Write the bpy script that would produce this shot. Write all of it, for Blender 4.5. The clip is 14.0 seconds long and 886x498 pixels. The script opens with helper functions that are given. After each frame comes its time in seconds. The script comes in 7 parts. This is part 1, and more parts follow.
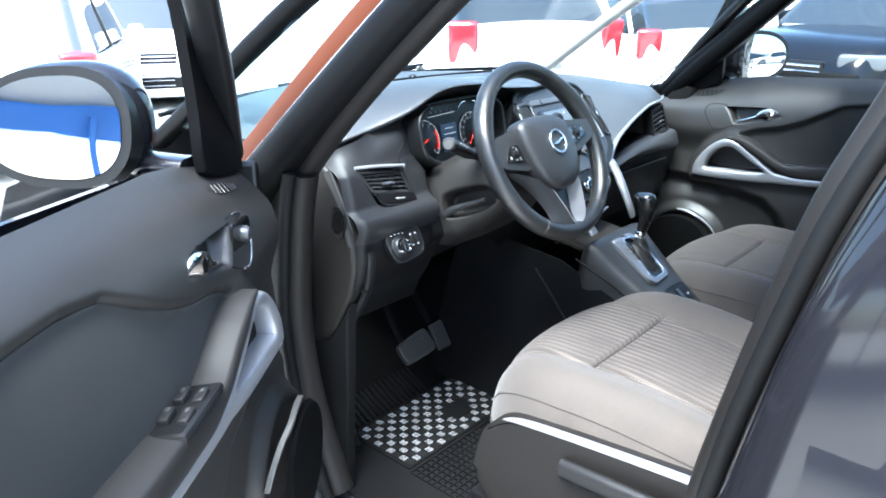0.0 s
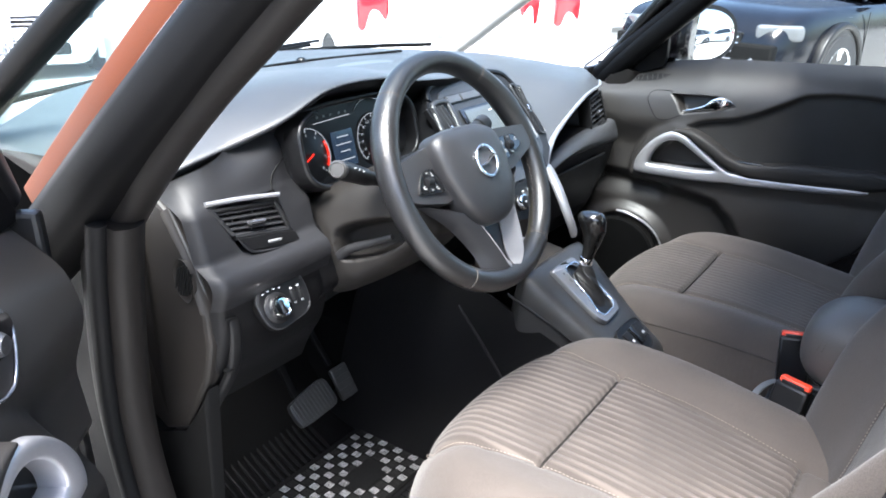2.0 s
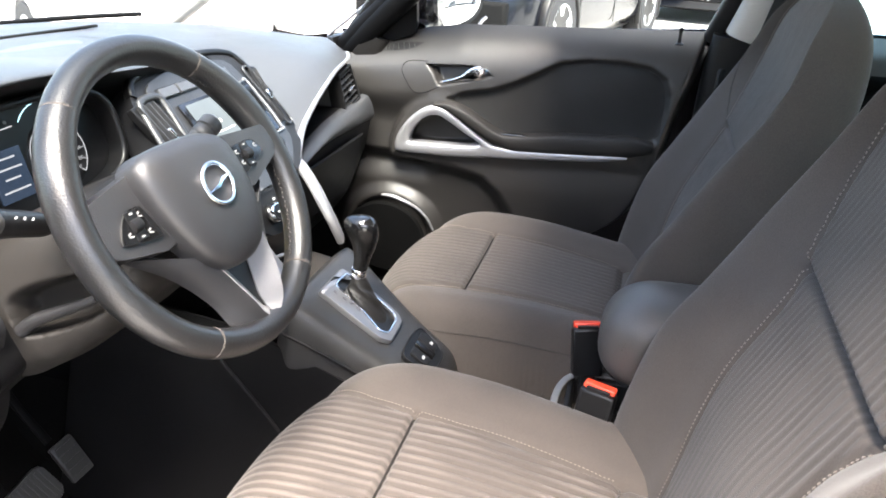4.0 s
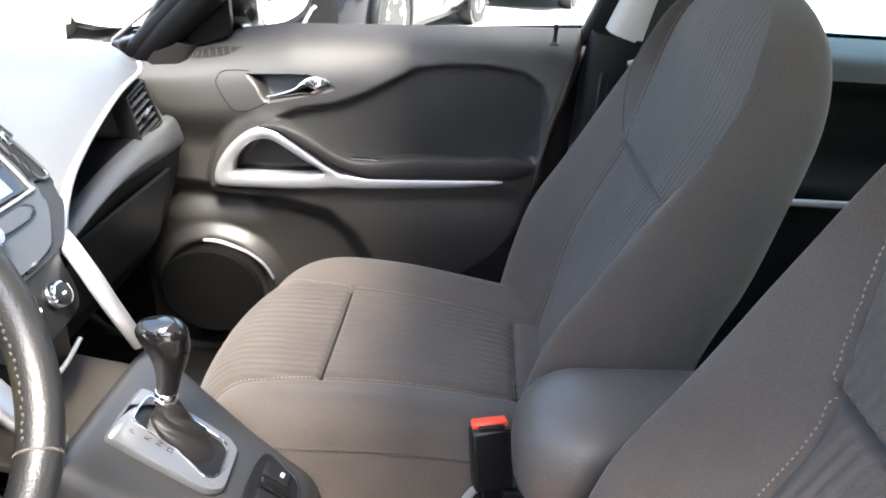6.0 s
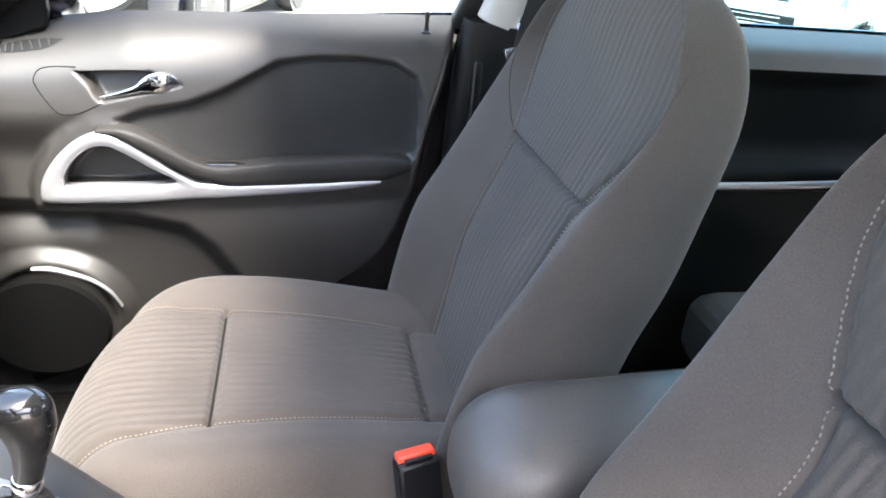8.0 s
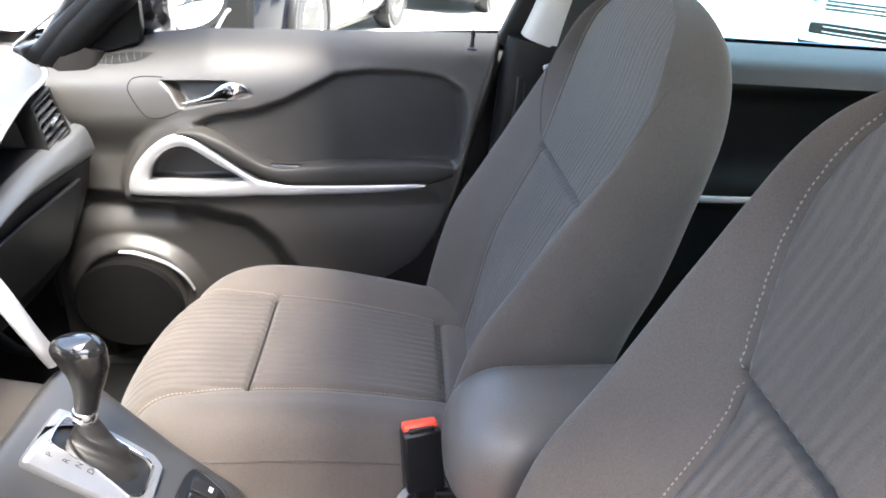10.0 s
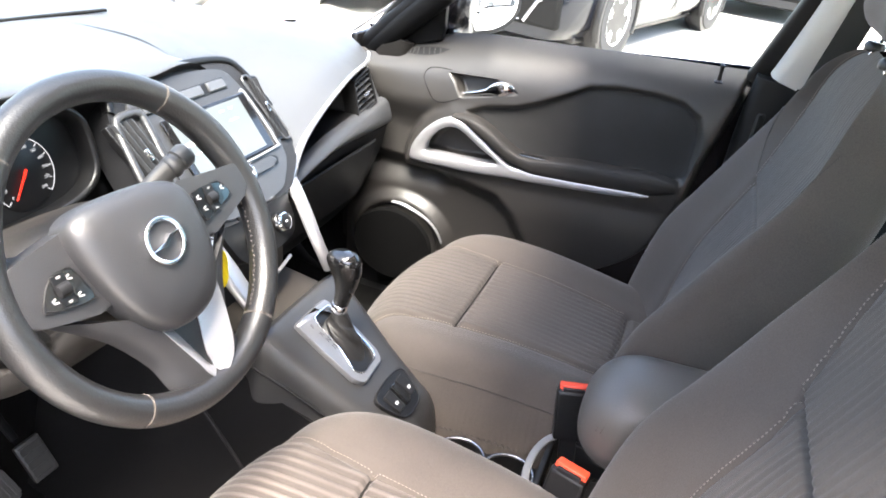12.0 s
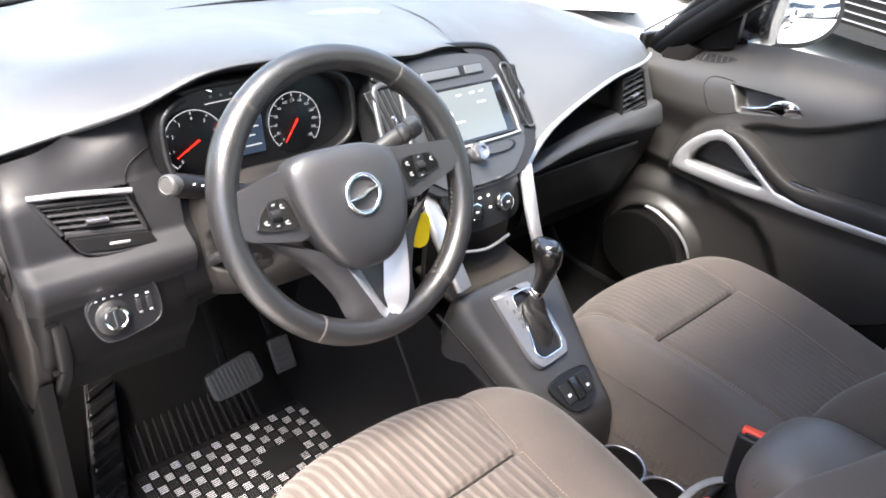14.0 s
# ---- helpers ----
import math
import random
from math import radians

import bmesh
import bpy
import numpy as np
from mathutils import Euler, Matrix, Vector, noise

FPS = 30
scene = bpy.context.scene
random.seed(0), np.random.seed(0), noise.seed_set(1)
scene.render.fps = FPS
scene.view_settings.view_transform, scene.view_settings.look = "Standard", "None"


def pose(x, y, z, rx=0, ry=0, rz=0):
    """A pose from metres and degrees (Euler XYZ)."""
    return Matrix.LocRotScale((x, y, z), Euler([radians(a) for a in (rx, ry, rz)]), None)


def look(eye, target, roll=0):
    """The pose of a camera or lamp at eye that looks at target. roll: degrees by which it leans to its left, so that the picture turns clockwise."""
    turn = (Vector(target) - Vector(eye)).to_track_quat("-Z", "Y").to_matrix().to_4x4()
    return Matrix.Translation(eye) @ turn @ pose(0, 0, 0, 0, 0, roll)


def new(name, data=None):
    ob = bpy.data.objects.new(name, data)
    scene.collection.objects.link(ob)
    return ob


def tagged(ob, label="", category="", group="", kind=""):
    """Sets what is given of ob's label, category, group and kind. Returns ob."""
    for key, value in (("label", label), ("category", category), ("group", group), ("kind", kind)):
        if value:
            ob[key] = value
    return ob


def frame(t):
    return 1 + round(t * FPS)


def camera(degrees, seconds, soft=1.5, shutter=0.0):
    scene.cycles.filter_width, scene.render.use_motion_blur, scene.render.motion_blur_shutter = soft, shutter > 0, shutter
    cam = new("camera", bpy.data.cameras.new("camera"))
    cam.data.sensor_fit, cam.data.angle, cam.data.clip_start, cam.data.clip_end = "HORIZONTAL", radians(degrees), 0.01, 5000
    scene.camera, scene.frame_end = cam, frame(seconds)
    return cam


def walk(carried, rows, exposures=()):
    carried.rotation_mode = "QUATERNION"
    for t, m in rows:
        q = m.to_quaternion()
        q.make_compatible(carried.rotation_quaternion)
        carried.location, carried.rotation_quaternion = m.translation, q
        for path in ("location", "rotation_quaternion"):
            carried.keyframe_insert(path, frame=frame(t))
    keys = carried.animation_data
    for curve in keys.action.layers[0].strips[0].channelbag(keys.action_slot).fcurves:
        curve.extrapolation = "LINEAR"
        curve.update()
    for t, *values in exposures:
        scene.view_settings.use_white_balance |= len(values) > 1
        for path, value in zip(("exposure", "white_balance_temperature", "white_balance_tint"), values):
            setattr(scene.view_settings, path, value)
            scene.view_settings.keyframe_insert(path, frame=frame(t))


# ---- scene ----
cam = camera(62.8, 14.0, soft=1.8)
PATH = [
    (0, (-1.521, -0.788, 1.35), (-0.128, 0.481, 0.678), -0.4),
    (0.5, (-1.446, -0.727, 1.356), (-0.046, 0.513, 0.648), -0.5),
    (1, (-1.355, -0.686, 1.354), (0.05, 0.537, 0.626), -0.2),
    (1.5, (-1.272, -0.633, 1.352), (0.143, 0.572, 0.614), -0.5),
    (2, (-1.208, -0.558, 1.352), (0.299, 0.516, 0.592), 0.7),
    (2.5, (-1.162, -0.496, 1.351), (0.464, 0.37, 0.572), 0.5),
    (3, (-1.137, -0.458, 1.345), (0.567, 0.226, 0.553), 0.4),
    (3.2, (-1.123, -0.454, 1.349), (0.598, 0.175, 0.548), 1.0),
    (5.3, (-0.731, -0.434, 1.334), (1.037, -0.112, 0.456), 1.1),
    (5.5, (-0.71, -0.421, 1.332), (1.066, -0.138, 0.458), 1.2),
    (6, (-0.652, -0.363, 1.321), (1.154, -0.298, 0.464), 3.1),
    (6.5, (-0.595, -0.302, 1.311), (1.207, -0.443, 0.455), 4.6),
    (7, (-0.556, -0.277, 1.299), (1.218, -0.602, 0.435), 5.1),
    (7.2, (-0.545, -0.273, 1.298), (1.215, -0.671, 0.435), 5.4),
    (9.3, (-0.602, -0.287, 1.315), (1.182, -0.633, 0.479), 3.7),
    (9.5, (-0.621, -0.302, 1.316), (1.171, -0.614, 0.486), 3.9),
    (10, (-0.659, -0.363, 1.326), (1.151, -0.503, 0.488), 4.1),
    (10.5, (-0.714, -0.42, 1.345), (1.066, -0.291, 0.443), 3.8),
    (11, (-0.742, -0.441, 1.373), (0.994, -0.13, 0.429), 4.3),
    (11.5, (-0.79, -0.451, 1.404), (0.921, -0.033, 0.457), 5.5),
    (12, (-0.86, -0.479, 1.431), (0.821, 0.077, 0.5), 6.8),
    (12.5, (-0.879, -0.519, 1.446), (0.73, 0.179, 0.486), 7.4),
    (13, (-0.855, -0.562, 1.467), (0.618, 0.354, 0.473), 6.3),
    (13.5, (-0.822, -0.609, 1.465), (0.497, 0.494, 0.445), 6.0),
    (14, (-0.816, -0.628, 1.469), (0.391, 0.584, 0.433), 6.2),
]
EXPOSURE = [(0.0, 3.18, 5650, 1), (2.0, 3.18, 6250, 8), (3.2, 3.42, 6800, 10), (5.5, 3.98, 7150, 11), (7.0, 4.30, 7000, 11), (9.0, 4.55, 6950, 11), (11.0, 4.36, 7150, 12), (12.5, 3.96, 7100, 12), (14.0, 3.71, 7000, 13)]
walk(cam, [(t, look(eye, target, roll)) for t, eye, target, roll in PATH], EXPOSURE)

# ---- daylight ----
world = bpy.data.worlds.new("sky")
scene.world = world
world.use_nodes = True
wn, wl = world.node_tree.nodes, world.node_tree.links
sky = wn.new("ShaderNodeTexSky")
sky.sky_type = "NISHITA"
sky.sun_disc = False
sky.sun_elevation, sky.sun_rotation = radians(66), radians(-110)
sky.dust_density, sky.air_density = 3.0, 1.0
wl.new(sky.outputs["Color"], wn["Background"].inputs["Color"])
wn["Background"].inputs["Strength"].default_value = 0.128

sun = new("sun", bpy.data.lights.new("sun", "SUN"))
sun.data.energy, sun.data.angle, sun.data.color = 3.5, radians(34), (1.0, 0.960, 0.935)
sun.matrix_world = look((-11.0, -4.0, 26), (0, 0, 0))


# ---- materials ----
def material(name, base, rough=0.5, metal=0.0, grain=0.0, grain_size=800.0, vary=0.1, vary_size=6.0, spec=0.5, coat=0.0, sheen=0.0):
    """A surface with colour that varies at a large and a small scale, and a fine grain in its relief."""
    m = bpy.data.materials.new(name)
    m.use_nodes = True
    n, l = m.node_tree.nodes, m.node_tree.links
    b = n["Principled BSDF"]
    b.inputs["Roughness"].default_value, b.inputs["Metallic"].default_value = rough, metal
    b.inputs["Specular IOR Level"].default_value = spec
    b.inputs["Coat Weight"].default_value, b.inputs["Coat Roughness"].default_value = coat, 0.05
    b.inputs["Sheen Weight"].default_value, b.inputs["Sheen Roughness"].default_value = sheen, 0.5
    co = n.new("ShaderNodeTexCoord")
    big, small = n.new("ShaderNodeTexNoise"), n.new("ShaderNodeTexNoise")
    big.inputs["Scale"].default_value, big.inputs["Detail"].default_value = vary_size, 5
    small.inputs["Scale"].default_value, small.inputs["Detail"].default_value = grain_size, 2
    for t in (big, small):
        l.new(co.outputs["Object"], t.inputs["Vector"])
    add = n.new("ShaderNodeMath")
    add.operation = "ADD"
    l.new(big.outputs["Fac"], add.inputs[0])
    l.new(small.outputs["Fac"], add.inputs[1])
    ramp = n.new("ShaderNodeMapRange")
    ramp.inputs["From Min"].default_value, ramp.inputs["From Max"].default_value = 0.6, 1.4
    ramp.inputs["To Min"].default_value, ramp.inputs["To Max"].default_value = 1 - vary, 1 + vary
    l.new(add.outputs[0], ramp.inputs["Value"])
    mul = n.new("ShaderNodeVectorMath")
    mul.operation = "SCALE"
    mul.inputs[0].default_value = base[:3]
    l.new(ramp.outputs["Result"], mul.inputs["Scale"])
    l.new(mul.outputs["Vector"], b.inputs["Base Color"])
    if rough > 0.12:
        rr = n.new("ShaderNodeMapRange")
        rr.inputs["From Min"].default_value, rr.inputs["From Max"].default_value = 0.3, 0.7
        rr.inputs["To Min"].default_value, rr.inputs["To Max"].default_value = rough * 0.88, min(1.0, rough * 1.12)
        l.new(big.outputs["Fac"], rr.inputs["Value"])
        l.new(rr.outputs["Result"], b.inputs["Roughness"])
    if grain:
        bump = n.new("ShaderNodeBump")
        bump.inputs["Strength"].default_value, bump.inputs["Distance"].default_value = grain, 0.0006
        l.new(small.outputs["Fac"], bump.inputs["Height"])
        l.new(bump.outputs["Normal"], b.inputs["Normal"])
    return m


def glass(name, tint, gloss=0.06):
    """A thin pane: light passes through with a tint, and a little is mirrored."""
    m = bpy.data.materials.new(name)
    m.use_nodes = True
    n, l = m.node_tree.nodes, m.node_tree.links
    n.remove(n["Principled BSDF"])
    see, shine, mix = n.new("ShaderNodeBsdfTransparent"), n.new("ShaderNodeBsdfGlossy"), n.new("ShaderNodeMixShader")
    see.inputs["Color"].default_value = (*tint, 1)
    shine.inputs["Roughness"].default_value = 0.02
    mix.inputs["Fac"].default_value = gloss
    l.new(see.outputs["BSDF"], mix.inputs[1])
    l.new(shine.outputs["BSDF"], mix.inputs[2])
    l.new(mix.outputs["Shader"], n["Material Output"].inputs["Surface"])
    return m


def glowing(name, colour, strength):
    m = bpy.data.materials.new(name)
    m.use_nodes = True
    b = m.node_tree.nodes["Principled BSDF"]
    b.inputs["Base Color"].default_value = (*[0.04 * c for c in colour], 1)
    b.inputs["Emission Color"].default_value = (*colour, 1)
    b.inputs["Emission Strength"].default_value = strength
    b.inputs["Roughness"].default_value = 0.15
    return m


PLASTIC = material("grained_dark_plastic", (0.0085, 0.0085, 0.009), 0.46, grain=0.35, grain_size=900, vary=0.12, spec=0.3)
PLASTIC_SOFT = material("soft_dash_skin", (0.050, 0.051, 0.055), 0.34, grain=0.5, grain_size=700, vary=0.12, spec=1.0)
DASH_TOP = material("grained_grey_top_pad", (0.044, 0.0458, 0.050), 0.44, grain=0.5, grain_size=700, vary=0.1, spec=0.45)
ROLL_SKIN = material("soft_grey_roll_skin", (0.034, 0.035, 0.038), 0.40, grain=0.5, grain_size=700, vary=0.1, spec=0.7)
FACE_SKIN = material("moulded_dark_grey_skin", (0.0125, 0.0125, 0.0137), 0.48, grain=0.45, grain_size=800, vary=0.12, spec=0.28)
FASCIA = material("grey_fascia_plastic", (0.024, 0.0245, 0.0265), 0.36, grain=0.4, grain_size=900, vary=0.1, spec=0.7)
VENT_SLAT = material("grey_vent_slat", (0.0150, 0.0150, 0.0160), 0.42, grain=0.2, vary=0.1, spec=0.5)
LOWER_DASH = material("lower_dash_plastic", (0.0050, 0.0050, 0.0055), 0.48, grain=0.4, grain_size=800, vary=0.12, spec=0.2)
LINING_BROWN = material("brown_grey_pillar_lining", (0.0105, 0.0093, 0.0088), 0.52, grain=0.3, grain_size=900, spec=0.22)
PLASTIC_BROWN = material("matt_brown_grey_plastic", (0.0085, 0.0074, 0.0068), 0.55, grain=0.3, grain_size=900, spec=0.22)
TRAY_BROWN = material("brown_tray_mat", (0.019, 0.0155, 0.0125), 0.6, grain=0.4, grain_size=700, vary=0.15, spec=0.3)
SURROUND = material("satin_grey_surround", (0.21, 0.21, 0.22), 0.36, metal=0.7, grain=0.05, vary=0.08)
SHROUD = material("matt_warm_grey_plastic", (0.0135, 0.0122, 0.0112), 0.55, grain=0.4, grain_size=900, spec=0.3)
# pale tone of the highlight painted over the driver door's speaker
ARC_GREY = material("pale_arc_highlight", (0.085, 0.080, 0.072), 0.45, grain=0.3, grain_size=900)
STALK_GREY = material("pale_stalk_grey", (0.036, 0.0355, 0.035), 0.45, vary=0.06)
COVER_BROWN = material("brown_grey_cover", (0.015, 0.0132, 0.0117), 0.5, grain=0.3, grain_size=900, spec=0.3)
PLASTIC_BLACK = material("smooth_black_plastic", (0.0055, 0.0055, 0.006), 0.38, grain=0.1, spec=0.35)
GRIP_SKIN = material("satin_grip_skin", (0.0060, 0.0058, 0.0058), 0.26, grain=0.25, grain_size=420, vary=0.1, spec=0.55)
GAITER = material("matt_black_leather", (0.010, 0.0095, 0.0095), 0.5, grain=0.6, grain_size=420, vary=0.2, spec=0.4)
PAD_SKIN = material("grained_black_pad_skin", (0.0195, 0.0195, 0.0210), 0.42, grain=0.5, grain_size=900, vary=0.1, spec=0.6)
SAIL_BLACK = material("smooth_black_trim", (0.0022, 0.0022, 0.0025), 0.55, grain=0.15, spec=0.10)
GLOSS_BLACK = material("gloss_black_plastic", (0.006, 0.006, 0.0065), 0.12, vary=0.05, coat=0.5)
DOOR_SKIN = material("door_panel_skin", (0.0175, 0.0160, 0.0150), 0.44, grain=0.4, grain_size=800, vary=0.12, spec=0.5)
SPEAKER_CLOTH = material("black_speaker_mesh", (0.0016, 0.0016, 0.0017), 0.9, grain=0.6, grain_size=1400, vary=0.2, spec=0.06)
ARM_PAD = material("matt_padded_skin", (0.0165, 0.0152, 0.0143), 0.56, grain=0.4, grain_size=800, vary=0.12, spec=0.25)
DOOR_CLOTH = material("door_insert_cloth", (0.008, 0.0076, 0.0072), 0.85, grain=0.5, grain_size=1200, vary=0.2, sheen=0.05)
FABRIC = material("seat_cloth_side", (0.063, 0.0535, 0.0470), 0.93, grain=0.9, grain_size=620, vary=0.24, vary_size=9, spec=0.2, sheen=0.12)
FABRIC_DARK = material("seat_back_cloth", (0.046, 0.040, 0.0358), 0.93, grain=0.7, grain_size=1500, vary=0.18, spec=0.2, sheen=0.1)
FABRIC_SEAM = material("dark_seam_cloth", (0.014, 0.0125, 0.0115), 0.95, grain=0.5, vary=0.15, spec=0.15)
CONSOLE = material("console_grey_plastic", (0.021, 0.0207, 0.021), 0.40, grain=0.35, grain_size=900, vary=0.12, spec=0.6)
LEATHER = material("black_leather", (0.0125, 0.0124, 0.0128), 0.34, grain=0.6, grain_size=420, vary=0.15, spec=0.65)
ARM_LEATHER = material("padded_grey_leather", (0.072, 0.065, 0.060), 0.46, grain=0.6, grain_size=420, vary=0.12, spec=0.45)
MATT_BLACK = material("matt_black_plastic", (0.0045, 0.0045, 0.0045), 0.7, grain=0.3, vary=0.15, spec=0.12)
SILVER = material("satin_silver_trim", (0.36, 0.36, 0.375), 0.32, metal=0.65, grain=0.05, vary=0.06)
BRUSHED = material("brushed_grey_metal", (0.30, 0.30, 0.32), 0.25, metal=0.9, vary=0.08)
CHROME = material("chrome", (0.82, 0.82, 0.84), 0.07, metal=1.0, vary=0.03)
PEDAL_RUBBER = material("worn_pedal_rubber", (0.030, 0.030, 0.029), 0.5, grain=0.4, grain_size=500, vary=0.25)
RUBBER = material("black_rubber", (0.0045, 0.0045, 0.0048), 0.62, grain=0.4, grain_size=500, vary=0.25, spec=0.15)
CARPET = material("black_carpet", (0.003, 0.003, 0.003), 0.98, grain=1.0, grain_size=1600, vary=0.3, spec=0.1)
ALU = material("chequer_aluminium", (0.42, 0.42, 0.425), 0.4, metal=0.25, grain=0.2, vary=0.2)
# dark copy of the chequer aluminium, for bars turned away from the light
ALU_UNLIT = material("unlit_aluminium", (0.018, 0.018, 0.018), 0.55, metal=0.5, grain=0.3, vary=0.3)
PAINT_BLACK = material("black_car_paint", (0.008, 0.008, 0.010), 0.12, vary=0.15, spec=0.3, coat=0.25)
PAINT_DARK = material("dark_blue_car_paint", (0.004, 0.005, 0.008), 0.16, vary=0.1, spec=0.3, coat=0.15)
PAINT_WHITE = material("white_car_paint", (0.80, 0.80, 0.80), 0.18, vary=0.03, coat=0.8)
PAINT_GREY = material("grey_car_paint", (0.30, 0.32, 0.34), 0.2, metal=0.3, vary=0.05, coat=0.8)
TRIM_LIGHT = material("light_pillar_lining", (0.46, 0.44, 0.41), 0.8, grain=0.3, vary=0.06)
# brown that stands in for a reflection in black gloss
REFLECTED_BROWN = material("painted_brown_reflection", (0.070, 0.020, 0.009), 0.55, vary=0.15, spec=0.15)
RED = material("red_plastic", (0.85, 0.07, 0.03), 0.35, vary=0.06)
LAMP_RED = material("red_lamp_lens", (0.62, 0.02, 0.03), 0.12, vary=0.1, coat=0.8)
LAMP_CLEAR = material("clear_lamp_lens", (0.10, 0.105, 0.11), 0.2, vary=0.2, spec=0.3, coat=0.2)
YELLOW = material("yellow_plastic_tag", (0.86, 0.66, 0.02), 0.4, vary=0.05)
PLASTIC_GREYISH = material("mid_grey_plastic", (0.16, 0.16, 0.16), 0.4, vary=0.08)
SIGN_GREY = material("grey_sign_ink", (0.22, 0.22, 0.22), 0.5, vary=0.02)
WHITE_INK = material("white_ink", (0.45, 0.45, 0.45), 0.5, vary=0.02)
THREAD = material("pale_thread", (0.18, 0.155, 0.133), 0.85, vary=0.1)
NEEDLE = glowing("lit_red_needle", (1.0, 0.03, 0.015), 0.16)
DIAL_LIT = glowing("lit_dial_marks", (0.85, 0.9, 1.0), 0.07)
SCREEN = glowing("lit_screen", (0.58, 0.68, 0.74), 0.058)
DISPLAY = glowing("lit_info_display", (0.10, 0.16, 0.28), 0.034)
TYRE = material("tyre_rubber", (0.022, 0.022, 0.023), 0.75, grain=0.5, grain_size=120, vary=0.2)
RIM = material("alloy_rim", (0.66, 0.67, 0.68), 0.28, metal=0.85, vary=0.08)
CONCRETE = material("pale_concrete", (0.42, 0.41, 0.39), 0.9, grain=0.6, grain_size=60, vary=0.2, vary_size=0.9)
GLASS = glass("clear_glass", (0.62, 0.67, 0.67))
GLASS_TEAL = glass("teal_tinted_glass", (0.45, 0.72, 0.74))
GLASS_PALE = glass("pale_green_glass", (0.74, 0.90, 0.89))
GLASS_DARK = material("dark_car_window", (0.02, 0.025, 0.028), 0.05, vary=0.1, coat=1.0)
MIRROR = material("mirror_glass", (0.90, 0.91, 0.92), 0.015, metal=1.0, vary=0.01)


def striped(name, base, light, pitch):
    """Cloth with fine ribs: sunlit crests and shaded hollows painted across the local x axis, fading in uneven patches.
    """
    m = material(name, base, 0.92, grain=0.9, grain_size=620, vary=0.22, vary_size=9, spec=0.2, sheen=0.1)
    n, l = m.node_tree.nodes, m.node_tree.links
    b = n["Principled BSDF"]
    old = b.inputs["Base Color"].links[0].from_socket
    co, sep = n.new("ShaderNodeTexCoord"), n.new("ShaderNodeSeparateXYZ")
    l.new(co.outputs["Object"], sep.inputs["Vector"])
    turn, cosine = n.new("ShaderNodeMath"), n.new("ShaderNodeMath")
    turn.operation, cosine.operation = "MULTIPLY", "COSINE"
    turn.inputs[1].default_value = 2 * math.pi / pitch
    l.new(sep.outputs["X"], turn.inputs[0])
    l.new(turn.outputs[0], cosine.inputs[0])
    patch = n.new("ShaderNodeTexNoise")
    patch.inputs["Scale"].default_value = 7.0
    l.new(co.outputs["Object"], patch.inputs["Vector"])
    fade = n.new("ShaderNodeMapRange")
    fade.inputs["From Min"].default_value, fade.inputs["From Max"].default_value = 0.40, 0.58
    fade.inputs["To Min"].default_value, fade.inputs["To Max"].default_value = 0.35, 1.0
    l.new(patch.outputs["Fac"], fade.inputs["Value"])
    crest = n.new("ShaderNodeMapRange")
    crest.inputs["From Min"].default_value, crest.inputs["From Max"].default_value = -0.5, 0.7
    l.new(cosine.outputs[0], crest.inputs["Value"])
    fac = n.new("ShaderNodeMath")
    fac.operation = "MULTIPLY"
    l.new(crest.outputs["Result"], fac.inputs[0])
    l.new(fade.outputs["Result"], fac.inputs[1])
    mix = n.new("ShaderNodeMix")
    mix.data_type = "RGBA"
    l.new(fac.outputs[0], mix.inputs["Factor"])
    l.new(old, mix.inputs[6])
    mix.inputs[7].default_value = (*light, 1)
    l.new(mix.outputs[2], b.inputs["Base Color"])
    return m


# the first has strong sun painted on its crests, the second little
RIBBED_SUNLIT = striped("seat_cloth_sunlit_ribs", (0.052, 0.044, 0.039), (0.104, 0.088, 0.077), 0.0155)
RIBBED_BACK = striped("seat_cloth_fine_ribs", (0.050, 0.043, 0.038), (0.072, 0.061, 0.054), 0.0155)


# ---- shaping ----
def thing(name, label, category, group="", kind="", at=(0, 0, 0)):
    ob = new(name)
    ob.empty_display_size = 0.05
    ob.location = at
    return tagged(ob, label, category, group, kind)


def finish(name, bm, mat, sharp=35.0):
    bmesh.ops.recalc_face_normals(bm, faces=bm.faces)
    # drawn sheets shade softly; boxes and plates keep their faces flat
    sharp = max(sharp, 50.0) if bm.faces.layers.int.get("soft") else 21.0
    me = bpy.data.meshes.new(name)
    bm.to_mesh(me)
    bm.free()
    me.polygons.foreach_set("use_smooth", [True] * len(me.polygons))
    me.set_sharp_from_angle(angle=radians(sharp))
    me.materials.append(mat)
    return new(name, me)


def part(name, bm, mat, parent, label="", sharp=35.0):
    ob = finish(name, bm, mat, sharp)
    ob.parent = parent
    if label:
        ob["label"] = label
    return ob


def solo(name, bm, mat, label, category, group="", kind="", sharp=35.0):
    return tagged(finish(name, bm, mat, sharp), label, category, group, kind)


def curve(points, n, closed=False):
    """n points on a smooth curve through the given ones."""
    p = np.array(points, float)
    k = len(p)
    t = np.linspace(0, k if closed else k - 1, n, endpoint=not closed)
    i = np.minimum(t.astype(int), k - 1 if closed else k - 2)
    f = (t - i)[:, None]
    at = (lambda j: p[j % k]) if closed else (lambda j: p[np.clip(j, 0, k - 1)])
    a, b, c, d = at(i - 1), at(i), at(i + 1), at(i + 2)
    return 0.5 * (2 * b + (c - a) * f + (2 * a - 5 * b + 4 * c - d) * f**2 + (3 * b - a - 3 * c + d) * f**3)


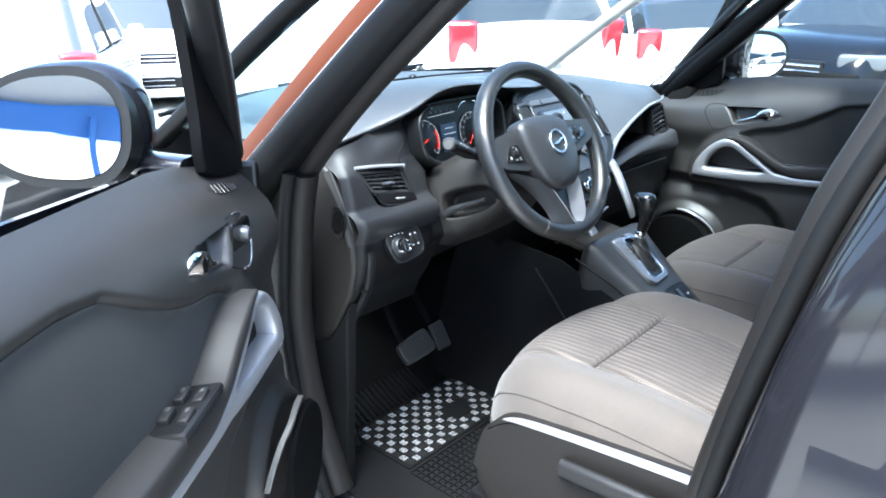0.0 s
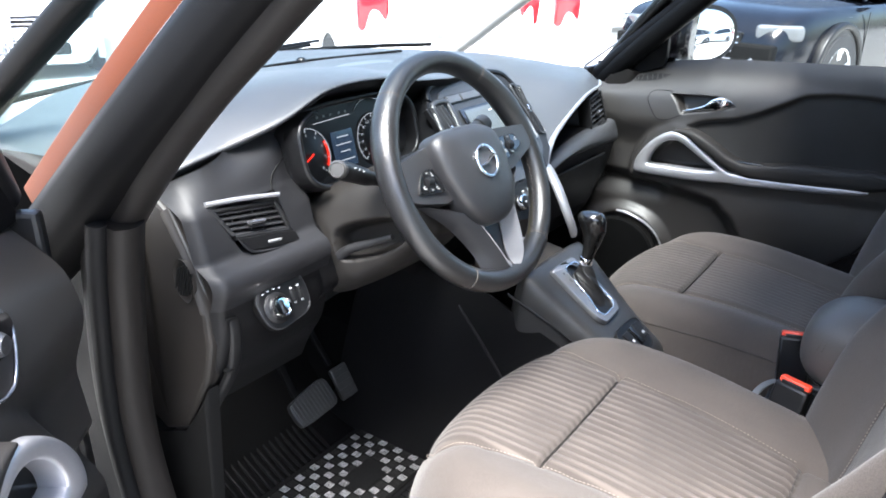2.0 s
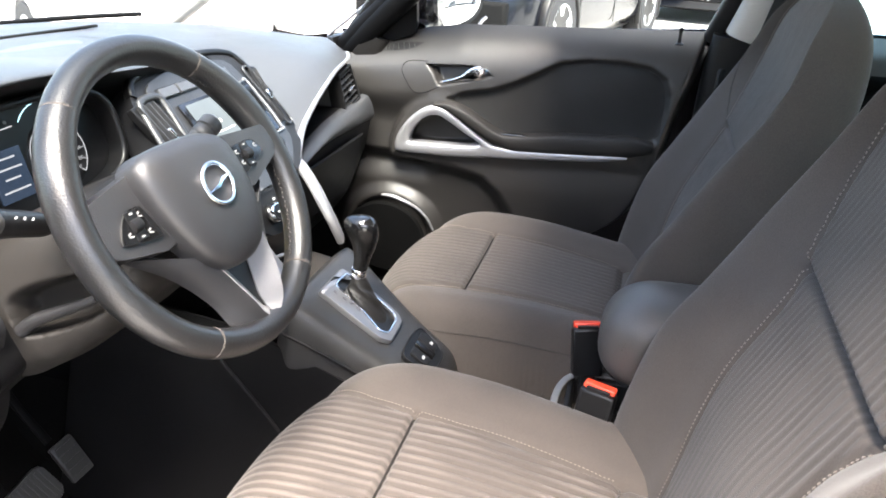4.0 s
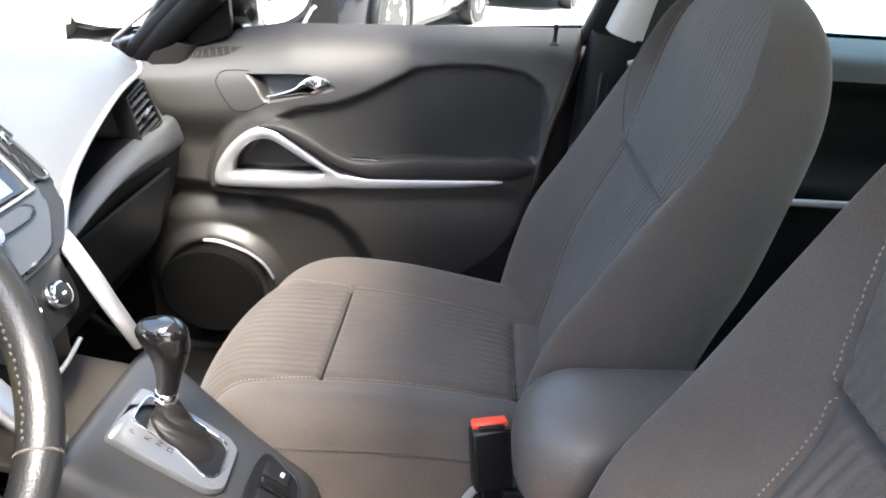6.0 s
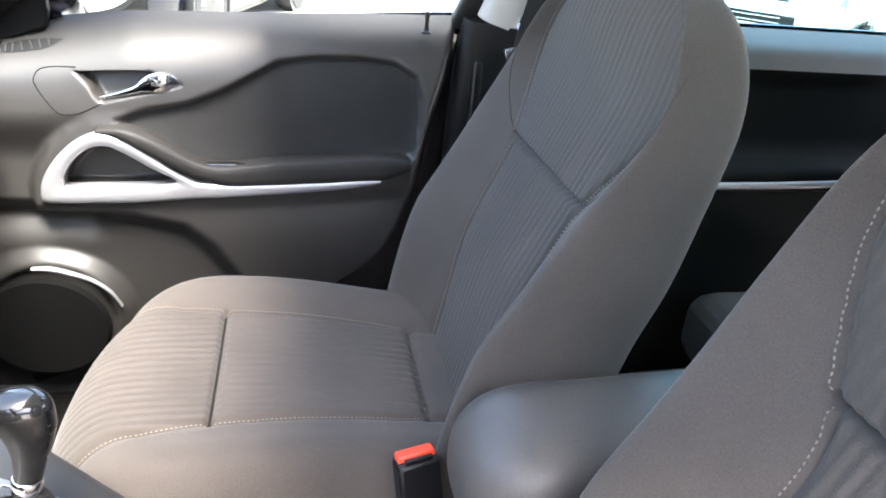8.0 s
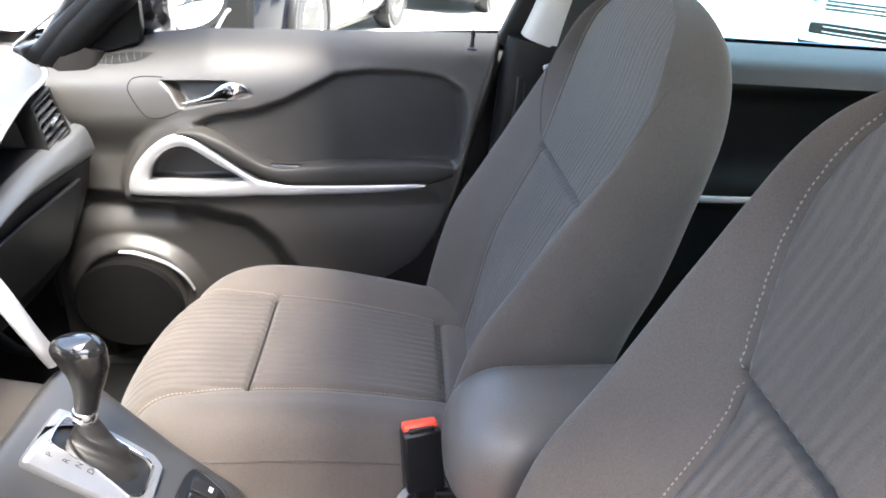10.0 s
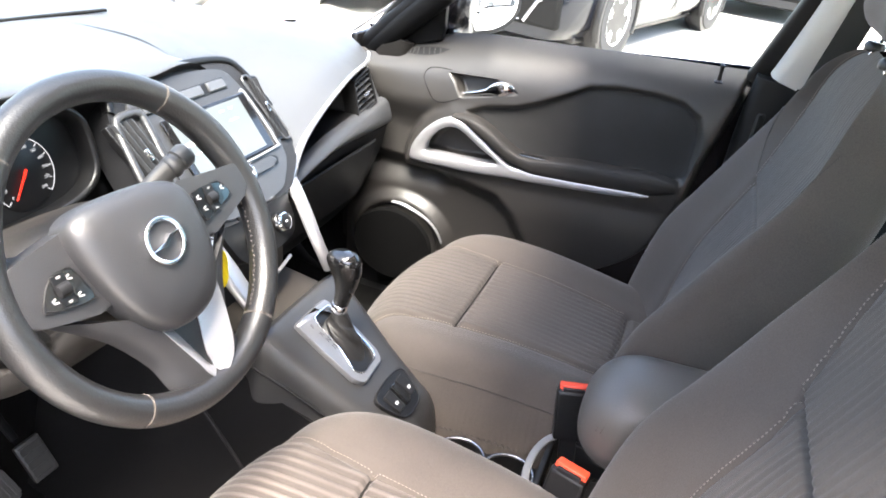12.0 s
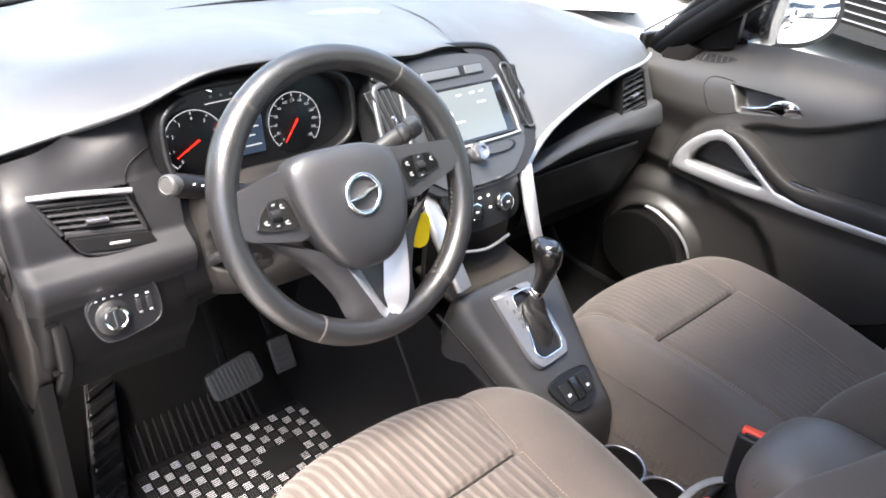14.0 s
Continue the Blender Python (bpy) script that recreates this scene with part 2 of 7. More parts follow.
def sheet(grid, round_u=False, round_v=False, cap=False):
    """A mesh from a grid of places."""
    bm = bmesh.new()
    bm.faces.layers.int.new("soft")
    g = np.asarray(grid, float)
    nu, nv = g.shape[:2]
    v = [[bm.verts.new(g[i, j]) for j in range(nv)] for i in range(nu)]
    for i in range(nu if round_u else nu - 1):
        for j in range(nv if round_v else nv - 1):
            q = [v[i][j], v[(i + 1) % nu][j], v[(i + 1) % nu][(j + 1) % nv], v[i][(j + 1) % nv]]
            bm.faces.new(q)
    if cap and round_v:
        bm.faces.new(v[0])
        bm.faces.new(v[-1])
    bmesh.ops.remove_doubles(bm, verts=bm.verts, dist=1e-5)
    return bm


def thick(bm, depth):
    """Gives an open sheet a back, depth metres behind it."""
    bmesh.ops.recalc_face_normals(bm, faces=bm.faces)
    bmesh.ops.solidify(bm, geom=bm.faces[:], thickness=depth)
    return bm


def sweep(path, profile, closed=False, up=(0, 0, 1), scale=None, cap=True):
    """A profile (2D, closed) drawn along a path."""
    p, prof = np.array(path, float), np.array(profile, float)
    n = len(p)
    tan = (np.roll(p, -1, 0) - np.roll(p, 1, 0)) if closed else np.gradient(p, axis=0)
    tan /= np.linalg.norm(tan, axis=1)[:, None]
    rows = []
    for i in range(n):
        side = np.cross(up if np.ndim(up) == 1 else up[i], tan[i])
        side /= np.linalg.norm(side)
        top = np.cross(tan[i], side)
        s = 1.0 if scale is None else scale[i]
        rows.append(p[i] + s * (prof[:, :1] * side + prof[:, 1:] * top))
    return sheet(rows, round_u=closed, round_v=True, cap=cap and not closed)


def circle(r, n=12, r2=None):
    a = np.linspace(0, 2 * math.pi, n, endpoint=False)
    return np.stack([r * np.cos(a), (r2 or r) * np.sin(a)], 1)


def bar(w, h, r=0.002):
    """A rounded rectangle, as a profile."""
    out = []
    for cx, cy, a0 in ((1, 1, 0), (-1, 1, 90), (-1, -1, 180), (1, -1, 270)):
        for a in (0, 45, 90):
            a = radians(a0 + a)
            out.append((cx * (w / 2 - r) + r * math.cos(a), cy * (h / 2 - r) + r * math.sin(a)))
    return out


def stitches(path, r, on=0.0032, off=0.0026, up=(0, 0, 1)):
    """A dotted seam: short threads along a path, in one mesh."""
    p = np.array(path, float)
    s = np.r_[0, np.cumsum(np.linalg.norm(np.diff(p, axis=0), axis=1))]
    at = lambda d: np.array([np.interp(d, s, p[:, k]) for k in range(3)])
    bm = bmesh.new()
    ring = circle(r, 5)
    for d in np.arange(0, s[-1] - on, on + off):
        a, b = at(d), at(d + on)
        tan = (b - a) / np.linalg.norm(b - a)
        side = np.cross(up, tan)
        side /= np.linalg.norm(side)
        top = np.cross(tan, side)
        ends = [[bm.verts.new(q + side * c * k + top * e * k) for c, e in ring] for q, k in ((a, 0.6), ((a + b) / 2, 1.2), (b, 0.6))]
        for lo, hi in zip(ends[:-1], ends[1:]):
            for i in range(5):
                bm.faces.new((lo[i], lo[(i + 1) % 5], hi[(i + 1) % 5], hi[i]))
        bm.faces.new(ends[0][::-1])
        bm.faces.new(ends[-1])
    return bm


def box(size, at=(0, 0, 0), bevel=0.004, turn=(0, 0, 0), segs=2, into=None):
    bm = bmesh.new()
    m = pose(*at, *turn) @ Matrix.Diagonal((*size, 1))
    bmesh.ops.create_cube(bm, size=1, matrix=m)
    if bevel:
        bmesh.ops.bevel(bm, geom=bm.edges[:], offset=bevel, segments=segs, affect="EDGES", profile=0.5)
    return join(into, bm) if into is not None else bm


def join(a, b):
    """Adds mesh b to mesh a."""
    me = bpy.data.meshes.new("tmp")
    b.to_mesh(me)
    b.free()
    a.from_mesh(me)
    bpy.data.meshes.remove(me)
    return a


def prism(outline, m, depth, bevel=0.0, segs=2):
    """An outline in the local x, y plane, made depth thick towards local +z, with its front edge rounded."""
    bm = bmesh.new()
    low = [bm.verts.new((x, y, 0)) for x, y in outline]
    high = [bm.verts.new((x, y, depth)) for x, y in outline]
    n = len(low)
    bm.faces.new(low[::-1])
    top = bm.faces.new(high)
    for i in range(n):
        bm.faces.new((low[i], low[(i + 1) % n], high[(i + 1) % n], high[i]))
    if bevel:
        bmesh.ops.bevel(bm, geom=top.edges[:], offset=bevel, segments=segs, affect="EDGES", profile=0.5)
    bmesh.ops.transform(bm, matrix=m, verts=bm.verts)
    return bm


def soft(outline, cuts=(0.2, 0.25, 0.25)):
    """A closed outline with its corners rounded."""
    p = np.array(outline, float)
    for c in cuts:
        q = np.roll(p, -1, 0)
        p = np.stack([p + (q - p) * c, q - (q - p) * c], 1).reshape(-1, p.shape[1])
    return p


def lathe(profile, m=Matrix.Identity(4), n=32):
    """A profile of (radius, height) turned about the local z axis."""
    a = np.linspace(0, 2 * math.pi, n, endpoint=False)
    g = [[(r * math.cos(t), r * math.sin(t), h) for t in a] for r, h in profile]
    bm = sheet(g, round_v=True, cap=True)
    bmesh.ops.transform(bm, matrix=m, verts=bm.verts)
    return bm


def basis(origin, right, up):
    """The pose whose local x points right, whose local y is nearest to up, and whose local z faces out."""
    x = Vector(right).normalized()
    z = x.cross(Vector(up)).normalized()
    y = z.cross(x)
    m = Matrix((x, y, z)).transposed().to_4x4()
    return Matrix.Translation(origin) @ m


def step(x, a, b):
    t = np.clip((x - a) / (b - a), 0, 1)
    return t * t * (3 - 2 * t)


def inside(outline, px, py):
    """Signed distance to an outline, positive inside, for arrays of points."""
    o = np.array(outline, float)
    d = np.full(np.shape(px), 1e9)
    odd = np.zeros(np.shape(px), bool)
    for (ax, ay), (bx, by) in zip(o, np.roll(o, -1, 0)):
        ex, ey = bx - ax, by - ay
        t = np.clip(((px - ax) * ex + (py - ay) * ey) / (ex * ex + ey * ey), 0, 1)
        d = np.minimum(d, np.hypot(px - ax - t * ex, py - ay - t * ey))
        cross = (ay > py) != (by > py)
        odd ^= cross & (px < ex * (py - ay) / (ey if abs(ey) > 1e-9 else 1e-9) + ax)
    return np.where(odd, d, -d)


# ---- ground and the car's shell ----
def ground():
    bm = bmesh.new()
    bmesh.ops.create_grid(bm, x_segments=40, y_segments=40, size=400)
    return solo("ground", bm, CONCRETE, "pale sunlit concrete yard round the cars", "ground", kind="structure")


ground()


def mirrored(points, side):
    """Places given for the passenger's side, moved to the side asked for: 1 passenger, -1 driver."""
    p = np.array(points, float)
    p[..., 0] *= side
    return p


def floor_pan():
    """The carpet: footwells, tunnel and bulkhead in one sheet."""
    ys = np.array([-1.9, -0.9, -0.55, -0.2, 0.1, 0.35, 0.5, 0.62, 0.72, 0.78])
    zs = np.array([0.34, 0.33, 0.315, 0.305, 0.305, 0.31, 0.34, 0.45, 0.6, 0.85])
    yy = curve(np.stack([ys, zs], 1), 50)
    xs = np.linspace(-0.74, 0.74, 61)
    g = np.zeros((50, 61, 3))
    for j, x in enumerate(xs):
        tunnel = step(np.abs(x), 0.17, 0.10)
        rise = step(np.abs(x), 0.70, 0.74) * 0.06
        g[:, j, 0], g[:, j, 1] = x, yy[:, 0]
        g[:, j, 2] = np.maximum(yy[:, 1], 0.305 + 0.22 * tunnel) + rise
    return solo("floor", thick(sheet(g), 0.01), CARPET, "black carpeted car floor with raised centre tunnel", "floor", kind="structure")


floor_pan()


def shell():
    """Roof, sills, pillars and the closed rear, so that light comes in through the real openings."""
    roof = [[(x, y, 1.60 + 0.05 * (1 - (x / 0.66) ** 2) - 0.06 * step(y, -1.6, -2.3)) for x in np.linspace(-0.66, 0.66, 13)] for y in np.linspace(-0.15, -2.3, 16)]
    solo("ceiling", thick(sheet(roof), 0.03), TRIM_LIGHT, "light cloth headliner under the car roof", "ceiling", kind="structure")
    outer = [[(x, y, 1.645 + 0.05 * (1 - (x / 0.70) ** 2) - 0.06 * step(y, -1.6, -2.3)) for x in np.linspace(-0.70, 0.70, 15)] for y in np.linspace(-0.17, -2.34, 18)]
    solo("roof", thick(sheet(outer), 0.008), PAINT_BLACK, "glossy black outer roof of the car", "roof", kind="structure")
    for side in (1, -1):
        where = "passenger" if side > 0 else "driver"
        # front wing below the bonnet
        wing = mirrored([[(0.80, y, z) for y in np.linspace(0.96, 1.98, 8)] for z in (0.32, 0.45, 0.58)], side)
        solo("wing", thick(sheet(wing), 0.008), PAINT_BLACK, f"glossy black front wing on the {where} side", "wing", kind="structure")
        # the thick pillar behind the small front quarter window
        path = curve(mirrored([(0.88, 0.50, 0.60), (0.86, 0.44, 0.86), (0.80, 0.29, 1.04), (0.745, 0.04, 1.26), (0.70, -0.135, 1.41), (0.63, -0.30, 1.56)], side), 24)
        if side < 0:
            path[:, 0] -= np.interp(path[:, 2], [1.05, 1.30, 1.60], [0.0, 0.026, 0.030])
        solo("pillar", sweep(path, bar(0.085, 0.07, 0.02), up=(0, 1, 0.6), scale=np.interp(path[:, 2], [1.04, 1.3], [1.0, 0.85])), SAIL_BLACK, f"black roof pillar on the {where} side", "pillar", kind="structure")
        if side < 0:
            inner = curve([(-0.765, 0.262, 1.02), (-0.757, 0.200, 1.088), (-0.748, 0.062, 1.214), (-0.738, -0.020, 1.283), (-0.715, -0.135, 1.385), (-0.665, -0.28, 1.53)], 30)
            inner[:, 0] -= np.interp(inner[:, 2], [1.05, 1.15], [0.0, 0.012])
            solo("trim", sweep(inner, bar(0.050, 0.046, 0.018), up=(0, 1, 0.6)), LINING_BROWN, f"moulded lining of the {where} side pillar", "pillar lining", kind="structure")
            solo("trim", sweep(inner + np.array([0.0255, -0.006, -0.006]), circle(0.004, 8), up=(0, 1, 0.6)), TRIM_LIGHT, "pale edge of the pillar lining", "pillar lining", kind="structure")
        else:
            inner = path[8:] + np.array([-0.022, -0.012, -0.004])
            solo("trim", sweep(inner, bar(0.052, 0.056, 0.02), up=(0, 1, 0.6)), SAIL_BLACK, f"moulded lining of the {where} side pillar", "pillar lining", kind="structure")
        # the slim pillar in front of the quarter window
        slim = curve(mirrored([(0.72, 0.84, 1.02), (0.70, 0.70, 1.11), (0.665, 0.45, 1.275), (0.63, 0.20, 1.42), (0.60, -0.10, 1.555)], side), 20)
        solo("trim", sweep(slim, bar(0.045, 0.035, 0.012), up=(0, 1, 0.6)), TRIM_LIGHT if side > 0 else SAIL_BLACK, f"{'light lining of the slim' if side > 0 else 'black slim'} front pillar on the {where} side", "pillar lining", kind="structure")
        # roof rail
        rail = curve(mirrored([(0.62, -0.24, 1.565), (0.635, -0.6, 1.59), (0.64, -1.2, 1.585), (0.62, -2.2, 1.52)], side), 16)
        solo("trim", sweep(rail, bar(0.06, 0.07, 0.02)), PAINT_BLACK, f"black roof rail over the {where} side doors", "roof rail", kind="structure")
        # centre pillar
        low = curve(mirrored([(0.80, -0.68, 0.36), (0.80, -0.685, 0.75), (0.775, -0.70, 1.08), (0.70, -0.76, 1.36), (0.64, -0.80, 1.57)], side), 20)
        if side > 0:
            low = curve([(0.79, -0.615, 0.36), (0.79, -0.615, 0.75), (0.785, -0.62, 1.00), (0.775, -0.63, 1.116)], 20)
            solo("pillar", sweep(low, bar(0.06, 0.12, 0.02), up=(0, 1, 0)), PLASTIC, "dark plastic lower lining of the centre pillar", "pillar", kind="structure")
            up_ = curve([(0.772, -0.630, 1.117), (0.755, -0.655, 1.20), (0.70, -0.71, 1.40), (0.64, -0.765, 1.57)], 14)
            solo("trim", sweep(up_, bar(0.056, 0.075, 0.02), up=(0, 1, 0)), TRIM_LIGHT, "light upper lining of the centre pillar", "pillar lining", kind="structure")
        else:
            solo("pillar", sweep(curve([(-0.85, -0.635, 0.33), (-0.86, -0.635, 0.70), (-0.855, -0.66, 0.90), (-0.83, -0.705, 1.10), (-0.76, -0.785, 1.33), (-0.66, -0.86, 1.57)], 24), bar(0.11, 0.14, 0.03), up=(0, 1, 0)), PAINT_BLACK, "glossy black centre pillar in the open doorway", "pillar", kind="structure")
            solo("trim", sweep(curve([(-0.79, -0.565, 0.34), (-0.79, -0.568, 0.60), (-0.79, -0.575, 0.78), (-0.782, -0.642, 1.10), (-0.755, -0.69, 1.25), (-0.66, -0.80, 1.57)], 24), bar(0.06, 0.115, 0.02), up=(0, 1, 0)), PLASTIC_BROWN, "brown-grey lining of the driver side centre pillar", "pillar lining", kind="structure")
            seal = curve([(-0.825, -0.540, 0.36), (-0.825, -0.545, 0.75), (-0.822, -0.60, 1.05), (-0.79, -0.66, 1.25), (-0.69, -0.79, 1.55)], 24)
            solo("trim", sweep(seal, circle(0.011, 10), up=(0, 1, 0)), RUBBER, "black rubber seal of the rear door frame", "door seal", kind="structure")
        # sill
        sill = mirrored([(0.80, -1.9, 0.33), (0.80, -0.6, 0.33), (0.80, 0.2, 0.33), (0.80, 0.45, 0.35), (0.79, 0.6, 0.5)], side)
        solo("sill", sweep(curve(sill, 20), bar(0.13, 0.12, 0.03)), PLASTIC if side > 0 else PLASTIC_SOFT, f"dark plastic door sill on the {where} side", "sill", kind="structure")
    # bulkhead, scuttle, bonnet
    scuttle = [[(x, y, z - 0.12 * (x / 0.8) ** 2 * f) for x in np.linspace(-0.8, 0.8, 21)] for y, z, f in ((0.93, 1.02, 0.3), (1.05, 1.01, 0.4), (1.35, 0.96, 0.5), (1.75, 0.86, 0.7), (1.95, 0.70, 1.0), (2.0, 0.3, 1.0))]
    solo("bonnet", thick(sheet(scuttle), 0.01), PAINT_BLACK, "glossy black bonnet in front of the windscreen", "bonnet", kind="structure")
    solo("bulkhead", box((1.56, 0.02, 0.80), (0, 0.90, 0.64), 0.002), PLASTIC_BLACK, "dark bulkhead behind the dashboard", "bulkhead", kind="structure")
    solo("tailgate", box((1.4, 0.04, 0.75), (0, -2.32, 0.75), 0.01), PLASTIC, "dark lining of the tailgate", "tailgate", kind="structure")
    # windscreen and quarter panes
    rows = []
    for f in np.linspace(0, 1, 12):
        w, y, z = 0.70 - 0.10 * f, 0.86 - 0.98 * f, 1.075 + 0.49 * f
        rows.append([(x * w, y + 0.10 * (1 - x * x) * (1 - 0.4 * f), z + 0.02 * (1 - x * x)) for x in np.linspace(-1, 1, 17)])
    solo("trim", sweep(np.array(rows[0]) + np.array([0, 0.0, 0.002]), circle(0.006, 8)), MATT_BLACK, "black seal under the windscreen", "window seal", kind="structure")
    ws = solo("windscreen", sheet(rows), GLASS, "curved clear windscreen", "windscreen", kind="structure")
    for side in (1, -1):
        where = "passenger side" if side > 0 else "driver side"
        q = mirrored([[(0.745, 0.34, 1.06), (0.715, 0.80, 1.07)], [(0.70, 0.02, 1.34), (0.66, 0.45, 1.29)]], side)
        pane = solo("quarter_window", sheet(q), GLASS_PALE if side < 0 else GLASS, "small pale green quarter window before the door", "window", kind="structure")
        pane.visible_shadow = False
        band = mirrored([(0.775, 0.365, 1.045), (0.755, 0.19, 1.18), (0.725, 0.03, 1.31), (0.675, -0.15, 1.47)], side) + np.array([side * 0.012, 0.022, 0.008])
        if side < 0:
            band[:, 0] -= np.interp(band[:, 2], [1.05, 1.30, 1.60], [0.004, 0.034, 0.040])
        if side < 0:
            # the strip's brown is a painted reflection, not its own colour
            solo("trim", sweep(curve(band, 16), bar(0.012, 0.034, 0.003), up=(0, 1, 0.6)), REFLECTED_BROWN, "edge strip of the quarter window, painted with a rust-brown reflection", "window trim", kind="structure")
        solo("trim", sweep(curve(band + np.array([side * 0.006, -0.018, -0.008]), 16), circle(0.0035, 8), up=(0, 1, 0.6)), SILVER, "thin pale bead beside the pillar", "window trim", kind="structure")
        kick = mirrored([[(0.77, 0.30, 0.98), (0.76, 0.95, 0.98)], [(0.765, 0.30, 0.60), (0.74, 0.95, 0.60)], [(0.755, 0.30, 0.30), (0.73, 0.95, 0.30)]], side)
        solo("trim", thick(sheet(kick), 0.01), MATT_BLACK, "black kick panel at the side of the footwell", "panel", kind="structure")
        post = curve(mirrored([(0.775, 0.235, 1.06), (0.775, 0.262, 0.95), (0.775, 0.285, 0.76), (0.77, 0.265, 0.58), (0.765, 0.20, 0.40)], side), 24)
        solo("trim", sweep(post, bar(0.05, 0.085, 0.018), up=(0, 1, 0)), PLASTIC_BROWN, f"brown-grey lining of the door post on the {where}", "pillar lining", kind="structure")
        solo("trim", sweep(post + np.array([side * 0.032, -0.02, 0]), circle(0.012, 10), up=(0, 1, 0)), RUBBER, f"black rubber door seal on the {where}", "door seal", kind="structure")


shell()


def wiper():
    w = thing("wiper", "thin black windscreen wiper resting on the glass", "wiper")
    for name, a, b, r in (("arm", (-0.30, 0.99, 1.085), (0.28, 0.97, 1.105), 0.006), ("blade", (-0.28, 0.975, 1.098), (0.30, 0.955, 1.115), 0.004)):
        part(name, sweep(np.linspace(a, b, 6), circle(r, 8)), PLASTIC_BLACK, w)
    return w


wiper()


def seat_belt():
    """The passenger's belt hanging beside the centre pillar."""
    b = thing("seat_belt", "black woven seat belt hanging beside the centre pillar", "seat belt")
    strap = curve([(0.700, -0.742, 1.42), (0.700, -0.705, 1.25), (0.695, -0.668, 1.08), (0.685, -0.640, 0.85), (0.68, -0.63, 0.50)], 30)
    part("strap", sweep(strap, bar(0.0025, 0.048, 0.001), up=(0, 1, 0)), DOOR_CLOTH, b)
    part("guide", box((0.022, 0.075, 0.03), (0.705, -0.745, 1.425), 0.008), PLASTIC_BLACK, b)
    part("tongue", box((0.008, 0.050, 0.030), (0.690, -0.655, 1.075), 0.003, (-15, 0, 0)), BRUSHED, b, "grey metal belt tongue")
    return b


seat_belt()


# ---- front seats ----
def seat(x0, dy, label, adjuster, cx=0.0, cz=0.0, worn=0.3, cloth=None):
    """A front seat: cushion and backrest, each with a ribbed middle and smooth side bolsters."""
    s = thing("front_seat", label, "car seat", "front seats", at=(x0, dy, 0))
    front, depth, base = 0.038, 0.575, 0.48

    def half(d):
        return 0.296 * (1 - (1 - np.minimum(d / 0.2305, 1)) ** 2.11) ** (1 / 2.11) - 0.02 * np.clip((d - 0.25) / 0.25, 0, 1)

    def middle(d):
        return np.minimum(np.interp(d, [0, 0.08, 0.22, 0.52], [0.165, 0.162, 0.138, 0.114]), 0.70 * half(d))

    ds = depth * np.linspace(0, 1, 190) ** 1.15
    ds[0] = 0.0015
    rim_d = 0.59 * np.linspace(0, 1, 90) ** 2
    rim_x = half(rim_d)
    crest = curve([(0, 0.645, 0), (0.05, 0.673, 0), (0.12, 0.690, 0), (0.22, 0.692, 0), (0.36, 0.687, 0), (0.60, 0.652, 0)], 80)

    def surface(us):
        """The cushion's top: it rolls off towards its rim, which is round in front; a lies across, from seam to seam at 0.5."""
        a = np.abs(us)[None, :]
        q = np.clip((a - 0.5) / 0.5, 0, 1)
        h, w, d = middle(ds)[:, None], half(ds)[:, None], ds[:, None]
        x = np.where(a <= 0.5, h * a / 0.5, h + (w - h) * np.sin(q * math.pi / 2))
        e = np.hypot(x[..., None] - rim_x, d[..., None] - rim_d).min(-1)
        roll = (1 - (1 - np.minimum(e / 0.113, 1)) ** 2.3) ** (1 / 2.3)
        z = base + (np.interp(d, crest[:, 0], crest[:, 1]) - base) * roll
        z = z + 0.028 * np.where(a > 0.5, np.sin(math.pi * q) ** 1.5, 0) * np.minimum(1, d / 0.1)
        seam = np.where(a <= 0.5, (0.5 - a) * h / 0.5, q * (w - h))
        z = z - 0.008 * np.exp(-((seam / 0.006) ** 2))
        across = np.exp(-(((d - 0.24) / 0.0042) ** 2))
        wave = np.sign(us)[None, :] * x + 0.0012 * np.sin(d * 46 + 90 * x)
        # ribs stand full in front, fade where the cloth is sat flat, and gather again at the rear seam
        full = np.interp(d, [0.0, 0.05, 0.21, 0.27, 0.36, 0.46, 0.512], [0.6, 1.0, 1.0, worn * 1.6, worn, worn * 1.8, 1.6])
        ribs = 0.0030 * full * (np.abs(np.cos(math.pi * wave / 0.0155)) ** 0.7 - 0.6) * (1 - 0.7 * np.exp(-(((d - 0.24) / 0.012) ** 2)))
        ribs = np.where(d > 0.528, 0.0, ribs) - 0.008 * np.exp(-(((d - 0.528) / 0.007) ** 2))
        z = z + np.where(a <= 0.5, ribs - 0.012 * across - 0.0024 * (1 - (a / 0.5) ** 2), 0)
        return np.stack([np.sign(us)[None, :] * x + cx, np.broadcast_to(front - d, x.shape), z + cz], 2)

    ins = np.linspace(-0.5, 0.5, 121)
    top, k0, k1 = surface(ins), int(np.argmin(np.abs(ds - 0.24))), int(np.argmin(np.abs(ds - 0.528)))
    part("cushion_front", sheet(top[: k0 + 1]), cloth or RIBBED_SUNLIT, s, "ribbed brown-grey cloth front of the cushion", sharp=80)
    part("cushion_centre", sheet(top[k0 : k1 + 1]), FABRIC if cloth else RIBBED_SUNLIT, s, "cloth middle of the cushion", sharp=80)
    part("cushion_rear", sheet(top[k1:]), FABRIC, s, "plain cloth strip at the rear of the cushion", sharp=80)
    for sign in (-1, 1):
        us = sign * np.linspace(0.5, 1.0, 34)
        part("cushion_bolster", sheet(surface(us)), FABRIC, s, sharp=80)
    # the tucked seams across the ribbed middle
    for k, mat in ((k0, FABRIC_SEAM), (k1, FABRIC_DARK)):
        part("cross_seam", sweep(top[k] + np.array([0, 0, 0.0012]), circle(0.0019, 6)), mat, s, "dark tucked seam")
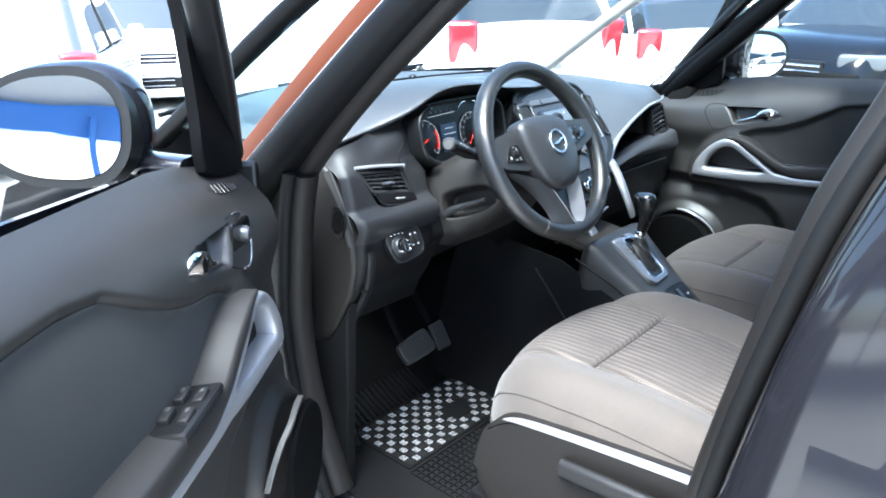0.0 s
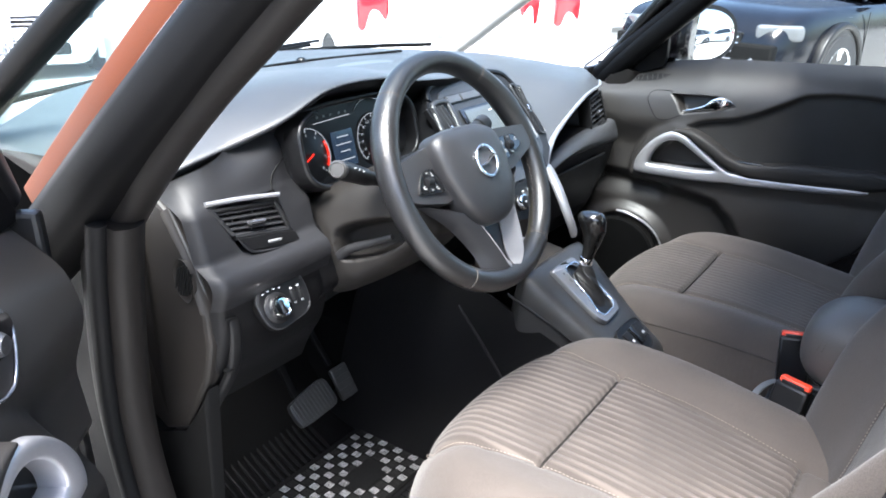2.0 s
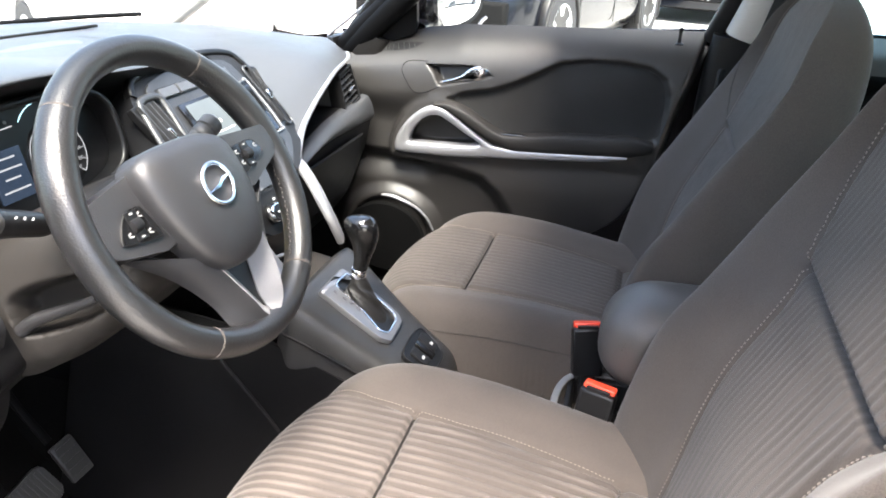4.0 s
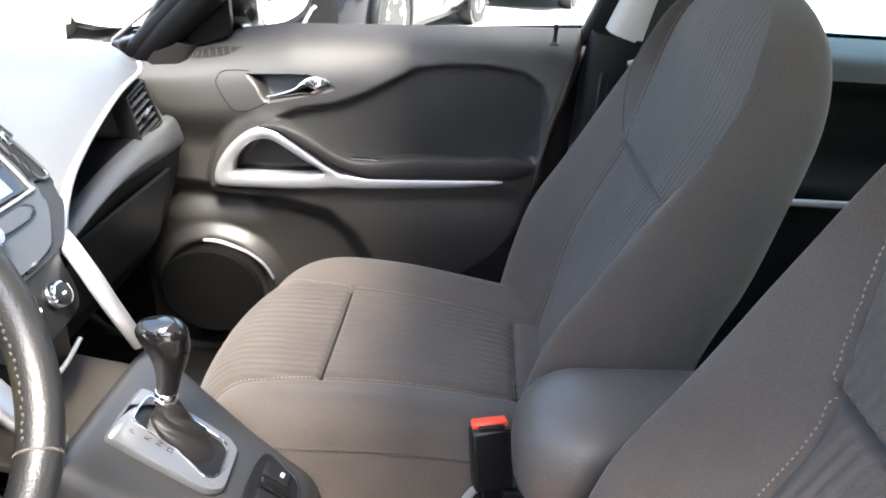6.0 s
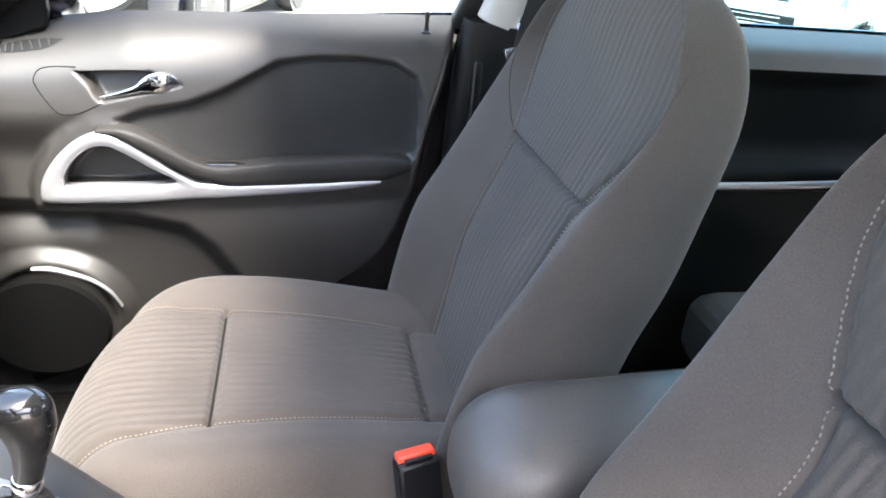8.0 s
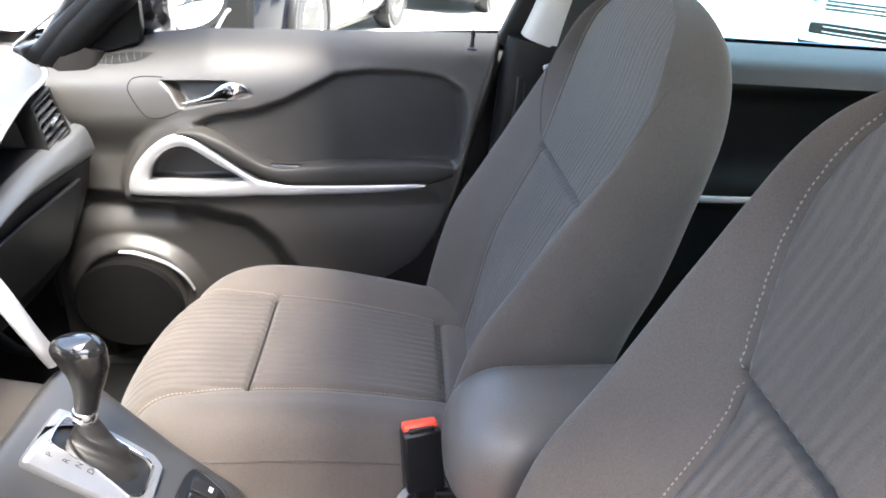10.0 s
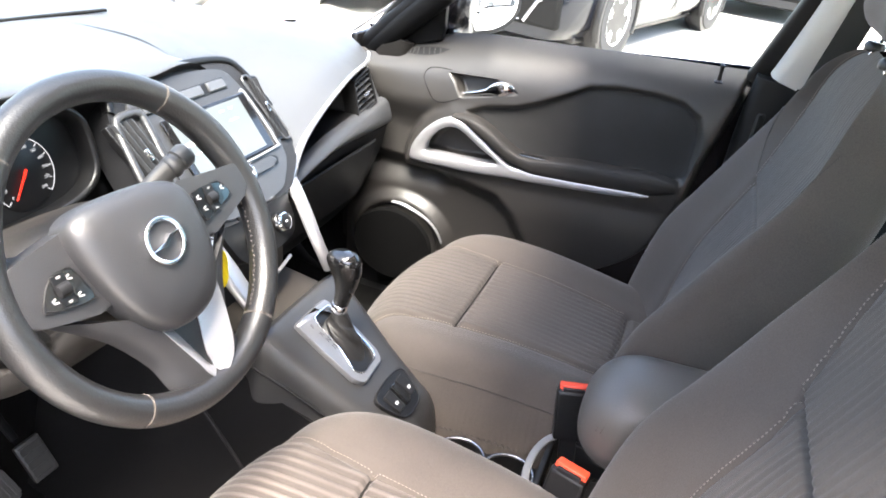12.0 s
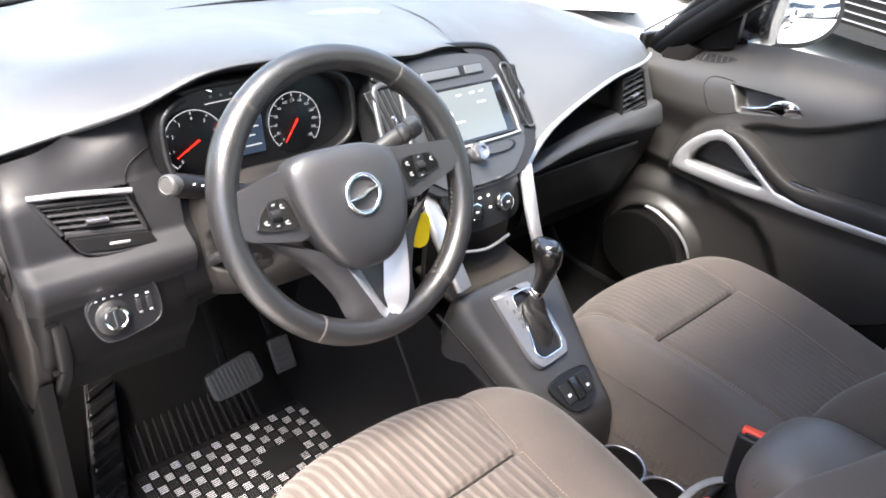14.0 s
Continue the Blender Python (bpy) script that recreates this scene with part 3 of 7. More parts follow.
    # a pale seam along each side of the ribbed middle
    for sign in (-1, 1):
        row = surface(np.array([sign * 0.5]))[8 : k1 - 1, 0]
        part("stitching", stitches(row + np.array([sign * 0.004, 0, 0.0064]), 0.0007), THREAD, s, "dotted pale stitching")
    for sign in (-1, 1):
        for u in (0.80, 0.91):
            row = surface(np.array([sign * u]))[14:-4, 0]
            part("lower_seam", sweep(row + np.array([sign * 0.0004, 0, 0.0002]), circle(0.0013, 6)), FABRIC_DARK, s)
    # lower skirt of cloth over the frame
    skirt = []
    for t in np.linspace(0, 1, 60):
        a = math.pi * (1 - t)
        x, y = cx + 0.252 * math.cos(a), -0.19 + 0.186 * math.sin(a) ** 0.8
        if t < 0.12:
            x, y = cx - 0.252, -0.50 + (0.31) * t / 0.12
        if t > 0.88:
            x, y = cx + 0.252, -0.50 + (0.31) * (1 - t) / 0.12
        skirt.append([(x * k, y * 1.0 - off, z) for z, k, off in ((0.57, 0.92, 0.050), (0.54, 0.96, 0.026), (0.49, 0.985, 0.018), (0.44, 0.95, 0.038), (0.40, 0.92, 0.06))])
    part("skirt", sheet(skirt), FABRIC, s, "brown-grey cloth skirt under the cushion")

    # backrest
    zk = np.array([0.58, 0.70, 0.83, 0.92, 1.01, 1.11, 1.20, 1.256])
    bolster = np.array([-0.405, -0.42, -0.452, -0.50, -0.55, -0.607, -0.642, -0.68]) - 0.055
    insert = np.array([-0.46, -0.485, -0.515, -0.553, -0.594, -0.636, -0.658, -0.685]) - 0.055
    rear = np.array([-0.60, -0.63, -0.66, -0.69, -0.708, -0.722, -0.724, -0.705]) - 0.060
    prof = curve(np.stack([zk, bolster, insert, rear], 1), 230)
    prof[:, 0] += cz * 1.2

    seam_z = 0.988 + cz * 1.2

    def wide(z):
        return 0.254 * (1 - (1 - np.clip((1.258 + cz * 1.2 - z) / 0.17, 0, 1)) ** 2.3) ** (1 / 2.3)

    def back(us, rear_side=False):
        g = np.zeros((len(prof), len(us), 3))
        for i, (z, yb, yi, yr) in enumerate(prof):
            w = max(float(wide(z)), 0.004)
            h = min(0.108 + 0.030 * step(z, 0.60, 0.95) + 0.084 * step(z, 0.955, 1.135), 0.885 * w)
            for j, u in enumerate(us):
                a = abs(u)
                if a <= 0.5:
                    x = h * a / 0.5
                    y = yi - 0.006 * math.exp(-((0.5 - a) * h / 0.5 / 0.006) ** 2) - 0.016 * math.exp(-((z - seam_z) / 0.0045) ** 2) - (0.005 if z < seam_z else 0.0)
                    y += 0.0022 * (0.45 + 0.55 * step(abs(z - seam_z), 0.16, 0.02)) * (abs(math.cos(math.pi * (math.copysign(x, u) + 0.0012 * math.sin(50 * z + 80 * x)) / 0.0125)) ** 0.7 - 0.6)
                elif a <= 1.0:
                    q = (a - 0.5) / 0.5
                    x = h + (w - h) * math.sin(q * math.pi / 2) ** 0.9
                    y = yi + (yb - yi) * math.sin(min(1, q / 0.6) * math.pi / 2) ** 1.6 if q < 0.6 else yb + (yr * 0.35 + yb * 0.65 - yb) * (1 - math.cos((q - 0.6) / 0.4 * math.pi / 2))
                    y -= 0.005 * math.exp(-(q * (w - h) / 0.006) ** 2)
                else:
                    q = a - 1.0
                    x = w * (1 - q**3.5) if q < 1 else 0.0
                    y = yr * 0.35 + yb * 0.65 + (yr - (yr * 0.35 + yb * 0.65)) * math.sin(min(1, q * 1.25) * math.pi / 2)
                g[i, j] = (math.copysign(x, u), y, z)
        return g

    part("backrest_centre", sheet(back(ins)), RIBBED_BACK, s, "ribbed cloth middle of the backrest", sharp=80)
    for sign in (-1, 1):
        part("backrest_bolster", sheet(back(sign * np.concatenate([np.linspace(0.5, 1.0, 30), np.linspace(1.0, 2.0, 26)[1:]]))), FABRIC, s, "smooth cloth side of the backrest", sharp=80)
        row = back(np.array([sign * 0.5]))[10:-6, 0]
        part("stitching", stitches(row + np.array([sign * 0.004, 0.0064, 0]), 0.0008, up=(0, 1, 0)), THREAD, s, "dotted pale stitching")
    k = int(np.argmin(np.abs(prof[:, 0] - seam_z)))
    if cloth:
        us = np.linspace(0.5, 0.90, 24)
        for sign in (-1, 1):
            rise = [back(np.array([sign * u]))[min(k + int(150 * (u - 0.5)), len(prof) - 1), 0] for u in us]
            part("side_seam", sweep(np.array(rise) + np.array([0, 0.0003, 0]), circle(0.0009, 6), up=(0, 0, 1)), FABRIC_DARK, s, "thin seam across the bolster")
    part("cross_seam", sweep(back(ins)[k] + np.array([0, 0.0012, 0]), circle(0.0019, 6), up=(0, 1, 0)), FABRIC_SEAM, s, "dark tucked seam")
    # headrest on two chrome posts
    for dx in (-0.075, 0.075):
        part("headrest_post", sweep(np.array([(dx, -0.738, 1.22), (dx, -0.748, 1.34)]), circle(0.0065, 10), up=(0, 1, 0)), CHROME, s, "chrome headrest post")
        part("post_sleeve", lathe([(0.014, 0), (0.016, 0.008), (0.012, 0.014), (0.0, 0.014)], pose(dx, -0.738, 1.250, 6)), PLASTIC_BLACK, s)
    head = bmesh.new()
    bmesh.ops.create_cube(head, size=1)
    bmesh.ops.subdivide_edges(head, edges=head.edges[:], cuts=9, use_grid_fill=True)
    for v in head.verts:
        p = Vector([2 * c for c in v.co])
        k = (abs(p.x) ** 4 + abs(p.y) ** 4 + abs(p.z) ** 4) ** 0.25
        p /= max(k, 1e-6)
        v.co = (p.x * (0.135 - 0.02 * p.z), p.y * 0.05 - 0.763 + 0.02 * p.x**2, p.z * 0.09 + 1.366)
    part("headrest", head, FABRIC, s, "cloth covered headrest", sharp=80)
    # plastic frame below, with the height lever on the outer side
    part("seat_frame", box((0.44, 0.44, 0.07), (0, -0.27, 0.41), 0.02), PLASTIC_BLACK, s)
    for dx in (-0.19, 0.19):
        part("seat_rail", box((0.035, 0.56, 0.05), (dx, -0.26, 0.345), 0.006), PLASTIC_BLACK, s)
    out = math.copysign(1, x0)
    if adjuster:
        cover = curve([(y, z, 0) for y, z in ((-0.085, 0.47), (-0.080, 0.58), (-0.12, 0.640), (-0.22, 0.660), (-0.47, 0.683), (-0.60, 0.69), (-0.62, 0.48), (-0.30, 0.41))], 60, True)[:, :2]
        flank = Matrix(((0, 0, out, out * 0.262), (1, 0, 0, 0), (0, 1, 0, 0), (0, 0, 0, 1)))
        part("side_cover", prism(cover, flank, 0.036, 0.016, 4), PLASTIC_BROWN, s, "brown-grey plastic side cover")
        lever = curve([(out * 0.305, -0.26, 0.615), (out * 0.312, -0.36, 0.625), (out * 0.312, -0.54, 0.632)], 14)
        part("height_lever", sweep(lever, bar(0.020, 0.034, 0.009)), PLASTIC, s, "dark plastic height lever")
        rim = [(out * 0.290, y, z) for y, z in ((-0.10, 0.615), (-0.15, 0.648), (-0.25, 0.664), (-0.47, 0.684), (-0.60, 0.690))]
        part("cover_edge", sweep(curve(rim, 24), bar(0.016, 0.012, 0.005)), SILVER, s, "bright upper edge of the side cover")
    return s


seat(-0.352, 0.0, "driver seat in ribbed brown-grey cloth with pale stitching", True, 0.014, 0.018, 0.85)
seat(0.352, 0.038, "front passenger seat in ribbed dark grey cloth with pale stitching", False, cloth=RIBBED_BACK)


# ---- doors ----
INSERT = [(0.019, 0.930), (-0.023, 0.947), (-0.091, 0.961), (-0.146, 0.984), (-0.202, 1.017), (-0.244, 1.043), (-0.306, 1.052), (-0.383, 1.052), (-0.447, 1.043), (-0.484, 1.019), (-0.496, 0.982), (-0.497, 0.930), (-0.482, 0.875), (-0.342, 0.866), (-0.226, 0.846), (-0.155, 0.834), (-0.099, 0.848), (-0.040, 0.877), (0.004, 0.908)]
TRIANGLE = [(0.135, 0.806), (0.112, 0.856), (0.06, 0.905), (0.022, 0.908), (-0.02, 0.876), (-0.072, 0.830), (-0.05, 0.812), (0.04, 0.806)]
HANDLE_CUP = [(0.080, 1.021), (-0.028, 1.022), (-0.062, 1.016), (-0.086, 0.996), (-0.070, 0.990), (0.044, 0.959), (0.052, 0.972), (0.062, 0.994)]
LOOP = [(0.148, 0.800), (0.142, 0.833), (0.118, 0.871), (0.087, 0.900), (0.060, 0.914), (0.036, 0.917), (0.006, 0.905), (-0.032, 0.880), (-0.072, 0.851), (-0.101, 0.834), (-0.124, 0.822), (-0.099, 0.803), (-0.013, 0.794), (0.077, 0.792), (0.138, 0.792)]
LOOP_HOLE = [(0.111, 0.824), (0.106, 0.845), (0.085, 0.874), (0.060, 0.891), (0.036, 0.894), (0.014, 0.885), (-0.030, 0.858), (-0.067, 0.838), (-0.071, 0.830), (-0.015, 0.823), (0.074, 0.820), (0.106, 0.819)]
BODY = [(0.160, 0.770), (0.160, 0.810), (0.150, 0.845), (0.128, 0.880), (0.100, 0.908), (0.065, 0.928), (0.0, 0.952), (-0.6, 0.952), (-0.6, 0.770)]
LOWER = [(0.35, 0.772), (0.17, 0.768), (0.014, 0.758), (-0.075, 0.738), (-0.12, 0.70), (-0.16, 0.64), (-0.20, 0.50), (-0.2, 0.3), (0.4, 0.3)]


SECTION = curve([(0.34, 0.715), (0.50, 0.700), (0.70, 0.695), (0.80, 0.703), (0.90, 0.712), (0.97, 0.719), (1.02, 0.728), (1.06, 0.745), (1.09, 0.767), (1.12, 0.800)], 200)


def droop(y, z):
    """How far the top of the lining falls towards the front."""
    return np.interp(y, [-0.55, 0.0, 0.33], [0.0, -0.022, -0.065]) * step(z, 0.95, 1.10)


def skin(y, z):
    """The place on the lining's surface at a height, the fall of its top included."""
    q = z
    for _ in range(8):
        q = z - droop(y, q)
    return np.array([float(panel_depth(np.array([y]), np.array([q]))[0]), y, z])


def panel_depth(y, z):
    """How far inboard of the car's middle plane the door lining lies."""
    x = np.interp(z, SECTION[:, 0], SECTION[:, 1])
    x = x + 0.015 * step(z, 0.9, 1.05) * step(y, -0.1, 0.25) * 0.5
    x = x + 0.016 * step(inside(INSERT, y, z), -0.009, 0.013)
    x = x - 0.004 * step(inside([(0.16, 0.785), (0.12, 0.86), (0.06, 0.925), (0.015, 0.93), (-0.05, 0.885), (-0.11, 0.84), (-0.45, 0.85), (-0.45, 0.815), (-0.10, 0.79)], y, z), -0.022, 0.012)
    x = x + 0.045 * step(inside(TRIANGLE, y, z), -0.002, 0.016)
    x = x + 0.030 * step(inside(HANDLE_CUP, y, z), -0.002, 0.008)
    x = x + 0.035 * step(inside(LOWER, y, z), -0.02, 0.03)
    # the front of the panel falls back under the shoulder, round the pull's body
    x = x + 0.030 * step(z, 0.945, 0.85) * step(z, 0.69, 0.77) * step(inside(BODY, y, z), 0.002, -0.020) * step(y, 0.03, 0.09)
    pod = np.hypot((y - 0.17) / 0.125, (z - 0.555) / 0.115)
    x = x - 0.023 * step(pod, 1.22, 0.95) + 0.012 * step(pod, 0.92, 0.82)
    return x


EDGE = curve([(0.34, -0.16), (0.50, -0.225), (0.58, -0.29), (0.64, -0.385), (0.70, -0.452), (0.80, -0.496), (0.92, -0.520), (1.05, -0.558), (1.12, -0.58)], 120)


def rear_edge(z):
    return np.interp(z, EDGE[:, 0], EDGE[:, 1])


def front_door(side, m, label):
    """A front door. side 1: the passenger's, closed. The lining, handle, trims, window frame, mirror and outer skin."""
    d = thing("door_1" if side > 0 else "door_2", label, "car door", "front doors", "structure")
    made = []

    def add(name, bm, mat, note="", parent=None, sharp=35):
        if side < 0:
            bmesh.ops.scale(bm, vec=(-1, 1, 1), verts=bm.verts)
        bmesh.ops.transform(bm, matrix=m, verts=bm.verts)
        ob = part(name, bm, mat, parent or d, note, sharp)
        made.append(ob)
        return ob

    zs = np.concatenate([np.linspace(0.34, 0.70, 100)[:-1], np.linspace(0.70, 1.045, 116), np.linspace(1.05, 1.12, 16)])
    g = np.zeros((len(zs), 190, 3))
    for i, z in enumerate(zs):
        ys = np.linspace(rear_edge(z), 0.33 if side > 0 else 0.268, 190)
        g[i, :, 0], g[i, :, 1], g[i, :, 2] = panel_depth(ys, np.full(190, z)), ys, z + droop(ys, z)
    edge = step(np.linspace(0, 1, 190), 0.03, 0.0)
    g[:, :, 0] += 0.05 * edge[None, :] ** 1.5
    add("lining", sheet(g), DOOR_SKIN, "dark moulded door lining", sharp=60)
    # the dark insert lies on the lining, a little inside its moulded edge
    edge_ = curve([(y, z, 0) for y, z in INSERT], 130, True)[:, :2]
    mid = np.array([-0.30, 0.955])
    rows = []
    for k in (0.962, 0.957, 0.94, 0.9, 0.8, 0.68, 0.55, 0.4, 0.2, 0.0):
        o = mid + (edge_ - mid) * k * np.array([1.0, 0.96])
        rows.append(np.stack([panel_depth(o[:, 0], o[:, 1]) - (0.0018 if k < 0.96 else -0.004), o[:, 0], o[:, 1] + droop(o[:, 0], o[:, 1])], 1))
    add("insert", sheet(rows, round_v=True), DOOR_CLOTH, "black soft door insert", sharp=60)
    # the padded armrest runs from the top of the loop to the rear of the panel
    roll = curve([(0.696, 0.050, 0.9185), (0.690, 0.015, 0.918), (0.688, -0.015, 0.906), (0.688, -0.055, 0.884), (0.688, -0.095, 0.8605), (0.688, -0.130, 0.8485), (0.688, -0.163, 0.8445), (0.687, -0.220, 0.849), (0.686, -0.262, 0.853), (0.686, -0.350, 0.858), (0.688, -0.430, 0.8635), (0.698, -0.478, 0.866)], 70)
    add("armrest", ribbon(roll, np.interp(np.linspace(0, 1, 70), [0, 0.08, 0.15, 0.22, 0.3, 0.45, 0.55, 0.68, 0.9, 1], [0.006, 0.014, 0.021, 0.026, 0.026, 0.027, 0.036, 0.043, 0.042, 0.018]), 0.016, back=-2.6), ARM_PAD, "dark padded armrest roll", sharp=80)
    # outer skin and ends
    outer = [[(np.interp(z, [0.34, 0.6, 0.9, 1.12], [0.86, 0.915, 0.92, 0.87]), y, z + np.interp(y, [-0.6, 0.33], [0.0, -0.065]) * step(z, 0.95, 1.1)) for y in np.linspace(-0.62, 0.36 if side > 0 else 0.30, 14)] for z in np.linspace(0.34, 1.12, 16)]
    add("outer_skin", thick(sheet(outer), 0.006), PAINT_BLACK, "glossy black outer skin")
    for y, n in ((0.345 if side > 0 else 0.285, "front_edge"), (-0.60, "rear_edge")):
        add(n, box((0.15, 0.02, 0.70), (0.825, y, 0.70), 0.006), PLASTIC_BLACK)
    # silver pull: a loop and a tapering tail
    ang = np.linspace(0, 2 * math.pi, 110, endpoint=False)
    rims = []
    for pts in (LOOP, LOOP_HOLE):
        c = curve([(y, z, 0) for y, z in pts], 300, True)[:, :2] - np.array([0.035, 0.848])
        a = np.arctan2(c[:, 1], c[:, 0]) % (2 * math.pi)
        o = np.argsort(a)
        r = np.interp(ang, a[o], np.hypot(c[:, 0], c[:, 1])[o], period=2 * math.pi)
        rims.append(np.stack([0.035 + r * np.cos(ang), 0.848 + r * np.sin(ang)], 1))
    x0 = 0.688
    rows = []
    for k, dx in ((0.0, 0.012), (0.0, 0.002), (0.05, -0.001), (0.2, -0.0032), (0.5, -0.0042), (0.8, -0.0030), (0.95, -0.0008), (1.0, 0.002), (1.0, 0.030)):
        q = rims[0] * (1 - k) + rims[1] * k
        rows.append(np.stack([np.full(len(q), x0 + dx), q[:, 0], q[:, 1]], 1))
    add("pull_loop", sheet(rows, round_v=True), SILVER, "satin silver loop of the door pull", sharp=50)
    tail = curve([(0.690, -0.095, 0.8175), (0.688, -0.149, 0.8175), (0.686, -0.229, 0.8225), (0.685, -0.325, 0.8295), (0.685, -0.389, 0.836), (0.686, -0.424, 0.839)], 30)
    add("pull_tail", ribbon(tail, np.interp(np.linspace(0, 1, 30), [0, 0.2, 0.45, 0.72, 0.9, 1], [0.030, 0.023, 0.019, 0.015, 0.010, 0.003]), 0.010, back=-1.5), SILVER, "satin silver tail of the door pull")
    # armrest ledge switch
    add("switch_plate", box((0.024, 0.100, 0.008), (0.704, -0.155, 0.8600), 0.003, (0, 8, 0)), GLOSS_BLACK)
    if side < 0:
        add("switch_bank", box((0.052, 0.115, 0.014), (0.702, -0.185, 0.868), 0.006, (0, 10, 0)), PLASTIC_BLACK, "black bank of window switches")
        for k in range(4):
            add("window_switch", box((0.014, 0.026, 0.010), (0.692 + 0.022 * (k % 2), -0.163 - 0.042 * (k // 2), 0.877), 0.003, (6, 10, 0)), PLASTIC)
            add("switch_sign", box((0.004, 0.007, 0.001), (0.692 + 0.022 * (k % 2), -0.158 - 0.042 * (k // 2), 0.8828), 0, (6, 10, 0)), STALK_GREY)
    # release handle in its cup
    lever = curve([(0.736, 0.050, 0.9635), (0.728, 0.019, 0.972), (0.723, -0.011, 0.982), (0.720, -0.036, 0.993), (0.721, -0.060, 0.998), (0.730, -0.084, 0.994)], 30)
    add("release_handle", ribbon(lever, np.interp(np.linspace(0, 1, 30), [0, 0.25, 0.45, 0.62, 0.75, 0.88, 1], [0.005, 0.009, 0.014, 0.029, 0.032, 0.024, 0.003]), 0.007), CHROME, "chrome release handle")
    groove = curve([(0.079, 1.013, 0), (0.115, 1.012, 0), (0.135, 1.007, 0), (0.143, 0.995, 0), (0.142, 0.984, 0), (0.128, 0.961, 0), (0.108, 0.9395, 0), (0.079, 0.9405, 0), (0.042, 0.958, 0)], 60)
    add("handle_groove", sweep(np.array([skin(y, z) + [0.0003, 0, 0] for y, z, _ in groove]), circle(0.0011, 6), up=(1, 0, 0)), MATT_BLACK)
    if side < 0:
        plate = soft([(0.066, 1.010), (0.112, 1.010), (0.134, 1.004), (0.141, 0.990), (0.126, 0.962), (0.106, 0.943), (0.080, 0.944), (0.056, 0.955), (0.066, 0.985)], (0.12, 0.25))
        add("handle_plate", prism(plate, basis((0.727, 0, 0), (0, 1, 0), (0, 0, 1)) @ pose(0, 0, -0.006), 0.004, 0.001), GLOSS_BLACK, "glossy black plate with the mirror switch")
        add("plate_rim", sweep(np.array([skin(y, z) - [0.002, 0, 0] for y, z, _ in groove[6:-8]]), circle(0.0020, 8), up=(1, 0, 0)), BRUSHED, "bright rim of the plate")
        add("mirror_knob", lathe([(0.012, 0), (0.012, 0.006), (0.009, 0.012), (0.0, 0.013)], Matrix.Translation((0.722, 0.105, 0.985)) @ Matrix.Rotation(radians(-90), 4, "Y"), 20), FASCIA, "grey mirror switch knob")
    # speaker grille, and an added arc that paints the highlight on the moulding above it
    add("speaker_grille", lathe([(0.0, 0.012), (0.05, 0.012), (0.094, 0.009), (0.099, 0.0)], basis((0.678, 0.17, 0.555), (0, -1, 0), (0, 0, 1)) @ Matrix.Diagonal((1.12, 1, 1, 1)), 40), SPEAKER_CLOTH, "round black speaker grille")
    arc = curve([(0.677 + 0.03 * abs(a - 65) / 60 * (a < 65), 0.17 - 0.128 * math.cos(radians(a)), 0.555 + 0.118 * math.sin(radians(a))) for a in (12, 30, 48, 64, 80, 94)], 30)
    add("speaker_highlight", ribbon(arc, np.interp(np.linspace(0, 1, 30), [0, 0.3, 0.8, 1], [0.002, 0.004, 0.008, 0.004]), 0.008), SILVER if side > 0 else ARC_GREY, "painted highlight along the moulding over the speaker")
    # air outlet slats at the top, in front
    above = curve([(0.209, 1.029, 0), (0.190, 1.039, 0), (0.164, 1.046, 0), (0.130, 1.0505, 0), (0.100, 1.052, 0)], 20)
    below = curve([(0.209, 1.028, 0), (0.196, 1.0275, 0), (0.180, 1.0285, 0), (0.150, 1.0325, 0), (0.126, 1.038, 0), (0.100, 1.0515, 0)], 20)
    add("outlet", sheet([[skin(*(a * (1 - w) + b * w)[:2]) - [0.0012, 0, 0] for a, b in zip(above, below)] for w in np.linspace(0, 1, 5)]), PLASTIC_BLACK, "dark window demister outlet", sharp=60)
    for k in range(3, 17, 2):
        a, b = above[k], below[min(k + 1, 19)]
        add("outlet_slat", sweep(np.array([skin(*(a * (1 - w) + b * w)[:2]) - [0.0020, 0, 0] for w in (0.08, 0.5, 0.92)]), bar(0.0022, 0.002, 0.0006), up=(1, 0, 0)), DOOR_SKIN)
    # lock pin
    add("lock_pin", lathe([(0.009, 0), (0.009, 0.003), (0.0045, 0.006), (0.0035, 0.02), (0.005, 0.036), (0.0, 0.04)], pose(0.752, -0.50, 1.093), 14), PLASTIC_BLACK, "small black lock pin")
    # window frame and the triangle with the mirror
    post = curve([(0.80, -0.575, 1.10), (0.795, -0.585, 1.12), (0.72, -0.665, 1.36), (0.665, -0.72, 1.54)], 16)
    top = curve([(0.665, -0.72, 1.54), (0.655, -0.45, 1.565), (0.65, -0.22, 1.545), (0.70, -0.05, 1.42), (0.755, 0.16, 1.22), (0.80, 0.30, 1.06)], 30)
    add("frame_post", sweep(post, bar(0.035, 0.06, 0.012), up=(0, 1, 0.3)), PLASTIC_BLACK, "black rear post of the window frame")
    add("frame_rail", sweep(top, bar(0.03, 0.045, 0.01), up=(1, 0, 0)), PLASTIC_BLACK, "black upper rail of the window frame")
    sail = soft([(0.300, 1.030), (0.120, 1.062), (0.122, 1.16), (0.105, 1.30), (0.040, 1.435), (0.058, 1.445), (0.125, 1.345), (0.180, 1.22), (0.235, 1.12)], (0.12, 0.25))
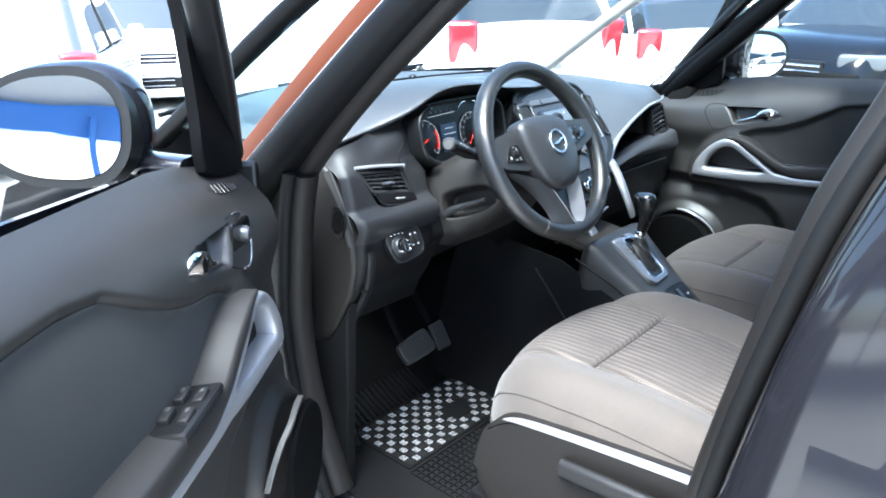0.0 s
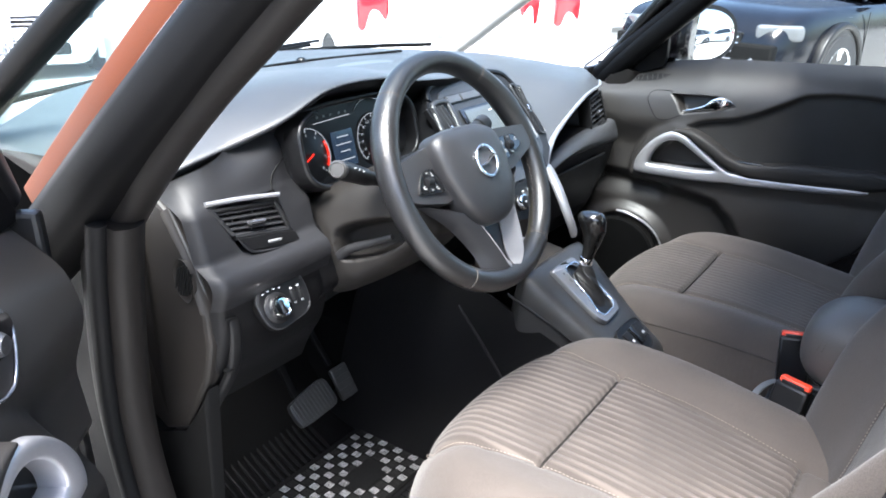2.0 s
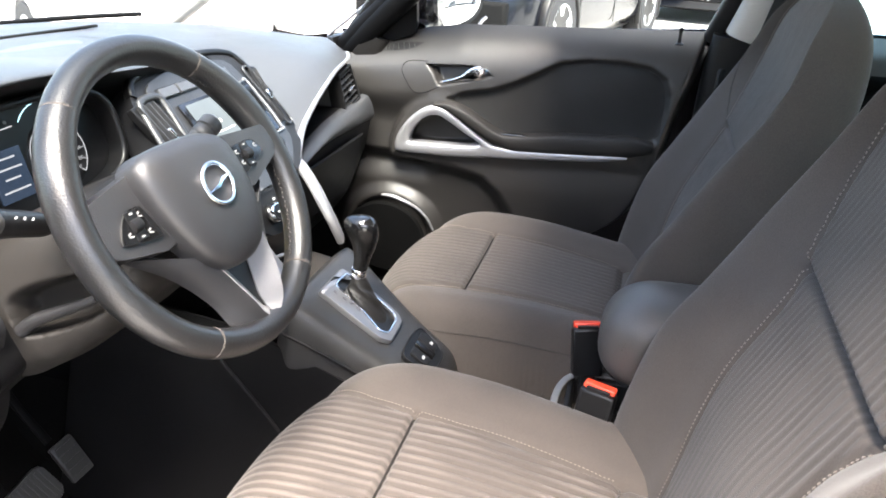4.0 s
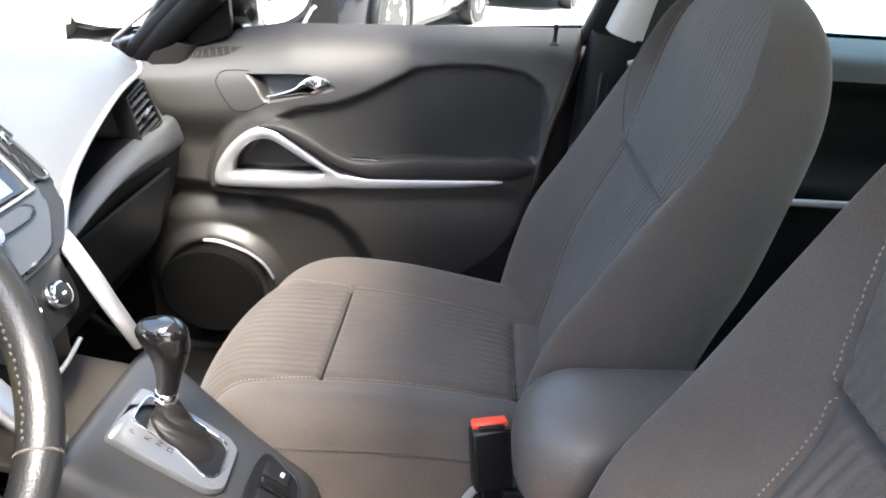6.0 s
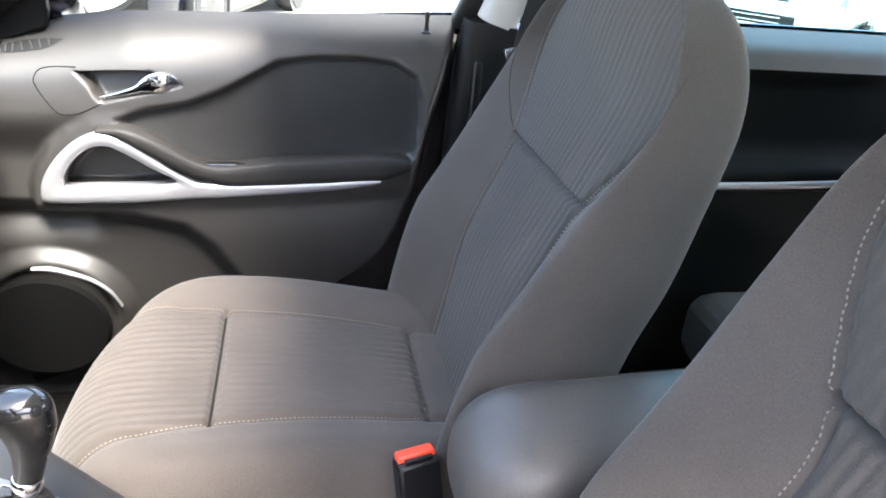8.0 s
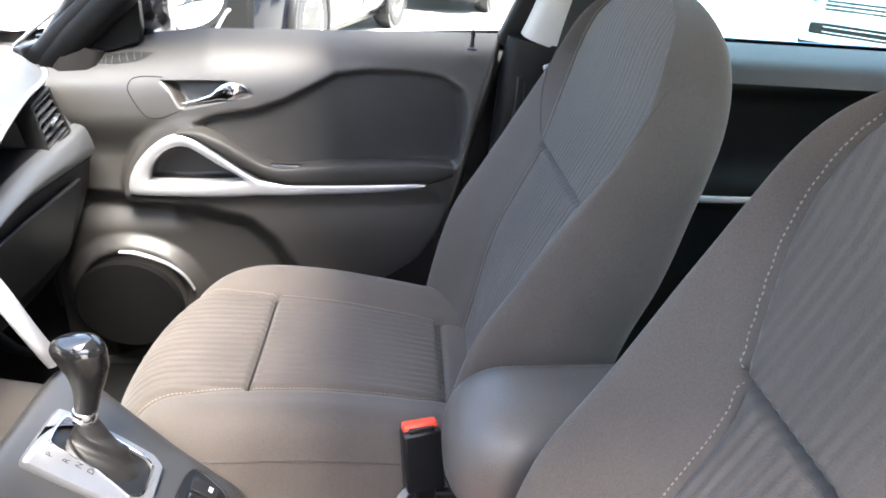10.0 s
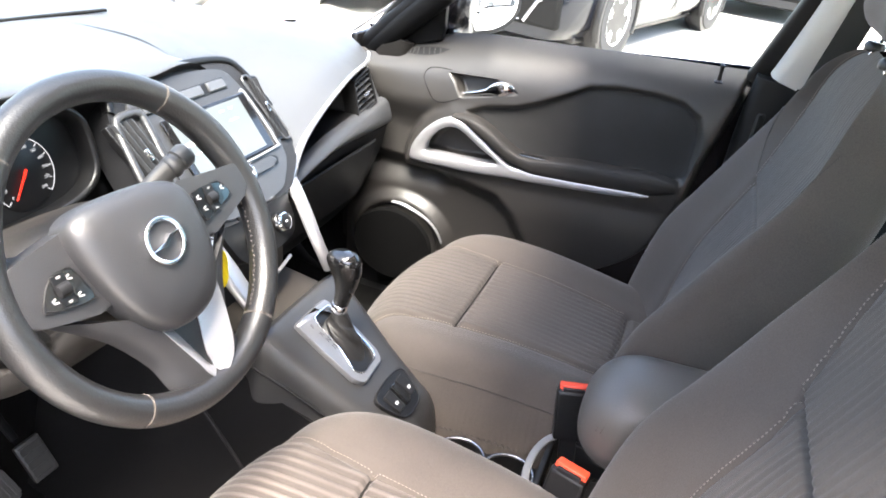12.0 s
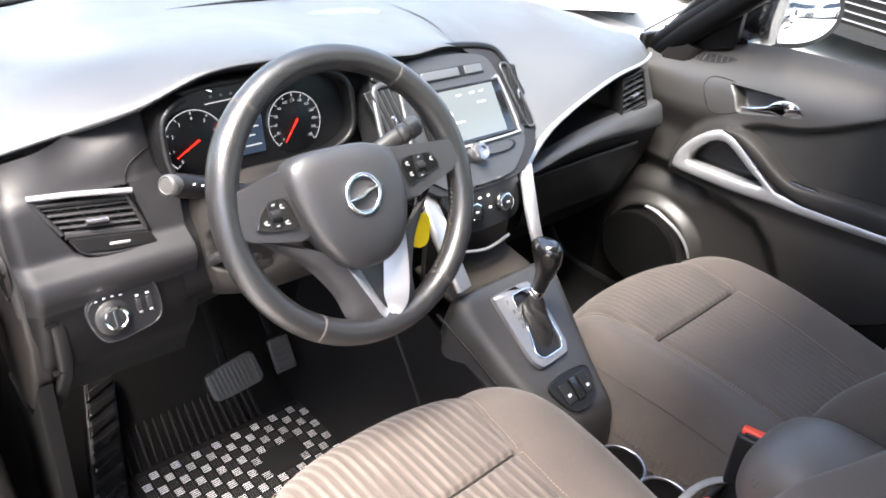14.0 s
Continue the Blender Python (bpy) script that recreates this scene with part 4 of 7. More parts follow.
    add("mirror_triangle", prism([(y, z) for y, z in sail], Matrix(((0, 0, -1, 0.80), (1, 0, 0, 0), (0, 1, 0, 0), (0, 0, 0, 1))) @ pose(0, 0, 0.012), 0.016, 0.006, 3), SAIL_BLACK, "black triangle in the window corner")
    g2 = [[(0.815, 0.11, 1.07), (0.80, -0.57, 1.115)], [(0.775, 0.11, 1.26), (0.735, -0.66, 1.34)], [(0.665, -0.23, 1.54), (0.67, -0.71, 1.54)]]
    if side > 0:
        add("window_glass", sheet(g2), GLASS)
    # outside mirror
    shell_ = bmesh.new()
    bmesh.ops.create_uvsphere(shell_, u_segments=28, v_segments=18, radius=1)
    for v in shell_.verts:
        p = v.co.copy()
        y = 0.06 * p.y if p.y < 0 else 0.085 * p.y
        v.co = (0.965 + 0.118 * math.copysign(abs(p.x) ** 0.8, p.x), 0.130 + y if p.y > -0.55 else 0.130 - 0.033, 1.140 + 0.085 * math.copysign(abs(p.z) ** 0.85, p.z) * (1 - 0.14 * p.x))
    mir = add("mirror_housing", shell_, PAINT_BLACK, "glossy black mirror housing", sharp=50)
    disc = [(0.965 + 0.106 * math.copysign(abs(math.cos(a)) ** 0.8, math.cos(a)), 1.140 + 0.075 * math.copysign(abs(math.sin(a)) ** 0.85, math.sin(a)) * (1 - 0.14 * math.cos(a))) for a in np.linspace(0, 2 * math.pi, 90, endpoint=False)]
    flat = [(x - 0.965, z - 1.140) for x, z in disc]
    pane_at = Matrix.Translation((0.965, 0.084, 1.140)) @ Matrix.Rotation(radians(-32 if side > 0 else 0), 4, "Z") @ Matrix.Rotation(radians(79.5 if side < 0 else 88), 4, "X")
    add("mirror_rim", prism([(1.07 * x, 1.09 * z) for x, z in flat], pane_at @ Matrix.Translation((0, 0, -0.034)), 0.036, 0.006, 3), PLASTIC_BLACK, "black rim round the mirror glass")
    dome = sheet([[(0.94 * x * k, 0.92 * z * k, 0.004 + (0.009 if side > 0 else 0.0015) * (1 - k * k)) for x, z in flat] for k in (1.0, 0.9, 0.75, 0.6, 0.45, 0.3, 0.15, 0.02)], round_v=True, cap=True)
    bmesh.ops.transform(dome, matrix=pane_at, verts=dome.verts)
    add("mirror_glass", dome, MIRROR, "mirror glass", sharp=80)
    add("mirror_foot", sweep(curve([(0.80, 0.13, 1.075), (0.86, 0.135, 1.08), (0.93, 0.14, 1.09)], 8), bar(0.05, 0.03, 0.01), up=(0, 0, 1)), PAINT_BLACK)
    # outer grip
    add("outer_grip", sweep(curve([(0.925, -0.33, 0.97), (0.955, -0.36, 0.975), (0.955, -0.50, 0.985), (0.925, -0.53, 0.985)], 14), bar(0.02, 0.03, 0.008)), PAINT_BLACK)
    return d


def ribbon(path, width, depth, closed=False, back=-0.6):
    """A flat, softly rounded strip along a path on the door lining; its width varies."""
    p = np.array(path, float)
    w = np.broadcast_to(width, len(p))
    tan = (np.roll(p, -1, 0) - np.roll(p, 1, 0)) if closed else np.gradient(p, axis=0)
    tan /= np.linalg.norm(tan, axis=1)[:, None]
    rows = []
    for i in range(len(p)):
        side = np.cross((-1, 0, 0), tan[i])
        side /= np.linalg.norm(side)
        rows.append([p[i] + side * w[i] * a + np.array((-1, 0, 0)) * depth * b for a, b in ((-0.5, back), (-0.5, 0.25), (-0.4, 0.45), (-0.15, 0.55), (0.15, 0.55), (0.4, 0.45), (0.5, 0.25), (0.5, back))])
    return sheet(rows, round_u=closed, round_v=True, cap=not closed)


front_door(1, Matrix.Identity(4), "closed passenger door with dark lining, silver pull and black cloth insert")
HINGE = Matrix.Translation((-0.929, 0.390, 0.036)) @ Matrix.Rotation(radians(-51.5), 4, "Z") @ Matrix.Translation((0.919, -0.327, 0))
front_door(-1, HINGE, "driver door standing wide open with silver pull and outside mirror")


# ---- dashboard ----
STATIONS = []


def station(x, *yz):
    """One cut through the dashboard: windscreen edge, top, brow, lip, hollow (top, bottom), lower lip (top, bottom), foot."""
    STATIONS.append([(x, y, z) for y, z in yz])


station(-0.700, (0.70, 1.050), (0.52, 1.065), (0.38, 1.068), (0.300, 1.058), (0.31, 1.045), (0.31, 1.02), (0.31, 0.93), (0.31, 0.87), (0.31, 0.70))
station(-0.66, (0.76, 1.065), (0.54, 1.085), (0.37, 1.096), (0.266, 1.081), (0.285, 1.063), (0.248, 1.040), (0.200, 0.93), (0.186, 0.87), (0.225, 0.755))
station(-0.58, (0.82, 1.078), (0.56, 1.100), (0.36, 1.124), (0.242, 1.102), (0.282, 1.078), (0.243, 1.045), (0.185, 0.93), (0.160, 0.87), (0.235, 0.755))
station(-0.51, (0.87, 1.087), (0.57, 1.112), (0.34, 1.150), (0.203, 1.130), (0.265, 1.102), (0.238, 1.00), (0.190, 0.94), (0.165, 0.87), (0.26, 0.76))
station(-0.42, (0.90, 1.094), (0.58, 1.122), (0.32, 1.172), (0.188, 1.164), (0.290, 1.125), (0.255, 0.985), (0.200, 0.945), (0.175, 0.87), (0.28, 0.77))
station(-0.30, (0.93, 1.10), (0.58, 1.127), (0.33, 1.172), (0.193, 1.165), (0.290, 1.122), (0.260, 0.98), (0.205, 0.945), (0.180, 0.87), (0.29, 0.775))
station(-0.20, (0.94, 1.102), (0.58, 1.126), (0.34, 1.157), (0.213, 1.147), (0.285, 1.105), (0.255, 0.98), (0.205, 0.945), (0.180, 0.87), (0.29, 0.775))
station(-0.08, (0.95, 1.103), (0.58, 1.122), (0.36, 1.136), (0.225, 1.135), (0.27, 1.10), (0.22, 0.95), (0.21, 0.93), (0.21, 0.86), (0.26, 0.70))
station(0.06, (0.95, 1.103), (0.58, 1.122), (0.37, 1.128), (0.235, 1.118), (0.27, 1.09), (0.22, 0.95), (0.21, 0.93), (0.21, 0.86), (0.26, 0.70))
station(0.17, (0.94, 1.102), (0.58, 1.120), (0.40, 1.108), (0.215, 0.955), (0.25, 0.945), (0.25, 0.915), (0.195, 0.905), (0.197, 0.87), (0.37, 0.66))
station(0.25, (0.92, 1.098), (0.58, 1.117), (0.41, 1.095), (0.218, 0.945), (0.31, 0.940), (0.31, 0.905), (0.195, 0.900), (0.193, 0.868), (0.40, 0.66))
station(0.36, (0.90, 1.092), (0.58, 1.110), (0.40, 1.09), (0.218, 0.988), (0.32, 0.98), (0.32, 0.910), (0.195, 0.908), (0.190, 0.870), (0.41, 0.66))
station(0.48, (0.87, 1.085), (0.57, 1.10), (0.39, 1.085), (0.220, 1.022), (0.31, 1.01), (0.30, 0.922), (0.200, 0.918), (0.195, 0.872), (0.41, 0.66))
station(0.60, (0.81, 1.073), (0.56, 1.085), (0.37, 1.07), (0.240, 1.035), (0.25, 1.02), (0.218, 0.93), (0.200, 0.922), (0.197, 0.872), (0.37, 0.66))
station(0.705, (0.72, 1.05), (0.53, 1.058), (0.37, 1.05), (0.280, 1.032), (0.268, 1.015), (0.222, 0.93), (0.214, 0.915), (0.210, 0.868), (0.30, 0.66))


def rounded(p, cuts=(0.12, 0.25)):
    """Rounds the corners of a row of places."""
    p = np.array(p, float)
    for c in cuts:
        q = [p[0]]
        for a, b in zip(p[:-1], p[1:]):
            q += [a + (b - a) * c, b - (b - a) * c]
        p = np.array(q + [p[-1]])
    return p


TRIM = [(0.702, 0.285, 1.022), (0.672, 0.266, 1.027), (0.600, 0.236, 1.027), (0.468, 0.205, 1.029), (0.364, 0.185, 1.0165), (0.284, 0.174, 0.996), (0.217, 0.163, 0.975), (0.166, 0.150, 0.951), (0.131, 0.138, 0.934)]


FACE_CUT = curve([(0.70, 0.262), (0.76, 0.232), (0.81, 0.200), (0.86, 0.184), (0.895, 0.182), (0.912, 0.176), (0.925, 0.171), (0.938, 0.171), (0.949, 0.178), (0.957, 0.193), (0.964, 0.2025), (0.98, 0.2065), (1.00, 0.211), (1.03, 0.220), (1.045, 0.226), (1.10, 0.240), (1.15, 0.244)], 260)


def driver_face(x, z, lip_y, top):
    """How far back the driver's side of the dashboard lies at a place across the car and a height."""
    y = float(np.interp(z, FACE_CUT[:, 0], FACE_CUT[:, 1]))
    right = np.interp(z, [0.956, 1.03], [-0.520, -0.536])
    left = np.interp(z, [0.956, 1.035], [-0.612, -0.652])
    y += 0.032 * step(x, left, left + 0.004) * step(x, right, right - 0.004) * step(z, 0.962, 0.966) * step(z, 1.031, 1.027)
    y += 0.045 * step(x, -0.645, -0.52) * math.exp(-(((z - top) / 0.028) ** 2))
    y += (lip_y - 0.24) * step(x, -0.57, -0.70) * step(z, 1.02, top)
    return y + 0.03 * step(x, -0.662, -0.700) ** 2 + 0.012 * step(x, -0.525, -0.48) * step(z, 1.00, 1.05)


def dashboard():
    d = thing("dashboard", "dark grey dashboard with hooded instruments and silver trim lines", "dashboard")
    S = np.array(STATIONS)
    xs = np.linspace(-0.700, 0.705, 140)
    # cubic between the stations, by their places across the car
    dense = np.zeros((len(xs), S.shape[1], 3))
    px = S[:, 0, 0]
    for i, x in enumerate(xs):
        k = int(np.clip(np.searchsorted(px, x) - 1, 0, len(px) - 2))
        a, b = px[k], px[k + 1]
        t = (x - a) / (b - a)
        k0, k3 = max(k - 1, 0), min(k + 2, len(px) - 1)
        m0 = (S[k + 1] - S[k0]) / max(px[k + 1] - px[k0], 1e-6) * (b - a)
        m1 = (S[k3] - S[k]) / max(px[k3] - px[k], 1e-6) * (b - a)
        dense[i] = (2 * t**3 - 3 * t**2 + 1) * S[k] + (t**3 - 2 * t**2 + t) * m0 + (-2 * t**3 + 3 * t**2) * S[k + 1] + (t**3 - t**2) * m1
        dense[i, :, 0] = x
    low = np.array([rounded(r) for r in dense])
    part("top_pad", sheet([rounded(r[:5], (0.2, 0.25, 0.25, 0.25)) for r in dense[xs <= 0.16]]), DASH_TOP, d, "soft grained dark grey top pad", sharp=50)
    a, b = int(np.searchsorted(xs, -0.50)), int(np.searchsorted(xs, 0.155))
    part("hollow", sheet(low[a : b + 1, 14:25]), PLASTIC_BLACK, d, "dark hollow round the instruments", sharp=50)
    part("lower_face", sheet(low[a : b + 1, 24:]), LOWER_DASH, d, "dark plastic lower part", sharp=50)
    # driver's side: a face with the vent's recess, a thick roll under it and the switch panel below
    lip = np.stack([xs, dense[:, 3, 1], dense[:, 3, 2]], 1)
    for name, z0, z1, nz, mat, note in (("face", 0.958, None, 90, FACE_SKIN, "grey moulded face round the driver's vent"), ("knee_roll", 0.902, 0.958, 30, FACE_SKIN, "thick rounded roll above the driver's knees"), ("lower_panel", 0.72, 0.902, 30, LOWER_DASH, "dark panel under the roll")):
        grid = []
        for w in np.linspace(0, 1, nz):
            row = []
            for v in np.linspace(0, 1, 120):
                x = -0.686 + 0.208 * v
                top = np.interp(x, lip[:, 0], lip[:, 2]) - 0.008
                z = z0 + ((z1 or top) - z0) * w
                x = -0.686 + (0.208 - 0.020 * step(z, 1.00, 1.05)) * v
                row.append((x, driver_face(x, z, np.interp(x, lip[:, 0], lip[:, 1]), top), z))
            row += [(row[-1][0] + 0.002, row[-1][1] + 0.006, z), (row[-1][0] + 0.003, row[-1][1] + 0.07, z)]
            grid.append(row)
        part(name, sheet(grid), mat, d, note, sharp=60)
    path = [(x, driver_face(x, z, 0.24, 1.12) - 0.0006, z) for x, z in curve([(-0.496, 0, 1.066), (-0.512, 0, 1.063), (-0.528, 0, 1.055), (-0.537, 0, 1.044), (-0.540, 0, 1.032)], 16)[:, [0, 2]]]
    part("face_joint", sweep(np.array(path), circle(0.0013, 6), up=(0, -1, 0)), MATT_BLACK, d)
    # passenger side: the pad runs down to the trim line; below lie an open shelf, a thick roll and the dark lower part
    px_ = np.linspace(0.135, 0.702, 64)
    def along(pts):
        c = curve(pts, 160)
        o = np.argsort(c[:, 0])
        return np.stack([px_, np.interp(px_, c[o, 0], c[o, 1]), np.interp(px_, c[o, 0], c[o, 2])], 1)
    edge = along(TRIM)
    sill = along([(0.13, 0.205, 0.880), (0.235, 0.210, 0.893), (0.290, 0.210, 0.907), (0.385, 0.212, 0.924), (0.488, 0.216, 0.932), (0.600, 0.222, 0.934), (0.705, 0.240, 0.925)])
    seam = along([(0.13, 0.205, 0.850), (0.233, 0.200, 0.862), (0.324, 0.200, 0.877), (0.425, 0.202, 0.883), (0.587, 0.204, 0.876), (0.705, 0.218, 0.862)])
    brow = np.stack([np.interp(px_, S[:, 0, 0], S[:, k, j]) for k in (0, 1, 2) for j in (1, 2)], 1)
    pad, shelf, roll_, lower = [], [], [], []
    for i, x in enumerate(px_):
        deep = 0.085 * step(x, 0.135, 0.24) * step(x, 0.535, 0.50) + 0.006
        pad.append(rounded([(x, brow[i, 0], brow[i, 1]), (x, brow[i, 2], brow[i, 3]), (x, brow[i, 4], brow[i, 5] + 0.004), (x, edge[i, 1] + 0.05, edge[i, 2] + 0.035), tuple(edge[i])], (0.2, 0.25, 0.25)))
        shelf.append(rounded([tuple(edge[i] + [0, 0.003, -0.004]), (x, edge[i, 1] + deep, edge[i, 2] - 0.010), (x, sill[i, 1] + deep, sill[i, 2] - 0.004), tuple(sill[i])], (0.15, 0.25)))
        roll_.append(curve([tuple(sill[i]), (x, sill[i, 1] - 0.018, sill[i, 2] - 0.006), (x, sill[i, 1] - 0.029, (sill[i, 2] + seam[i, 2]) / 2), (x, seam[i, 1] - 0.010, seam[i, 2] + 0.010), tuple(seam[i])], 18))
        lower.append(rounded([tuple(seam[i]), (x, seam[i, 1] + 0.012, seam[i, 2] - 0.06), (x, seam[i, 1] + 0.035, 0.74), (x, seam[i, 1] + 0.075, 0.64), (x, seam[i, 1] + 0.17, 0.58)], (0.2, 0.25)))
    part("top_pad", sheet(pad), DASH_TOP, d, "soft grey pad in front of the passenger", sharp=50)
    k = int(np.searchsorted(px_, 0.615))
    part("hollow", sheet(shelf[: k + 1]), PLASTIC_BLACK, d, "dark open shelf in front of the passenger", sharp=60)
    part("vent_surround", sheet(shelf[k:]), DASH_TOP, d, "grey rounded surround beside the passenger vent", sharp=60)
    part("lower_roll", sheet(roll_), ROLL_SKIN, d, "soft grey roll under the open shelf", sharp=60)
    part("lower_face", sheet(lower), LOWER_DASH, d, "dark plastic lower part", sharp=50)
    part("roll_joint", sweep(seam + np.array([0, -0.001, 0]), circle(0.0014, 6), up=(0, -1, 0)), MATT_BLACK, d)
    last = np.array(list(pad[-1]) + list(shelf[-1]) + list(roll_[-1]) + list(lower[-1]))
    part("end_cap", sheet([[q, last.mean(0) * 0.6 + q * 0.4, last.mean(0)] for q in last]), ROLL_SKIN, d)
    part("end_cap", sheet([[q, low[0].mean(0) * 0.6 + q * 0.4, low[0].mean(0)] for q in low[0]]), PLASTIC_BROWN, d)
    # glove box lid under the roll
    lid = [(0.235, -0.012), (0.60, -0.012), (0.58, -0.150), (0.25, -0.150)]
    part("glove_box_lid", prism(lid[::-1], basis((0.0, 0.203, 0.868), (1, 0, 0), (0, -0.22, 0.975)) @ Matrix.Translation((0, 0, 0.004)), 0.006, 0.003), LOWER_DASH, d, "dark glove box lid")
    part("lid_catch", box((0.05, 0.010, 0.012), (0.33, 0.206, 0.835), 0.004, (12, 0, 0)), GLOSS_BLACK, d)
    # defroster slot, sunlight sensor and speaker grille on the top
    part("defroster_slot", sweep(curve([(-0.29, 0.645, 1.1205), (-0.05, 0.672, 1.1195), (0.26, 0.628, 1.1175)], 20), bar(0.012, 0.005, 0.002)), MATT_BLACK, d, "narrow black defroster slot")
    part("sensor", lathe([(0.012, 0), (0.012, 0.004), (0.008, 0.009), (0.0, 0.011)], pose(-0.037, 0.674, 1.118), 18), PLASTIC_BLACK, d, "small black light sensor")
    oval = [(-0.015 + 0.085 * math.cos(t), 0.505 + 0.038 * math.sin(t)) for t in np.linspace(0, 2 * math.pi, 40, endpoint=False)]
    part("speaker_grille", prism(oval, Matrix.Translation((0, 0, 1.120)), 0.0055, 0.002), PLASTIC_SOFT, d, "flat oval speaker grille")
    # silver line from the passenger's outlet down to the centre
    line = curve(TRIM, 60)
    part("trim_line", sweep(line + np.array([0, -0.003, 0.001]), bar(0.007, 0.008, 0.0028), up=(0, -1, 0.4), scale=np.interp(np.linspace(0, 1, 60), [0, 0.2, 0.6, 0.85, 1], [0.8, 1.0, 1.2, 1.7, 2.4])), SILVER, d, "satin silver trim line")
    return d


dashboard()


def outlet(tl, tr, br, bl, label, slats=5):
    """An air outlet between four corners, with a frame, slats, uprights and a chrome tab."""
    v = thing("air_vent", label, "air vent", "dashboard air vents")
    tl, tr, br, bl = (np.array(c, float) for c in (tl, tr, br, bl))
    back = np.array([0.0, 0.034, -0.004])

    def at(u, w):
        return (tl * (1 - u) + tr * u) * (1 - w) + (bl * (1 - u) + br * u) * w

    part("backing", thick(sheet([[tl + back, tr + back], [bl + back, br + back]]), 0.003), PLASTIC_BLACK, v)
    for a, b in ((tl, tr), (tr, br), (br, bl), (bl, tl)):
        part("frame", sweep(np.array([a + back * 0.45, b + back * 0.45]), bar(0.006, 0.034, 0.002), up=(0, 1, 0)), PLASTIC, v)
    for k in range(slats):
        w = (k + 0.6) / (slats + 0.2)
        part("slat", sweep(np.array([at(0.02, w) + back * 0.25, at(0.98, w) + back * 0.25]), bar(0.0020, 0.017, 0.0008), up=(0, 1, 0.25)), VENT_SLAT, v)
    for k in range(4):
        u = (k + 1) / 5
        part("upright", sweep(np.array([at(u, 0.03) + back * 0.40, at(u, 0.97) + back * 0.40]), bar(0.0018, 0.014, 0.0006), up=(0, 1, 0)), VENT_SLAT, v)
    part("tab", sweep(np.array([at(0.36, 0.56), at(0.62, 0.54)]) + np.array([0, -0.004, 0]), bar(0.0085, 0.006, 0.0025), up=(0, 0, 1)), BRUSHED, v, "metal tab on the slats")
    return v


lv = outlet((-0.646, 0.221, 1.029), (-0.541, 0.216, 1.017), (-0.527, 0.203, 0.972), (-0.624, 0.205, 0.989), "driver side air vent with black slats and silver top strip")
part("top_strip", sweep(curve([(-0.652, 0.226, 1.0375), (-0.60, 0.219, 1.034), (-0.537, 0.212, 1.026)], 12), bar(0.0066, 0.009, 0.0025), up=(0, -1, 0.3)), SILVER, lv, "bright silver strip")
part("lower_panel", thick(sheet([[(-0.622, 0.203, 0.986), (-0.575, 0.201, 0.979), (-0.526, 0.200, 0.970)], [(-0.608, 0.200, 0.966), (-0.568, 0.197, 0.960), (-0.521, 0.197, 0.956)]]), 0.006), PLASTIC_BLACK, lv)
part("thumb_wheel", box((0.026, 0.010, 0.0045), (-0.566, 0.196, 0.968), 0.002, (-14, 8, 0)), PLASTIC_GREYISH, lv)
part("lower_edge", sweep(curve([(-0.620, 0.202, 0.984), (-0.607, 0.196, 0.965), (-0.580, 0.193, 0.958), (-0.545, 0.193, 0.955), (-0.520, 0.196, 0.957)], 20), circle(0.0022, 8)), FACE_SKIN, lv)
outlet((0.508, 0.216, 1.008), (0.592, 0.224, 1.018), (0.620, 0.212, 0.938), (0.522, 0.206, 0.926), "passenger side air vent with black slats", 6)


